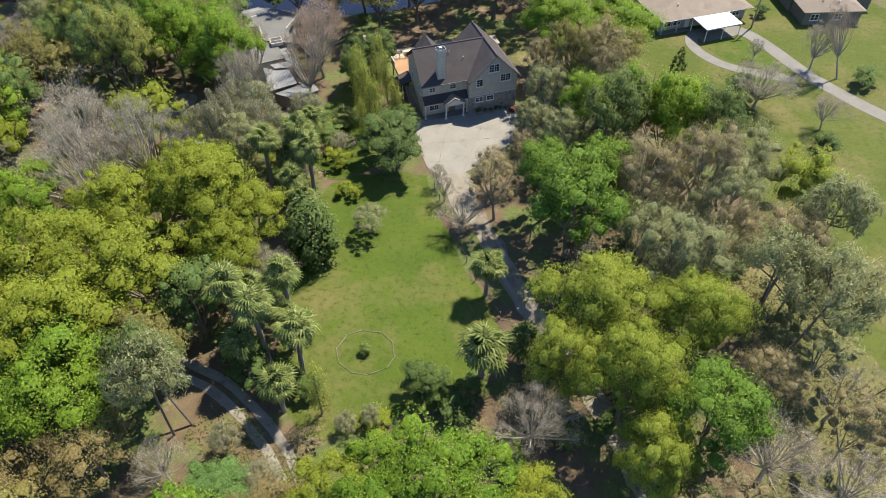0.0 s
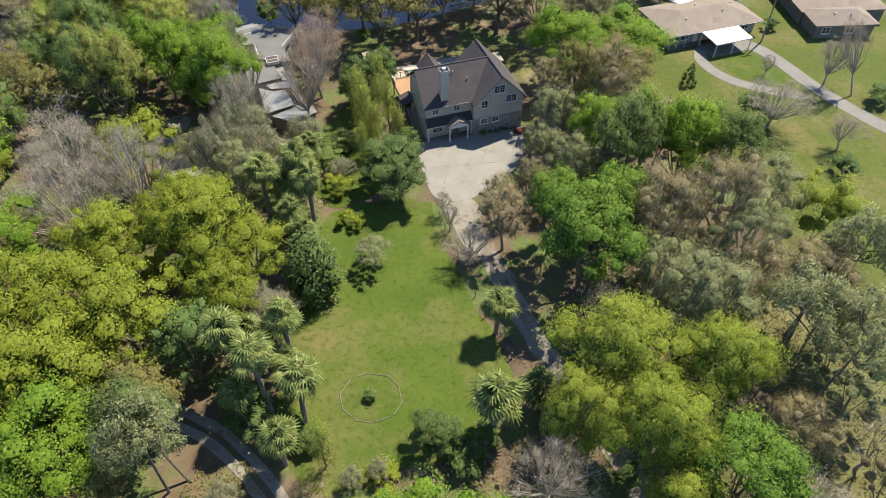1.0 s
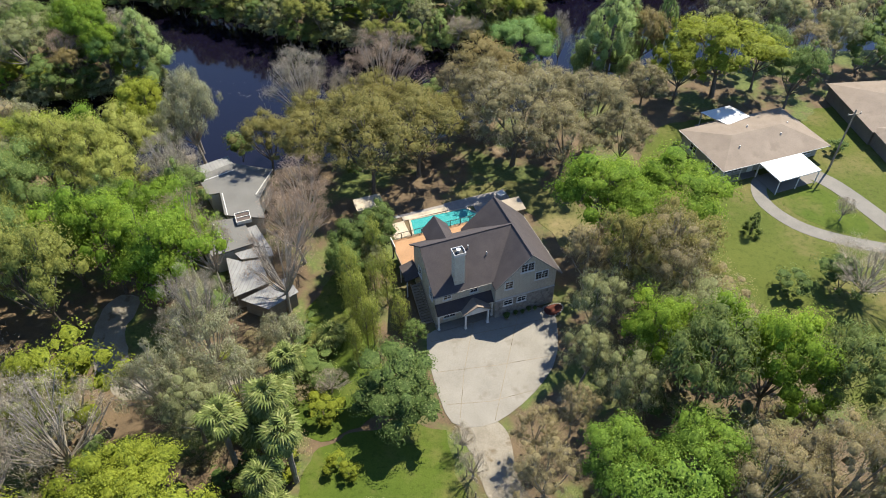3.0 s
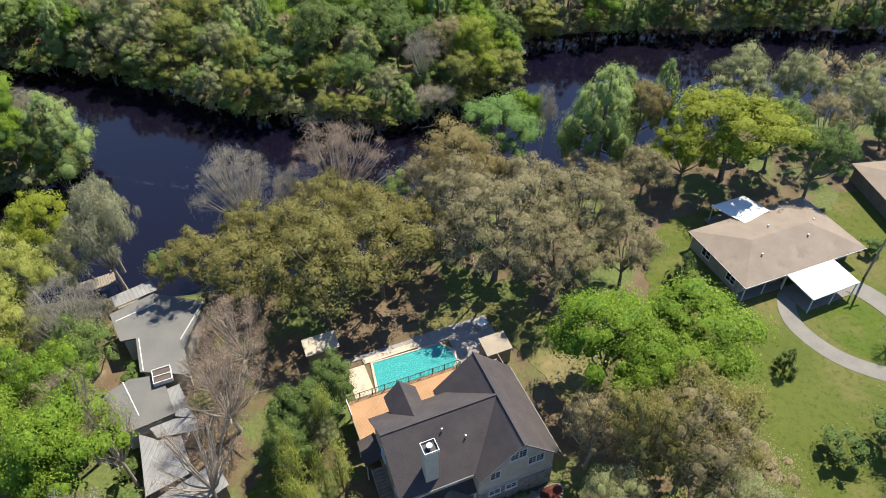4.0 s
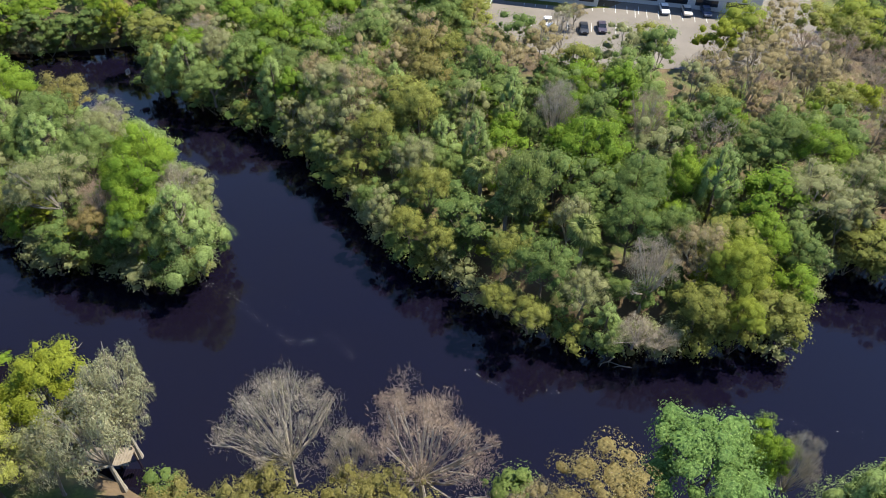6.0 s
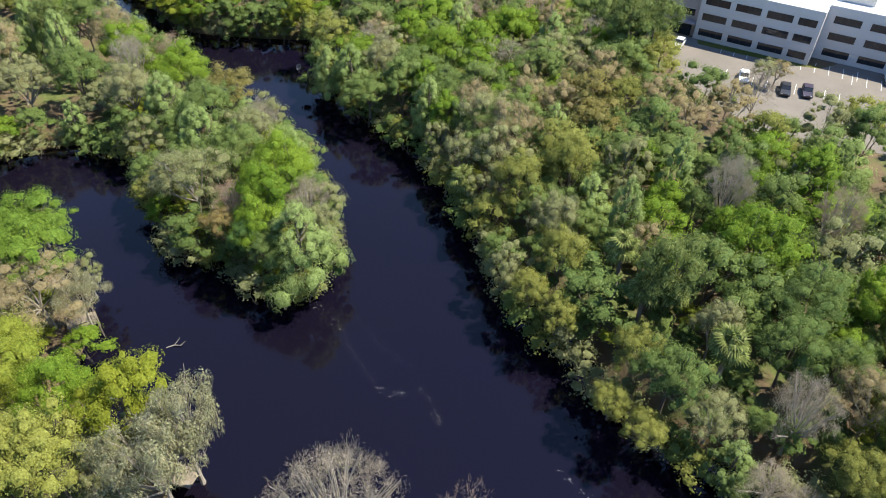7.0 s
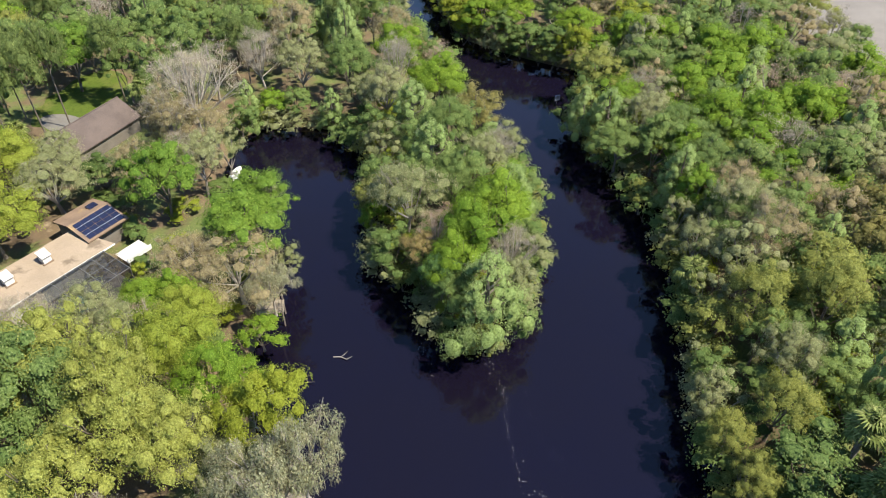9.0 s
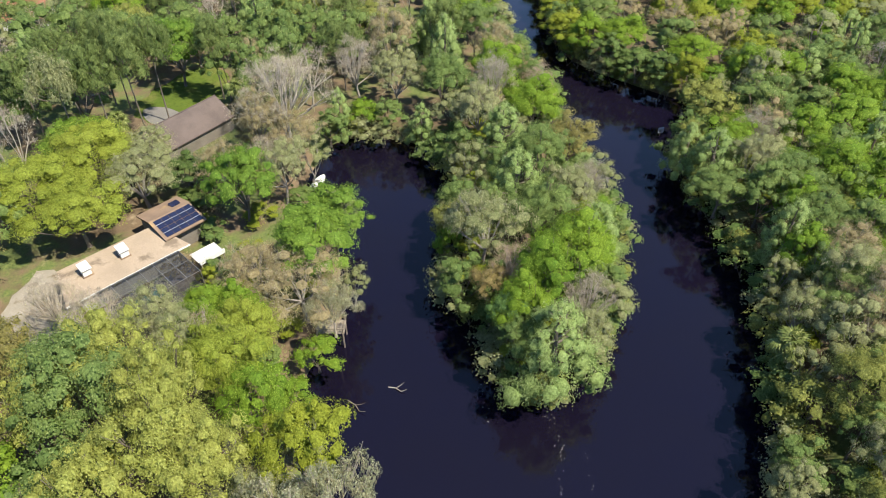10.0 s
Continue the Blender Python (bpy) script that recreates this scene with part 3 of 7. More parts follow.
def ground_mesh():
    gx = np.concatenate([[-3000, -900, -400], np.arange(-240, 130.1, 2.0), [300, 900, 3000]])
    gy = np.concatenate([[-3000, -900, -200], np.arange(-60, 340.1, 2.0), [500, 1200, 3000]])
    X, Y = np.meshgrid(gx, gy)
    mask = np.zeros(X.shape)
    for dx in (-0.6, 0.6):
        for dy in (-0.6, 0.6):
            mask += wet(X + dx, Y + dy) / 4
    for _ in range(6):
        q = np.pad(mask, 1, mode="edge")
        mask = (q[1:-1, 1:-1] * 2 + q[:-2, 1:-1] + q[2:, 1:-1] + q[1:-1, :-2] + q[1:-1, 2:]) / 6
    Z = -5.6 * np.clip(mask * 2.6, 0, 1)
    ny, nx = X.shape
    me = bpy.data.meshes.new("ground")
    verts = np.stack([X, Y, Z], -1).reshape(-1, 3)
    i = np.arange(ny - 1)[:, None] * nx + np.arange(nx - 1)[None, :]
    quads = np.stack([i, i + 1, i + nx + 1, i + nx], -1).reshape(-1, 4)
    me.vertices.add(len(verts))
    me.vertices.foreach_set("co", verts.reshape(-1).astype(np.float32))
    me.loops.add(quads.size)
    me.loops.foreach_set("vertex_index", quads.reshape(-1).astype(np.int32))
    me.polygons.add(len(quads))
    me.polygons.foreach_set("loop_start", np.arange(0, quads.size, 4, dtype=np.int32))
    me.polygons.foreach_set("use_smooth", np.ones(len(quads), bool))
    me.update(calc_edges=True)
    return me


def floor_material():
    """Woodland floor: brown leaf litter, bare sand and patches of grass."""
    m = surf("forest_floor", (0.064, 0.044, 0.025), (0.128, 0.089, 0.051), 0.35, 5.0, 0.95, bump=0.6)
    nt = m.node_tree
    p = nt.nodes["Principled BSDF"]
    old = p.inputs["Base Color"].links[0].from_socket
    green = mix_rgb(nt, ramp(nt, grain(nt, 2.2, 4.0), 0.3, 0.7), (0.043, 0.064, 0.015), (0.102, 0.119, 0.030))
    col = mix_rgb(nt, ramp(nt, grain(nt, 0.11, 5.0), 0.47, 0.58), old, green)
    col = mix_rgb(nt, ramp(nt, grain(nt, 0.19, 6.0, 0.7), 0.62, 0.72), col, (0.204, 0.157, 0.102))
    nt.links.new(col, p.inputs["Base Color"])
    return m


def grass_material(name, a, b, dry, patch=0.12):
    m = surf(name, a, b, patch, 9.0, 0.95, bump=0.7, spec=0.15)
    nt = m.node_tree
    p = nt.nodes["Principled BSDF"]
    old = p.inputs["Base Color"].links[0].from_socket
    col = mix_rgb(nt, ramp(nt, grain(nt, 0.07, 6.0, 0.7), 0.48, 0.66), old, dry)
    col = mix_rgb(nt, ramp(nt, grain(nt, 1.3, 5.0, 0.75), 0.5, 0.74), col, tuple(c * 0.6 for c in a))
    nt.links.new(col, p.inputs["Base Color"])
    return m


def water_material():
    m, nt, p, out = nodes_of("river_water")
    # blue in the base colour makes up for weak sky reflection
    col = mix_rgb(nt, ramp(nt, grain(nt, 0.03, 3.0), 0.35, 0.65), (0.0035, 0.0028, 0.0084), (0.0042, 0.0032, 0.0070))
    nt.links.new(col, p.inputs["Base Color"])
    p.inputs["Roughness"].default_value = 0.06
    p.inputs["IOR"].default_value = 1.33
    bn = add(nt, "ShaderNodeBump", Strength=0.10, Distance=0.05)
    nt.links.new(grain(nt, 1.6, 3.0, 0.5), bn.inputs["Height"])
    nt.links.new(bn.outputs[0], p.inputs["Normal"])
    return m


GROUND_M = floor_material()
GRASS_M = grass_material("lawn_grass", (0.045, 0.073, 0.009), (0.072, 0.097, 0.014), (0.108, 0.100, 0.033))
GRASS2_M = grass_material("far_lawn_grass", (0.056, 0.075, 0.013), (0.083, 0.096, 0.020), (0.118, 0.102, 0.040), 0.08)
MEADOW_M = grass_material("dry_meadow", (0.074, 0.081, 0.026), (0.126, 0.115, 0.044), (0.178, 0.141, 0.074), 0.1)
SAND_M = surf("pale_sand", (0.150, 0.130, 0.101), (0.222, 0.199, 0.163), 0.5, 8.0, 0.95, bump=0.4, spots=(0.111, 0.084, 0.052))
DIRT_M = surf("shaded_dirt", (0.125, 0.102, 0.075), (0.215, 0.180, 0.138), 0.4, 7.0, 0.95, bump=0.5, spots=(0.059, 0.041, 0.026))
CONC_M = surf("old_concrete", (0.168, 0.155, 0.134), (0.214, 0.199, 0.174), 0.35, 10.0, 0.9, bump=0.15, spots=(0.150, 0.134, 0.112))
CONC2_M = surf("grey_concrete", (0.124, 0.115, 0.101), (0.166, 0.153, 0.135), 0.4, 10.0, 0.9, bump=0.15)
ASPH_M = surf("asphalt", (0.096, 0.089, 0.081), (0.141, 0.130, 0.118), 0.2, 14.0, 0.95, bump=0.3)
LOT_M = surf("faded_asphalt", (0.122, 0.108, 0.096), (0.166, 0.148, 0.132), 0.15, 12.0, 0.95, bump=0.2)
MULCH_M = surf("red_mulch", (0.067, 0.018, 0.010), (0.114, 0.031, 0.018), 1.5, 20.0, 0.95, bump=0.6)
WATER_M = water_material()
WHITE_M = surf("white_paint", (0.493, 0.493, 0.480), (0.546, 0.546, 0.533), 1.0, 10.0, 0.6, bump=0.05)
GREY_TRIM_M = surf("grey_trim", (0.370, 0.363, 0.340), (0.444, 0.429, 0.407), 1.0, 10.0, 0.6, bump=0.05)

ground_ob = new("ground", ground_mesh())
ground_ob.data.materials.append(GROUND_M)
tagged(ground_ob, "woodland floor of leaf litter and sandy soil", "ground", "", "structure")
wb = bmesh.new()
wb.faces.new([wb.verts.new(c) for c in ((-260, 100, WATER_Z), (150, 100, WATER_Z), (150, 240, WATER_Z), (-260, 240, WATER_Z))])
solid("water", wb, WATER_M, "dark still river water with faint ripples", "river", "structure")


def smooth_outline(pts, rounds=2):
    """Corner-cutting, so that lawn and drive edges run in curves."""
    for _ in range(rounds):
        out = []
        for (x0, y0), (x1, y1) in zip(pts, pts[1:] + pts[:1]):
            out += [(x0 * 0.75 + x1 * 0.25, y0 * 0.75 + y1 * 0.25), (x0 * 0.25 + x1 * 0.75, y0 * 0.25 + y1 * 0.75)]
        pts = out
    return pts


def ragged(pts, amount, step=0.7):
    """The outline cut fine and shifted by noise, for a grown edge."""
    out = []
    for (x0, y0), (x1, y1) in zip(pts, pts[1:] + pts[:1]):
        n = max(1, int(math.hypot(x1 - x0, y1 - y0) / step))
        for i in range(n):
            x, y = x0 + (x1 - x0) * i / n, y0 + (y1 - y0) * i / n
            d = noise.noise_vector((x * 0.45, y * 0.45, 0.3)) * amount
            out.append((x + d.x, y + d.y))
    return out


def flat(name, pts, z, material, label, category, rounds=2, rag=0.0):
    pts = smooth_outline(list(pts), rounds) if rounds else list(pts)
    if rag:
        pts = ragged(pts, rag)
    bm = bmesh.new()
    top = [bm.verts.new((x, y, z)) for x, y in pts]
    f = bm.faces.new(top)
    f.normal_update()
    if f.normal.z < 0:
        f.normal_flip()
    bmesh.ops.triangulate(bm, faces=[f])
    edge = [e for e in bm.edges if e.is_boundary]
    ret = bmesh.ops.extrude_edge_only(bm, edges=edge)
    for g in ret["geom"]:
        if isinstance(g, bmesh.types.BMVert):
            g.co.z -= z + 0.05
    return solid(name, bm, material, label, category, "structure")


def band(pts, width):
    """A strip of even width along a line."""
    left, right = [], []
    for i, p in enumerate(pts):
        a, b = Vector(pts[max(0, i - 1)]), Vector(pts[min(len(pts) - 1, i + 1)])
        d = (b - a).normalized()
        n = Vector((-d.y, d.x)) * width / 2
        left.append((p[0] + n.x, p[1] + n.y))
        right.append((p[0] - n.x, p[1] - n.y))
    return left + right[::-1]


flat("lawn", [(-28, 74), (-15, 79), (-12, 71), (-9, 65), (-5.5, 58), (-1.5, 53), (0, 46), (-6, 40), (-13, 36), (-19, 33), (-24, 38), (-27, 48), (-27.5, 56), (-26.5, 62), (-28, 68)], 0.04, GRASS_M,
     "mown green lawn with paler worn patches", "lawn", 1, 0.7)
flat("lawn", [(-32, 76), (-28, 74), (-22, 77), (-22, 84), (-26, 92), (-27, 101), (-31, 101), (-34, 90)], 0.03, GRASS_M, "shaded green lawn beside the bamboo", "lawn", 1, 0.8)
flat("lawn", [(12, 116), (19, 106), (18, 96), (28, 90), (32, 80), (36, 66), (36, 52), (42, 44), (62, 40), (80, 70), (80, 125), (60, 150), (44, 150), (38, 142), (24, 143), (12, 138), (10, 126)], 0.03, GRASS2_M,
     "wide mown neighbouring lawn", "lawn", 1, 1.0)
flat("lawn", [(29.6, 121.4), (32.4, 117.6), (36, 115.2), (40.5, 114.4), (41.6, 117.5), (39.2, 122.4), (36.2, 125.4)], 0.045, GRASS_M, "fresh green lawn inside the drive curve", "lawn", 1, 0.3)
flat("meadow", [(22, 60), (29, 50), (26, 32), (22, 14), (56, 10), (52, 40), (40, 54), (35, 66), (26, 68)], 0.035, MEADOW_M, "dry tan grass meadow under open trees", "meadow", 1, 1.2)
flat("lawn", [(-20, 116), (-14, 121), (-4, 121), (2, 116), (3, 108), (-1, 106), (-4, 112), (-10, 117)], 0.03, MEADOW_M, "thin grass behind the pool under oaks", "lawn", 1, 0.8)
flat("lawn", [(-142, 84), (-150, 82), (-166, 92), (-158, 99), (-148, 97), (-141, 93)], 0.03, GRASS_M, "sunlit green garden lawn between pines", "lawn", 1, 0.8)
flat("driveway", [(-18.2, 91), (-17.6, 87), (-15, 80), (-13.2, 77.6), (-9.5, 78.2), (-6.8, 80.6), (-4.2, 84), (-2.3, 88), (-2.2, 93.5), (-3.2, 96.6), (-9.6, 94.2)], 0.07, CONC_M,
     "pale concrete driveway court", "driveway", 1)
for k, pts in enumerate(([(-17.4, 89.0), (-10.2, 91.6), (-3.0, 94.6)], [(-16.2, 84.6), (-9.4, 86.4), (-2.8, 88.6)], [(-14.4, 80.4), (-9.6, 81.4), (-5.0, 83.4)], [(-12.8, 78.4), (-13.0, 85.0), (-12.6, 92.4)], [(-9.0, 79.0), (-8.2, 86.0), (-7.2, 94.4)])):
    flat("drive_joint", band(pts, 0.07), 0.075 + k * 0.0006, DIRT_M, "dark joint between concrete slabs", "joint", 0)
flat("sandy_drive", [(-13.5, 78.6), (-8, 79.6), (-6.6, 74), (-5.6, 70), (-7, 67.5), (-8.6, 69), (-10.4, 73)], 0.05, SAND_M, "pale sandy drive below the concrete", "driveway", 2, 0.35)
flat("dirt_lane", band([(-8, 73), (-5.6, 69), (-2.8, 64), (0.3, 57.5), (3.8, 52.2), (6.6, 48.4), (9.5, 44), (13.4, 37.3), (16, 31), (20, 20)], 2.6), 0.045, DIRT_M, "shaded dirt lane with pale wheel marks", "lane", 2, 0.35)
for side in (-0.7, 0.75):
    line = [(-5.6, 69), (-2.8, 64), (0.3, 57.5), (3.8, 52.2), (6.6, 48.4), (9.5, 44), (13.4, 37.3), (16, 31), (20, 20)]
    flat("wheel_track", band([(x + side * 0.86, y + side * 0.5) for x, y in line], 0.55), 0.055, SAND_M, "pale sandy wheel track in the lane", "lane", 2, 0.15)
for side in (-0.85, 0.85):
    flat("wheel_track", band([(x + side * 0.6, y + side * 0.8) for x, y in ((-40, 41.5), (-35, 39.8), (-30, 38.2), (-26.2, 35.6), (-22, 32.2), (-19, 28.5), (-17.5, 23), (-17, 14))], 1.05), 0.05, SAND_M,
         "pale sandy wheel track through the trees", "lane", 2, 0.25)
flat("sandy_track", band([(-57, 92), (-57.2, 86), (-54, 81), (-50, 78), (-45, 80.5), (-38, 83)], 4.2), 0.04, SAND_M, "sandy track among the trees", "lane", 2, 0.7)
flat("driveway", band([(28.2, 126.5), (27.2, 121.5), (29.2, 117.8), (32.4, 114.9), (38, 113), (44, 112)], 2.3), 0.06, CONC2_M, "curved concrete drive to the carport", "driveway", 2)
flat("road", band([(33, 130), (38, 127.6), (41.5, 122.5), (45, 116), (48.5, 111), (54, 104.8), (62, 98), (80, 84)], 3.0), 0.065, CONC2_M, "worn pale drive along the houses", "road", 2)
flat("parking_lot", [(-96, 247.5), (-84, 234), (-60, 226), (-34, 244), (-20, 262), (-30, 290), (-60, 284), (-66, 258)], 0.05, LOT_M, "sun-bleached asphalt parking lot", "parking lot", 0)
flat("parking_lot", [(-160, 246), (-146, 240), (-133, 246), (-124, 254), (-124, 280), (-160, 280)], 0.05, LOT_M, "pale parking lot beside the office", "parking lot", 0)
flat("driveway", [(-147, 84.0), (-143.5, 85.0), (-140.5, 87.5), (-140.3, 91.0), (-142.4, 92.8), (-145, 91.2), (-147.4, 87.6)], 0.055, ASPH_M, "pale concrete drive by the far roof", "driveway", 2)
flat("sandy_yard", [(-104, 82), (-96, 78), (-88, 84), (-90, 92), (-98, 86)], 0.04, SAND_M, "sandy yard beside the low house", "yard", 1, 0.8)
flat("pond", [(-26, 296), (-12, 284), (6, 284), (20, 292), (10, 312), (-14, 314)], 0.06, WATER_M, "bright open pond beyond the trees", "pond", 1)


# ---- the main house ----
ROOF_M = surf("dark_shingles", (0.034, 0.028, 0.030), (0.056, 0.046, 0.046), 0.5, 9.0, 0.9, bump=0.5)
SIDING_M = striped("grey_siding", (0.362, 0.333, 0.271), (0.444, 0.406, 0.332), 0.18, 2, 0.7, relief=0.3, width=0.12)
TRIM_M = surf("taupe_trim", (0.130, 0.122, 0.112), (0.170, 0.160, 0.148), 1.0, 10.0, 0.7, bump=0.05)
STONE_M = surf("field_stone", (0.120, 0.112, 0.105), (0.270, 0.255, 0.232), 2.4, 9.0, 0.9, bump=0.8, spots=(0.090, 0.083, 0.075))
DECK_M = striped("deck_boards", (0.270, 0.143, 0.064), (0.338, 0.188, 0.090), 0.15, 1, 0.7, relief=0.5)
TRAV_M = surf("pale_travertine", (0.332, 0.281, 0.210), (0.408, 0.351, 0.275), 1.2, 9.0, 0.8, bump=0.1, spots=(0.255, 0.197, 0.140))
PAVER_M = surf("grey_pavers", (0.165, 0.150, 0.143), (0.255, 0.232, 0.217), 1.6, 9.0, 0.9, bump=0.4)
METAL_M = surf("dark_metal", (0.022, 0.022, 0.022), (0.038, 0.038, 0.038), 2.0, 20.0, 0.5, 0.6, bump=0.0)
STEEL_M = surf("pale_metal", (0.413, 0.413, 0.420), (0.510, 0.510, 0.510), 2.0, 12.0, 0.4, 0.5, bump=0.05)
TAN_ROOF_M = surf("tan_shingles", (0.155, 0.124, 0.098), (0.206, 0.166, 0.133), 0.35, 10.0, 0.95, bump=0.35, spots=(0.150, 0.120, 0.094))
LOW_ROOF_M = surf("stained_tan_roof", (0.205, 0.158, 0.112), (0.275, 0.215, 0.155), 0.3, 8.0, 0.95, bump=0.3, spots=(0.130, 0.098, 0.068))
BROWN_ROOF_M = surf("brown_roof", (0.128, 0.086, 0.060), (0.203, 0.139, 0.094), 0.4, 8.0, 0.95, bump=0.3, spots=(0.247, 0.165, 0.075))
DARKROOF_M = surf("umber_shingles", (0.064, 0.049, 0.044), (0.098, 0.075, 0.066), 0.4, 9.0, 0.95, bump=0.3)
GREYROOF_M = surf("grey_membrane", (0.098, 0.096, 0.092), (0.134, 0.130, 0.125), 0.35, 10.0, 0.9, bump=0.15, spots=(0.114, 0.108, 0.102))
TIN_M = striped("weathered_tin", (0.165, 0.163, 0.163), (0.240, 0.238, 0.235), 0.5, 0, 0.55, 0.3, relief=0.5, width=0.1)
STUCCO_M = surf("cream_stucco", (0.375, 0.360, 0.323), (0.450, 0.435, 0.390), 0.7, 14.0, 0.85, bump=0.1)
WOOD_M = surf("weathered_wood", (0.150, 0.120, 0.090), (0.232, 0.195, 0.150), 1.5, 14.0, 0.85, bump=0.4)
RED_ROOF_M = surf("red_shingles", (0.190, 0.075, 0.045), (0.260, 0.110, 0.065), 0.6, 9.0, 0.9, bump=0.3)
# stucco tone lowered to hold the shade of the recessed porch
DIM_STUCCO_M = surf("dimmed_stucco", (0.215, 0.208, 0.170), (0.270, 0.260, 0.215), 0.7, 12.0, 0.85, bump=0.1)
SHED_ROOF_M = surf("tan_roofing", (0.225, 0.188, 0.143), (0.285, 0.240, 0.188), 0.6, 9.0, 0.9, bump=0.2)
CAGE_M = surf("grey_aluminium", (0.104, 0.102, 0.098), (0.128, 0.126, 0.122), 1.0, 10.0, 0.5, 0.2, bump=0.0)
TAUPE_M = surf("taupe_siding", (0.105, 0.090, 0.075), (0.150, 0.130, 0.110), 0.8, 9.0, 0.85, bump=0.2)
SOLAR_M = surf("solar_glass", (0.009, 0.012, 0.030), (0.015, 0.019, 0.045), 1.0, 6.0, 0.12, 0.0, bump=0.0)


def glass_material(name, tint):
    m, nt, p, out = nodes_of(name)
    col = mix_rgb(nt, ramp(nt, grain(nt, 0.8, 2.0), 0.3, 0.7), tint, tuple(c * 1.8 for c in tint))
    nt.links.new(col, p.inputs["Base Color"])
    p.inputs["Roughness"].default_value = 0.05
    return m


GLASS_M = glass_material("dark_window_glass", (0.012, 0.014, 0.018))


def pool_material():
    m, nt, p, out = nodes_of("pool_water")
    co = nt.nodes.new("ShaderNodeTexCoord")
    vor = nt.nodes.new("ShaderNodeTexVoronoi")
    vor.feature = "DISTANCE_TO_EDGE"
    vor.inputs["Scale"].default_value = 3.6
    nt.links.new(co.outputs["Object"], vor.inputs["Vector"])
    # cell edges carry painted sunlight caustics in the colour, and ripples in the bump
    caustic_ripple = ramp(nt, vor.outputs["Distance"], 0.0, 0.12)
    col = mix_rgb(nt, caustic_ripple, (0.085, 0.31, 0.30), (0.024, 0.20, 0.205))
    nt.links.new(col, p.inputs["Base Color"])
    p.inputs["Roughness"].default_value = 0.05
    p.inputs["IOR"].default_value = 1.33
    bn = add(nt, "ShaderNodeBump", Strength=0.15, Distance=0.05)
    nt.links.new(caustic_ripple, bn.inputs["Height"])
    nt.links.new(bn.outputs[0], p.inputs["Normal"])
    return m


POOL_M = pool_material()


def window(parent, u, v, z, w, h, leaves=1, grid=(2, 3), axis=0, out=-1):
    """A window on a wall that faces along -v (axis 0) or along u (axis 1): frame, sill, panes and glazing bars."""
    def bx(a0, a1, d0, d1, z0, z1):
        if axis == 0:
            return (u + a0, u + a1, v + out * d1, v + out * d0, z0, z1) if out < 0 else (u + a0, u + a1, v + d0, v + d1, z0, z1)
        return (u + d0, u + d1, v + a0, v + a1, z0, z1) if out > 0 else (u - d1, u - d0, v + a0, v + a1, z0, z1)
    f = 0.09
    bm = boxes(bx(-w / 2 - f, w / 2 + f, 0, 0.07, z - f, z), bx(-w / 2 - f, w / 2 + f, 0, 0.07, z + h, z + h + f), bx(-w / 2 - f, -w / 2, 0, 0.07, z, z + h), bx(w / 2, w / 2 + f, 0, 0.07, z, z + h))
    for i in range(1, leaves):
        x = -w / 2 + w * i / leaves
        box(bm, *bx(x - f / 2, x + f / 2, 0, 0.07, z, z + h))
    win = part("window", bm, WHITE_M, parent, "white-framed window with dark panes")
    part("pane", boxes(bx(-w / 2, w / 2, 0.004, 0.02, z, z + h)), GLASS_M, win)
    bars = bmesh.new()
    n = grid[0] * leaves
    for i in range(1, n):
        if i % grid[0]:
            x = -w / 2 + w * i / n
            box(bars, *bx(x - 0.02, x + 0.02, 0.02, 0.045, z, z + h))
    for j in range(1, grid[1]):
        y = z + h * j / grid[1]
        box(bars, *bx(-w / 2, w / 2, 0.02, 0.045, y - 0.02, y + 0.02))
    part("glazing_bar", bars, WHITE_M, win)
    part("sill", boxes(bx(-w / 2 - 0.15, w / 2 + 0.15, 0, 0.13, z - f - 0.07, z - f)), WHITE_M, win)
    return win


HOUSE = pose(-16.87, 91.73, 0, 0, 0, 27)


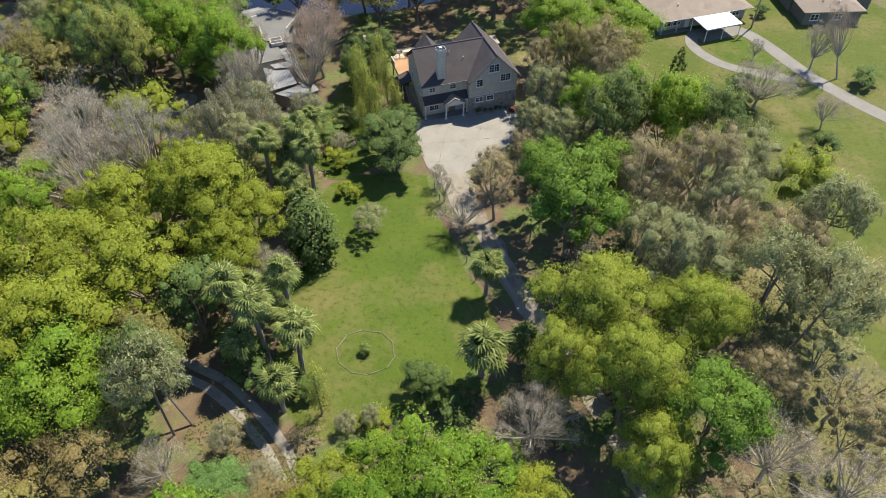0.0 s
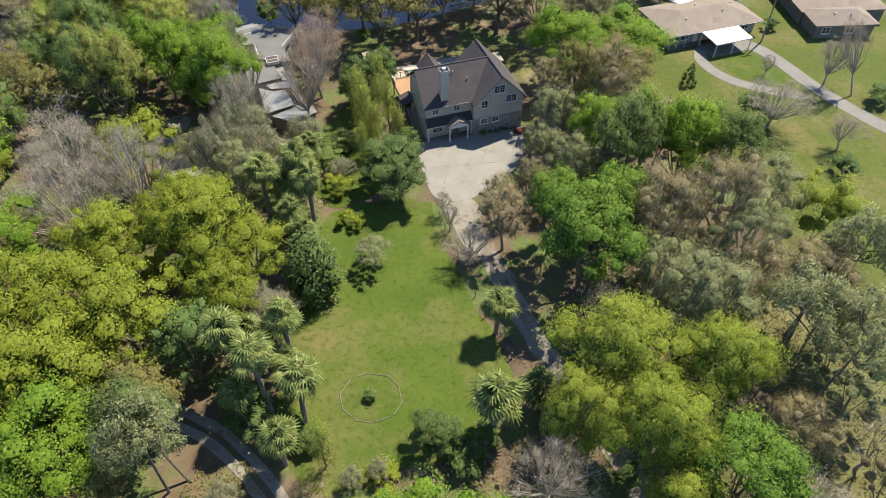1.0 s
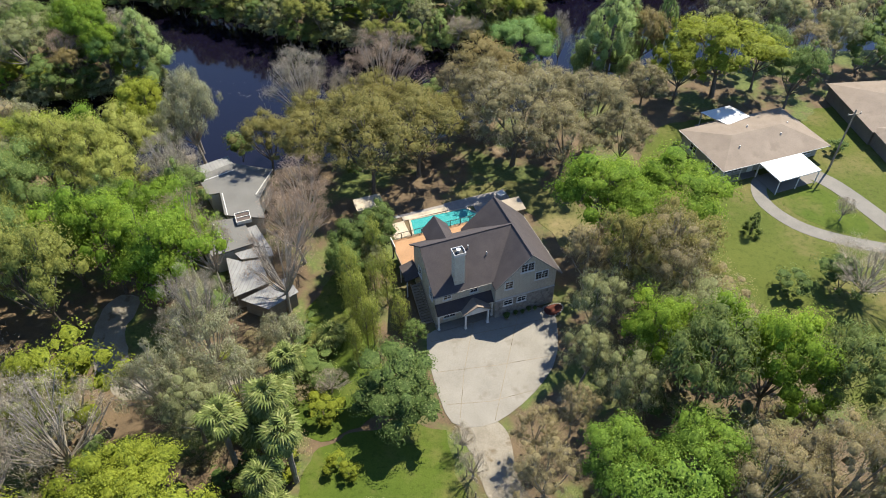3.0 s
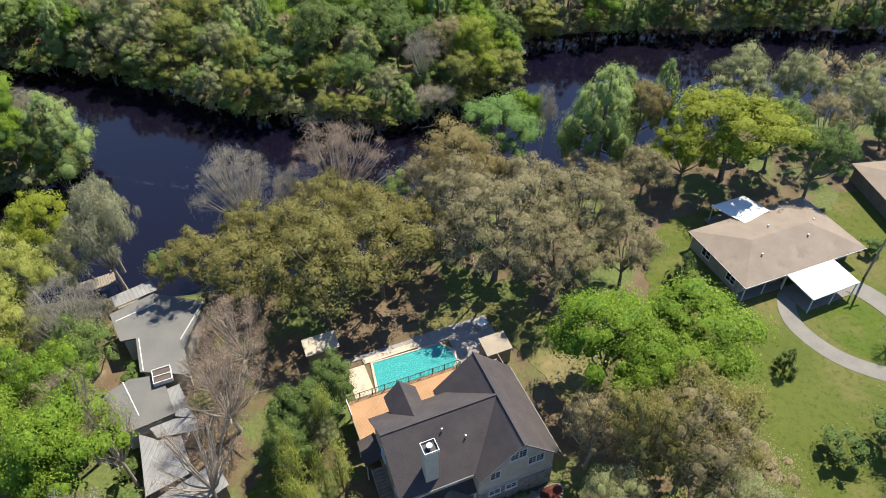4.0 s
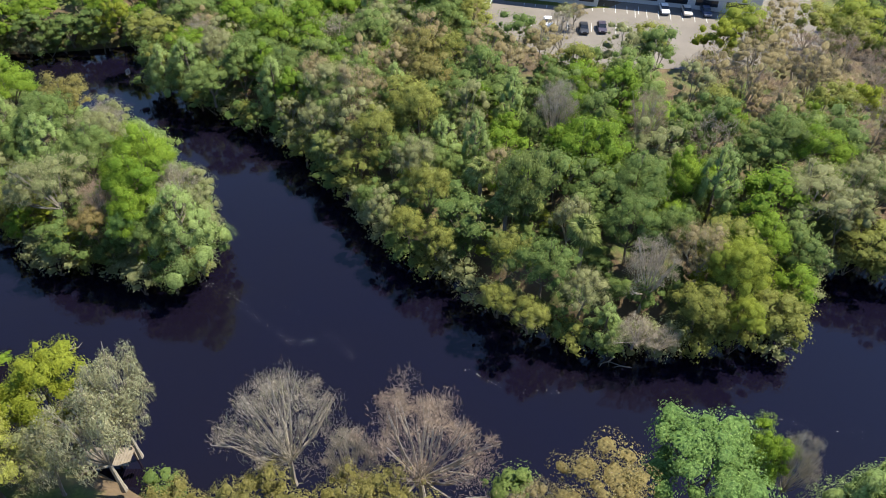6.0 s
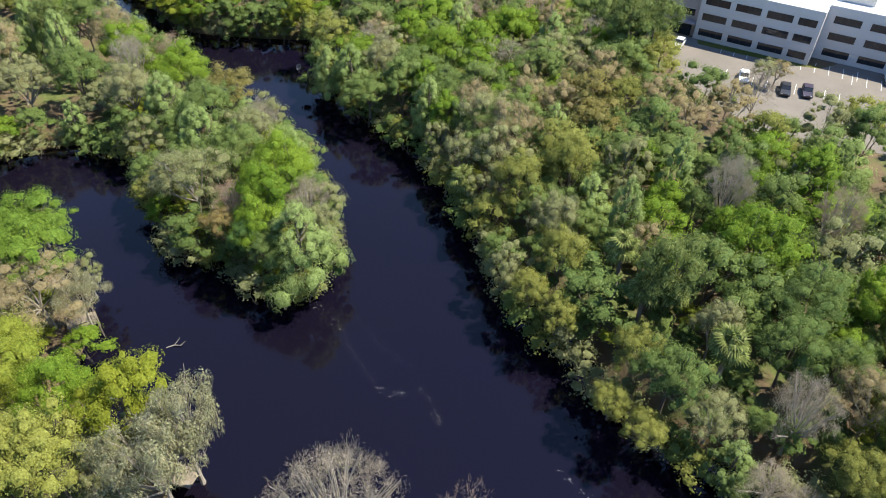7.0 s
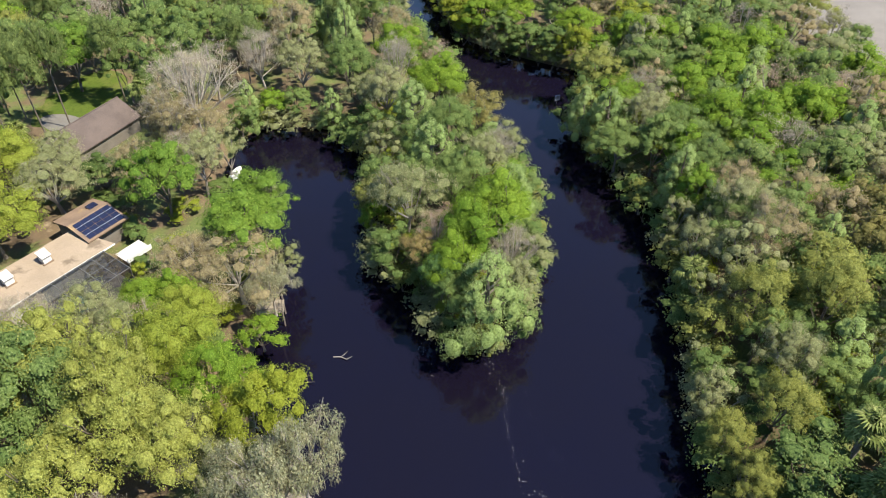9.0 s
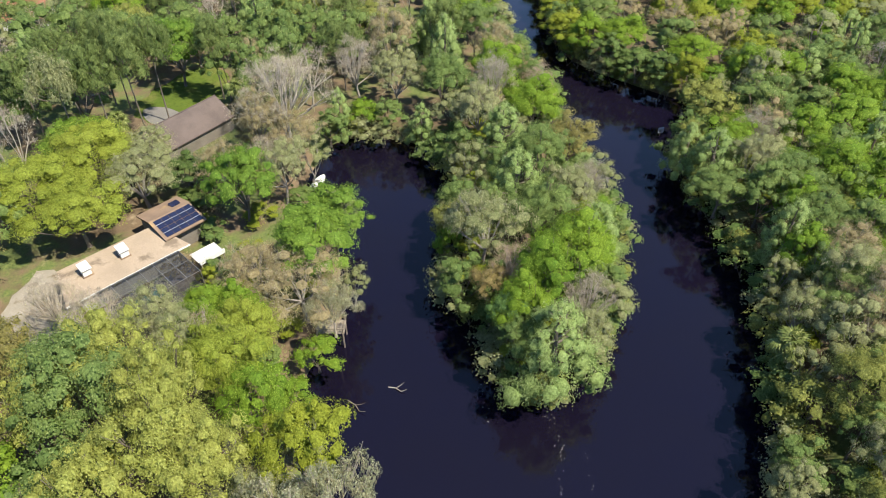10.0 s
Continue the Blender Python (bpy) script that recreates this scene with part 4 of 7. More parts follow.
def main_house():
    h = thing("house", HOUSE, "two-storey grey house with steep dark shingle roofs", "house")
    W, RW, D, APEX, RV, EZ = 6.9, 14.9, 9.2, 9.9, 4.1, 5.9
    GV = -1.3
    part("wall", prism(bmesh.new(), [(0, -0.3), (8.0, -0.3), (8.0, 6.4), (RV, 9.5), (0, 6.3)], 0, -0.3, W), SIDING_M, h, "grey lap siding wall")
    part("wall", prism(bmesh.new(), [(W, -0.3), (RW, -0.3), (RW, 5.9), (11.1, 9.45), (W, 5.9)], 1, GV, D), SIDING_M, h, "grey lap siding gable wall")
    part("stone_facing", boxes((W + 0.02, RW - 0.02, GV - 0.12, GV + 0.01, -0.2, 3.0)), STONE_M, h, "grey field-stone facing")
    part("trim", boxes((W + 0.02, RW - 0.02, GV - 0.14, GV + 0.02, 3.0, 3.12)), GREY_TRIM_M, h)
    # roof planes
    part("roof", sheet(bmesh.new(), [(-0.75, -0.7, EZ), (W + 0.1, -0.7, EZ), (11.1, RV, APEX), (-0.75, RV, APEX)]), ROOF_M, h, "dark shingle roof plane")
    part("roof", sheet(bmesh.new(), [(-0.75, RV, APEX), (11.1, RV, APEX), (11.1, 8.4, 6.5), (-0.75, 8.4, 6.5)]), ROOF_M, h, "dark shingle roof plane")
    part("roof", sheet(bmesh.new(), [(W - 0.3, GV - 0.5, 5.7), (11.1, GV - 0.5, APEX), (11.1, D + 0.4, APEX), (W - 0.3, D + 0.4, 5.7)]), ROOF_M, h, "dark shingle roof plane")
    part("roof", sheet(bmesh.new(), [(11.1, GV - 0.5, APEX), (RW + 0.5, GV - 0.5, 5.5), (RW + 0.5, D + 0.4, 5.5), (11.1, D + 0.4, APEX)]), ROOF_M, h, "dark shingle roof plane")
    part("ridge_cap", boxes((11.0, 11.2, GV - 0.5, D + 0.4, APEX - 0.03, APEX + 0.05), (-0.75, 11.0, RV - 0.1, RV + 0.1, APEX - 0.04, APEX + 0.04)), ROOF_M, h)
    part("barge_board", sheet(bmesh.new(), [(W - 0.3, GV - 0.56, 5.72), (11.1, GV - 0.56, APEX + 0.02), (11.1, GV - 0.51, APEX + 0.02), (W - 0.3, GV - 0.51, 5.72)], 0.2), TRIM_M, h, "taupe barge board")
    part("barge_board", sheet(bmesh.new(), [(11.1, GV - 0.56, APEX + 0.02), (RW + 0.5, GV - 0.56, 5.52), (RW + 0.5, GV - 0.51, 5.52), (11.1, GV - 0.51, APEX + 0.02)], 0.2), TRIM_M, h, "taupe barge board")
    part("gutter", boxes((-0.75, W - 0.3, -0.80, -0.71, 5.76, 5.85)), TRIM_M, h)
    part("gutter", boxes((RW + 0.51, RW + 0.61, GV - 0.4, D + 0.3, 5.3, 5.42)), TRIM_M, h)
    # rear dormer
    part("dormer_wall", prism(bmesh.new(), [(1.8, 3.0), (4.4, 3.0), (4.4, 7.2), (3.1, 8.5), (1.8, 7.2)], 1, 5.5, 9.5), SIDING_M, h)
    part("dormer_roof", sheet(bmesh.new(), [(1.4, 4.9, 7.0), (3.1, 4.9, 8.85), (3.1, 9.9, 8.85), (1.4, 9.9, 7.0)]), ROOF_M, h)
    part("dormer_roof", sheet(bmesh.new(), [(3.1, 4.9, 8.85), (4.8, 4.9, 7.0), (4.8, 9.9, 7.0), (3.1, 9.9, 8.85)]), ROOF_M, h)
    # chimney
    c = part("chimney", boxes((2.1, 3.35, -0.1, 1.0, 5.5, 11.0)), SIDING_M, h, "grey boxed chimney")
    part("chimney_cap", boxes((2.02, 3.43, -0.18, 1.08, 11.0, 11.12)), GREY_TRIM_M, c)
    part("flue_guard", boxes((2.02, 3.43, -0.18, -0.13, 11.12, 11.4), (2.02, 3.43, 1.03, 1.08, 11.12, 11.4), (2.02, 2.07, -0.13, 1.03, 11.12, 11.4), (3.38, 3.43, -0.13, 1.03, 11.12, 11.4)), STEEL_M, c, "pale metal flue guard")
    # thin dark plate stands in for the unlit hollow of the throat
    part("throat_shade_plate", boxes((2.1, 3.35, -0.1, 1.0, 11.12, 11.15)), METAL_M, c)
    part("flue", tube(bmesh.new(), [(2.72, 0.45, 11.1), (2.72, 0.45, 11.45), (2.72, 0.45, 11.6)], [0.18, 0.18, 0.28], 10), STEEL_M, c)
    for u, v in ((4.9, 2.9), (6.9, 1.9), (3.3, 1.5)):
        z = EZ + (v + 0.7) / (RV + 0.7) * (APEX - EZ)
        part("vent_pipe", tube(bmesh.new(), [(u, v, z - 0.1), (u, v, z + 0.45)], [0.08, 0.08], 8), STEEL_M, h)
    # front porch
    part("porch_roof", sheet(bmesh.new(), [(-0.4, -1.0, 2.8), (W + 0.1, -1.0, 2.8), (W + 0.1, 0.05, 3.85), (-0.4, 0.05, 3.85)], 0.14), ROOF_M, h, "dark lean-to porch roof")
    part("portico_roof", sheet(bmesh.new(), [(2.6, -1.9, 2.7), (4.4, -1.9, 3.65), (4.4, -0.3, 3.65), (2.6, -0.3, 2.7)], 0.12), TAN_ROOF_M, h, "weathered portico roof")
    part("portico_roof", sheet(bmesh.new(), [(4.4, -1.9, 3.65), (6.2, -1.9, 2.7), (6.2, -0.3, 2.7), (4.4, -0.3, 3.65)], 0.12), TAN_ROOF_M, h, "weathered portico roof")
    part("portico_gable", prism(bmesh.new(), [(2.85, 2.55), (5.95, 2.55), (4.4, 3.4)], 1, -1.85, -1.75), WHITE_M, h, "white gable board")
    part("porch_beam", boxes((-0.35, 2.8, -0.95, -0.8, 2.45, 2.65), (6.0, W, -0.95, -0.8, 2.45, 2.65), (2.8, 6.0, -1.82, -1.67, 2.38, 2.55)), WHITE_M, h)
    for u, v in ((-0.2, -0.85), (2.95, -1.72), (5.85, -1.72), (6.75, -0.85)):
        p = part("post", boxes((u - 0.1, u + 0.1, v - 0.1, v + 0.1, 0.05, 2.45)), WHITE_M, h, "white porch post")
        part("post_base", boxes((u - 0.16, u + 0.16, v - 0.16, v + 0.16, 0.0, 0.22)), WHITE_M, p)
    part("porch_floor", boxes((-0.4, W, -1.2, -0.02, -0.1, 0.16)), CONC2_M, h)
    d = part("front_door", boxes((4.0, 5.0, -0.07, -0.01, 0.16, 2.25)), WOOD_M, h, "brown wooden front door")
    part("door_handle", boxes((4.85, 4.92, -0.13, -0.07, 1.1, 1.25)), METAL_M, d)
    for u in (1.2, 4.6):
        window(h, u, 0, 4.35, 0.9, 0.7, 1, (2, 2))
    window(h, 1.5, 0, 1.0, 1.4, 1.3, 2, (2, 3))
    window(h, 10.9, GV, 6.9, 1.6, 1.2, 2, (2, 3))
    window(h, 12.9, GV, 5.0, 1.6, 1.15, 2, (2, 3))
    window(h, 8.6, GV, 4.7, 0.95, 1.15, 1, (2, 3))
    window(h, 8.6, GV - 0.12, 2.0, 1.1, 0.75, 1, (2, 2))
    window(h, 10.4, GV - 0.12, 2.0, 1.1, 0.75, 1, (2, 2))
    for v in (1.5, 5.5):
        window(h, RW, v, 3.6, 1.0, 1.3, 1, (2, 3), 1, 1)
        window(h, -0.3, v, 3.6, 1.0, 1.3, 1, (2, 3), 1, -1)
    # side lean-to and stairs
    part("side_roof", sheet(bmesh.new(), [(-2.2, 5.6, 2.9), (-0.3, 5.6, 3.5), (-0.3, 8.6, 3.5), (-2.2, 8.6, 2.9)], 0.12), ROOF_M, h, "dark side porch roof")
    for v in (5.75, 8.5):
        part("post", boxes((-2.1, -1.98, v - 0.06, v + 0.06, -0.1, 2.85)), WHITE_M, h)
    for i in range(15):
        part("stair_tread", boxes((-1.7, -0.5, 0.6 + i * 0.3, 0.92 + i * 0.3, 0.12 + i * 0.18, 0.17 + i * 0.18)), WOOD_M, h)
    part("stair_stringer", prism(bmesh.new(), [(0.5, 0.0), (0.9, 0.0), (5.2, 2.6), (5.2, 2.85), (5.0, 2.85)], 0, -1.8, -1.7), WOOD_M, h)
    part("stair_stringer", prism(bmesh.new(), [(0.5, 0.0), (0.9, 0.0), (5.2, 2.6), (5.2, 2.85), (5.0, 2.85)], 0, -0.5, -0.4), WOOD_M, h)
    # raised deck
    dk = part("deck", boxes((-1.75, 10.8, 8.7, 13.5, 2.72, 2.9)), DECK_M, h, "raised orange-brown timber deck")
    part("deck_skirt", boxes((-1.75, 10.8, 13.5, 13.58, 2.4, 2.91), (-1.83, -1.75, 8.65, 13.58, 2.4, 2.91)), WOOD_M, dk)
    for u, v in ((-1.6, 9.0), (-1.6, 13.3), (1.5, 13.3), (4.6, 13.3), (7.7, 13.3), (10.6, 13.3)):
        part("deck_post", boxes((u - 0.09, u + 0.09, v - 0.09, v + 0.09, -0.2, 2.72)), WOOD_M, dk)
    part("white_screen", boxes((-1.86, -1.78, 11.3, 13.3, 2.92, 3.8)), WHITE_M, dk, "white panel on the deck rail")
    rail = part("railing", boxes((-1.75, 12.4, 13.5, 13.55, 3.84, 3.9), (-1.75, 12.4, 13.5, 13.54, 3.0, 3.04)), METAL_M, h, "black metal deck railing")
    for i in range(11):
        u = -1.7 + i * 1.4
        part("rail_post", boxes((u - 0.035, u + 0.035, 13.48, 13.56, 2.6, 3.96)), METAL_M, rail)
    for i in range(94):
        u = -1.7 + i * 0.15
        part("baluster", BALUSTER, METAL_M, rail).location = (u, 13.52, 3.04)
    rr = part("railing", boxes((15.9, 15.98, 4.0, 13.4, 2.9, 2.97)), WOOD_M, h, "wooden side railing")
    part("walkway", boxes((15.0, 15.9, 4.0, 13.4, 1.85, 1.98)), WOOD_M, h, "narrow timber side walkway")
    for i in range(7):
        v = 4.1 + i * 1.52
        part("rail_post", boxes((15.88, 15.98, v - 0.05, v + 0.05, -0.1, 3.0)), WOOD_M, rr)
    return h


BALUSTER = mesh_of("baluster", boxes((-0.01, 0.01, -0.01, 0.01, 0, 0.82)))
main_house()


def pool():
    p = thing("swimming_pool", HOUSE, "turquoise swimming pool with pale travertine surround", "swimming pool")
    out = [(2.2, 15.2), (10.8, 15.0), (12.2, 16.2), (12.2, 17.8), (11.2, 19.3), (2.9, 19.6)]
    part("pool_water", slab(bmesh.new(), out, 0.0, 0.11), POOL_M, p, "clear turquoise pool water with ripples and painted caustics")
    n = len(out)
    cx, cy = 7.0, 17.4
    for (a, b), (c, d) in zip(out, out[1:] + out[:1]):
        bm = bmesh.new()
        k = 1.06
        slab(bm, [(a, b), (c, d), (cx + (c - cx) * k, cy + (d - cy) * k * 1.02), (cx + (a - cx) * k, cy + (b - cy) * k * 1.02)][::-1], 0.02, 0.17)
        bmesh.ops.recalc_face_normals(bm, faces=bm.faces)
        part("coping", bm, TRAV_M, p)
    part("surround", boxes((-0.4, 1.9, 13.7, 19.8, 0.0, 0.12), (1.9, 8.6, 19.85, 20.7, 0.0, 0.122), (1.9, 12.5, 13.7, 14.8, 0.0, 0.122)), TRAV_M, p, "pale travertine terrace")
    part("paving", boxes((12.5, 18.2, 14.5, 21.5, 0.0, 0.09), (8.6, 12.5, 19.6, 21.5, 0.0, 0.088), (0.0, 8.6, 20.72, 21.3, 0.0, 0.086)), PAVER_M, p, "grey paver terrace under leaf shade")
    return p


pool()


def pavilion():
    p = thing("pool_shed", HOUSE @ pose(14.9, 13.7, 0, 0, 0, 0), "small tan flat-roofed pool shed", "shed")
    part("roof", sheet(bmesh.new(), [(0, 0, 2.5), (3.2, 0, 2.5), (3.2, 2.6, 2.75), (0, 2.6, 2.75)], 0.15), SHED_ROOF_M, p, "pale tan flat roof")
    part("wall", boxes((0.15, 3.05, 0.15, 2.45, 0, 2.34)), WOOD_M, p)
    part("door", boxes((1.0, 1.9, 0.1, 0.15, 0.05, 2.0)), WOOD_M, p)
    t = thing("pool_equipment", HOUSE @ pose(17.0, 19.8, 0.09, 0, 0, 20), "square grey pump cover on the terrace", "pump cover")
    part("cover", boxes((-0.5, 0.5, -0.5, 0.5, 0, 0.8)), STEEL_M, t)
    part("lid", boxes((-0.56, 0.56, -0.56, 0.56, 0.8, 0.88)), WHITE_M, t)
    b = HOUSE @ pose(14.2, -2.6, 0.06, 0, 0, 0)
    bed = thing("mulch_bed", b, "red mulch flower bed with pale edging stones", "flower bed")
    pts = [(1.25 * math.cos(a) + 0.25 * math.cos(2 * a + 0.6), 0.85 * math.sin(a) + 0.2 * math.cos(2 * a)) for a in [2 * math.pi * i / 26 for i in range(26)]]
    part("mulch", slab(bmesh.new(), pts, -0.05, 0.10), MULCH_M, bed)
    for x, y in pts:
        part("edging_stone", boxes((x * 1.04 - 0.11, x * 1.04 + 0.11, y * 1.05 - 0.08, y * 1.05 + 0.08, -0.05, 0.14)), STONE_M, bed)
    return p


pavilion()


def pot(x, y, s):
    m = HOUSE @ pose(x, y, 0.07) @ Matrix.Diagonal((s, s, s, 1))
    p = thing("plant_pot", m, "round stone planter with a small shrub", "planter", "planters by the house")
    part("pot", tube(bmesh.new(), [(0, 0, 0), (0, 0, 0.5), (0, 0, 0.62)], [0.32, 0.5, 0.55], 12), STONE_M, p)
    rng = np.random.default_rng(3)
    part("leaves", tri_mesh("leaves", clump_leaves(rng, [((0, 0, 0.8), (0.5, 0.5, 0.4))], 160, 0.22)[0]), L_DARK, p)


for i, (x, y, s) in enumerate(((8.3, -2.0, 0.8), (9.6, -1.8, 0.55), (10.5, -1.9, 0.5), (11.4, -1.8, 0.6), (12.2, -1.9, 0.5))):
    pot(x, y, s)


# ---- neighbouring houses ----
def hip_roof(bm, x0, x1, y0, y1, z, rise, inset, thick=0.2):
    """Hip roof over a rectangle, with its ridge along x."""
    ym = (y0 + y1) / 2
    a, b = (x0 + inset, ym, z + rise), (x1 - inset, ym, z + rise)
    sheet(bm, [(x0, y0, z), (x1, y0, z), b, a], thick)
    sheet(bm, [(x1, y1, z), (x0, y1, z), a, b], thick)
    sheet(bm, [(x0, y1, z), (x0, y0, z), a], thick)
    sheet(bm, [(x1, y0, z), (x1, y1, z), b], thick)
    return bm


def ranch_house():
    # local x along the front
    h = thing("bungalow", pose(21.8, 123.6, 0, 0, 0, 26.5), "single-storey house with a tan hip roof", "house")
    w, d = 19.6, 11.6
    part("wall", boxes((0.5, w - 0.5, 1.5, d - 0.5, -0.2, 2.62)), DIM_STUCCO_M, h, "stucco wall with porch shade in its colour")
    part("roof", hip_roof(bmesh.new(), 0, w, 0, d, 2.8, 1.5, 5.2), TAN_ROOF_M, h, "faded tan shingle hip roof")
    part("gutter", boxes((0, w, -0.07, 0, 2.68, 2.77)), GREY_TRIM_M, h)
    part("gutter", boxes((-0.07, 0, 0, d, 2.68, 2.77)), GREY_TRIM_M, h)
    for x, y, z in ((5.0, 3.4, 3.7), (9.3, 7.4, 3.9), (13.0, 4.0, 3.8), (16.2, 6.4, 3.6)):
        part("roof_vent", tube(bmesh.new(), [(x, y, z - 0.3), (x, y, z + 0.35)], [0.12, 0.12], 8), GREY_TRIM_M, h)
    for y in (3.0, 8.0):
        window(h, 0.5, y, 1.0, 1.5, 1.1, 2, (1, 2), 1, -1)
    for x in (2.2, 4.2, 17.0):
        window(h, x, 1.5, 0.9, 1.4, 1.2, 2, (1, 2))
    part("front_door", boxes((6.0, 6.95, 1.43, 1.5, 0.0, 2.05)), WHITE_M, h)
    for x in (0.4, 3.6, 6.8):
        part("porch_post", boxes((x - 0.06, x + 0.06, 0.25, 0.37, -0.1, 2.62)), GREY_TRIM_M, h)
    part("porch_floor", boxes((0.3, 7.4, 0.2, 1.5, -0.05, 0.12)), CONC2_M, h)
    # white metal patio roof behind
    part("patio_roof", sheet(bmesh.new(), [(7.6, 9.6, 3.3), (12.6, 10.6, 3.2), (12.0, 15.0, 2.75), (6.2, 14.9, 2.75)], 0.1), WHITE_M, h, "white metal patio roof")
    for x in (6.5, 11.8):
        part("patio_post", boxes((x - 0.06, x + 0.06, 14.7, 14.8, -0.1, 2.65)), WHITE_M, h)
    part("patio_floor", boxes((6.0, 12.4, 11.1, 15.2, -0.05, 0.12)), CONC2_M, h)
    c = thing("carport", pose(29.7, 122.4, 0, 0, 0, 28), "open carport with a flat white metal roof", "carport")
    part("roof", sheet(bmesh.new(), [(0, 0, 2.6), (7.6, 0, 2.6), (7.6, 4.9, 2.78), (0, 4.9, 2.78)], 0.16), WHITE_M, c, "flat white metal roof")
    for x in (0.15, 3.8, 7.45):
        for y in (0.15, 4.6):
            part("post", boxes((x - 0.06, x + 0.06, y - 0.06, y + 0.06, -0.1, 2.5)), WHITE_M, c)
    part("floor", boxes((0.1, 7.5, 0.3, 4.7, -0.05, 0.1)), CONC2_M, c)


ranch_house()


def gable_house(name, m, w, d, eave, rise, roof_m, wall_m, label, windows=()):
    h = thing(name, m, label, "house")
    part("wall", prism(bmesh.new(), [(0.4, -0.2), (d - 0.4, -0.2), (d - 0.4, eave - 0.15), (d / 2, eave + rise - 0.3), (0.4, eave - 0.15)], 0, 0.4, w - 0.4), wall_m, h)
    part("roof", sheet(bmesh.new(), [(0, 0, eave), (w, 0, eave), (w, d / 2, eave + rise), (0, d / 2, eave + rise)]), roof_m, h)
    part("roof", sheet(bmesh.new(), [(w, d, eave), (0, d, eave), (0, d / 2, eave + rise), (w, d / 2, eave + rise)]), roof_m, h)
    part("ridge_cap", boxes((0, w, d / 2 - 0.1, d / 2 + 0.1, eave + rise - 0.02, eave + rise + 0.06)), roof_m, h)
    for x in windows:
        window(h, x, 0.4, 1.0, 1.3, 1.1, 2, (1, 2))
    return h


def hip_house(m, w, d, eave, rise, inset, label, windows=()):
    h = thing("bungalow", m, label, "house")
    part("wall", boxes((0.5, w - 0.5, 0.5, d - 0.5, -0.2, eave - 0.15)), TAUPE_M, h, "taupe rendered wall")
    part("roof", hip_roof(bmesh.new(), 0, w, 0, d, eave, rise, inset), TAN_ROOF_M, h, "faded tan shingle hip roof")
    for x in windows:
        window(h, x, 0.5, 1.0, 1.4, 1.1, 2, (1, 2))
    for x, y in ((w * 0.35, d * 0.35), (w * 0.6, d * 0.3)):
        part("roof_vent", tube(bmesh.new(), [(x, y, eave + 0.4), (x, y, eave + rise * 0.9)], [0.13, 0.13], 8), GREY_TRIM_M, h)
    return h


hip_house(pose(46.9, 136.8, 0, 0, 0, 12), 17, 15, 2.8, 1.8, 7.0, "tan-roofed house beside the drive", ())
hip_house(pose(48.4, 131.6, 0, 0, 0, 12), 12, 7, 2.75, 1.4, 3.4, "tan-roofed front wing of a house", (2.5, 7.0))


def roof_block(name, label, outline, z, roof_m, wall_m, thick=0.22, roof_label="flat grey membrane roof"):
    """A flat-roofed building block over an outline, walls set in under the roof."""
    cx, cy = sum(p[0] for p in outline) / len(outline), sum(p[1] for p in outline) / len(outline)
    b = thing(name, pose(cx, cy, 0), label, name.split("_")[-1])
    pts = [(x - cx, y - cy) for x, y in outline]
    bm = slab(bmesh.new(), pts, z - thick, z)
    bmesh.ops.recalc_face_normals(bm, faces=bm.faces)
    part("roof", bm, roof_m, b, roof_label)
    bm = slab(bmesh.new(), [(x * 0.9, y * 0.9) for x, y in pts], -0.3, z - thick - 0.003)
    bmesh.ops.recalc_face_normals(bm, faces=bm.faces)
    part("wall", bm, wall_m, b)
    return b


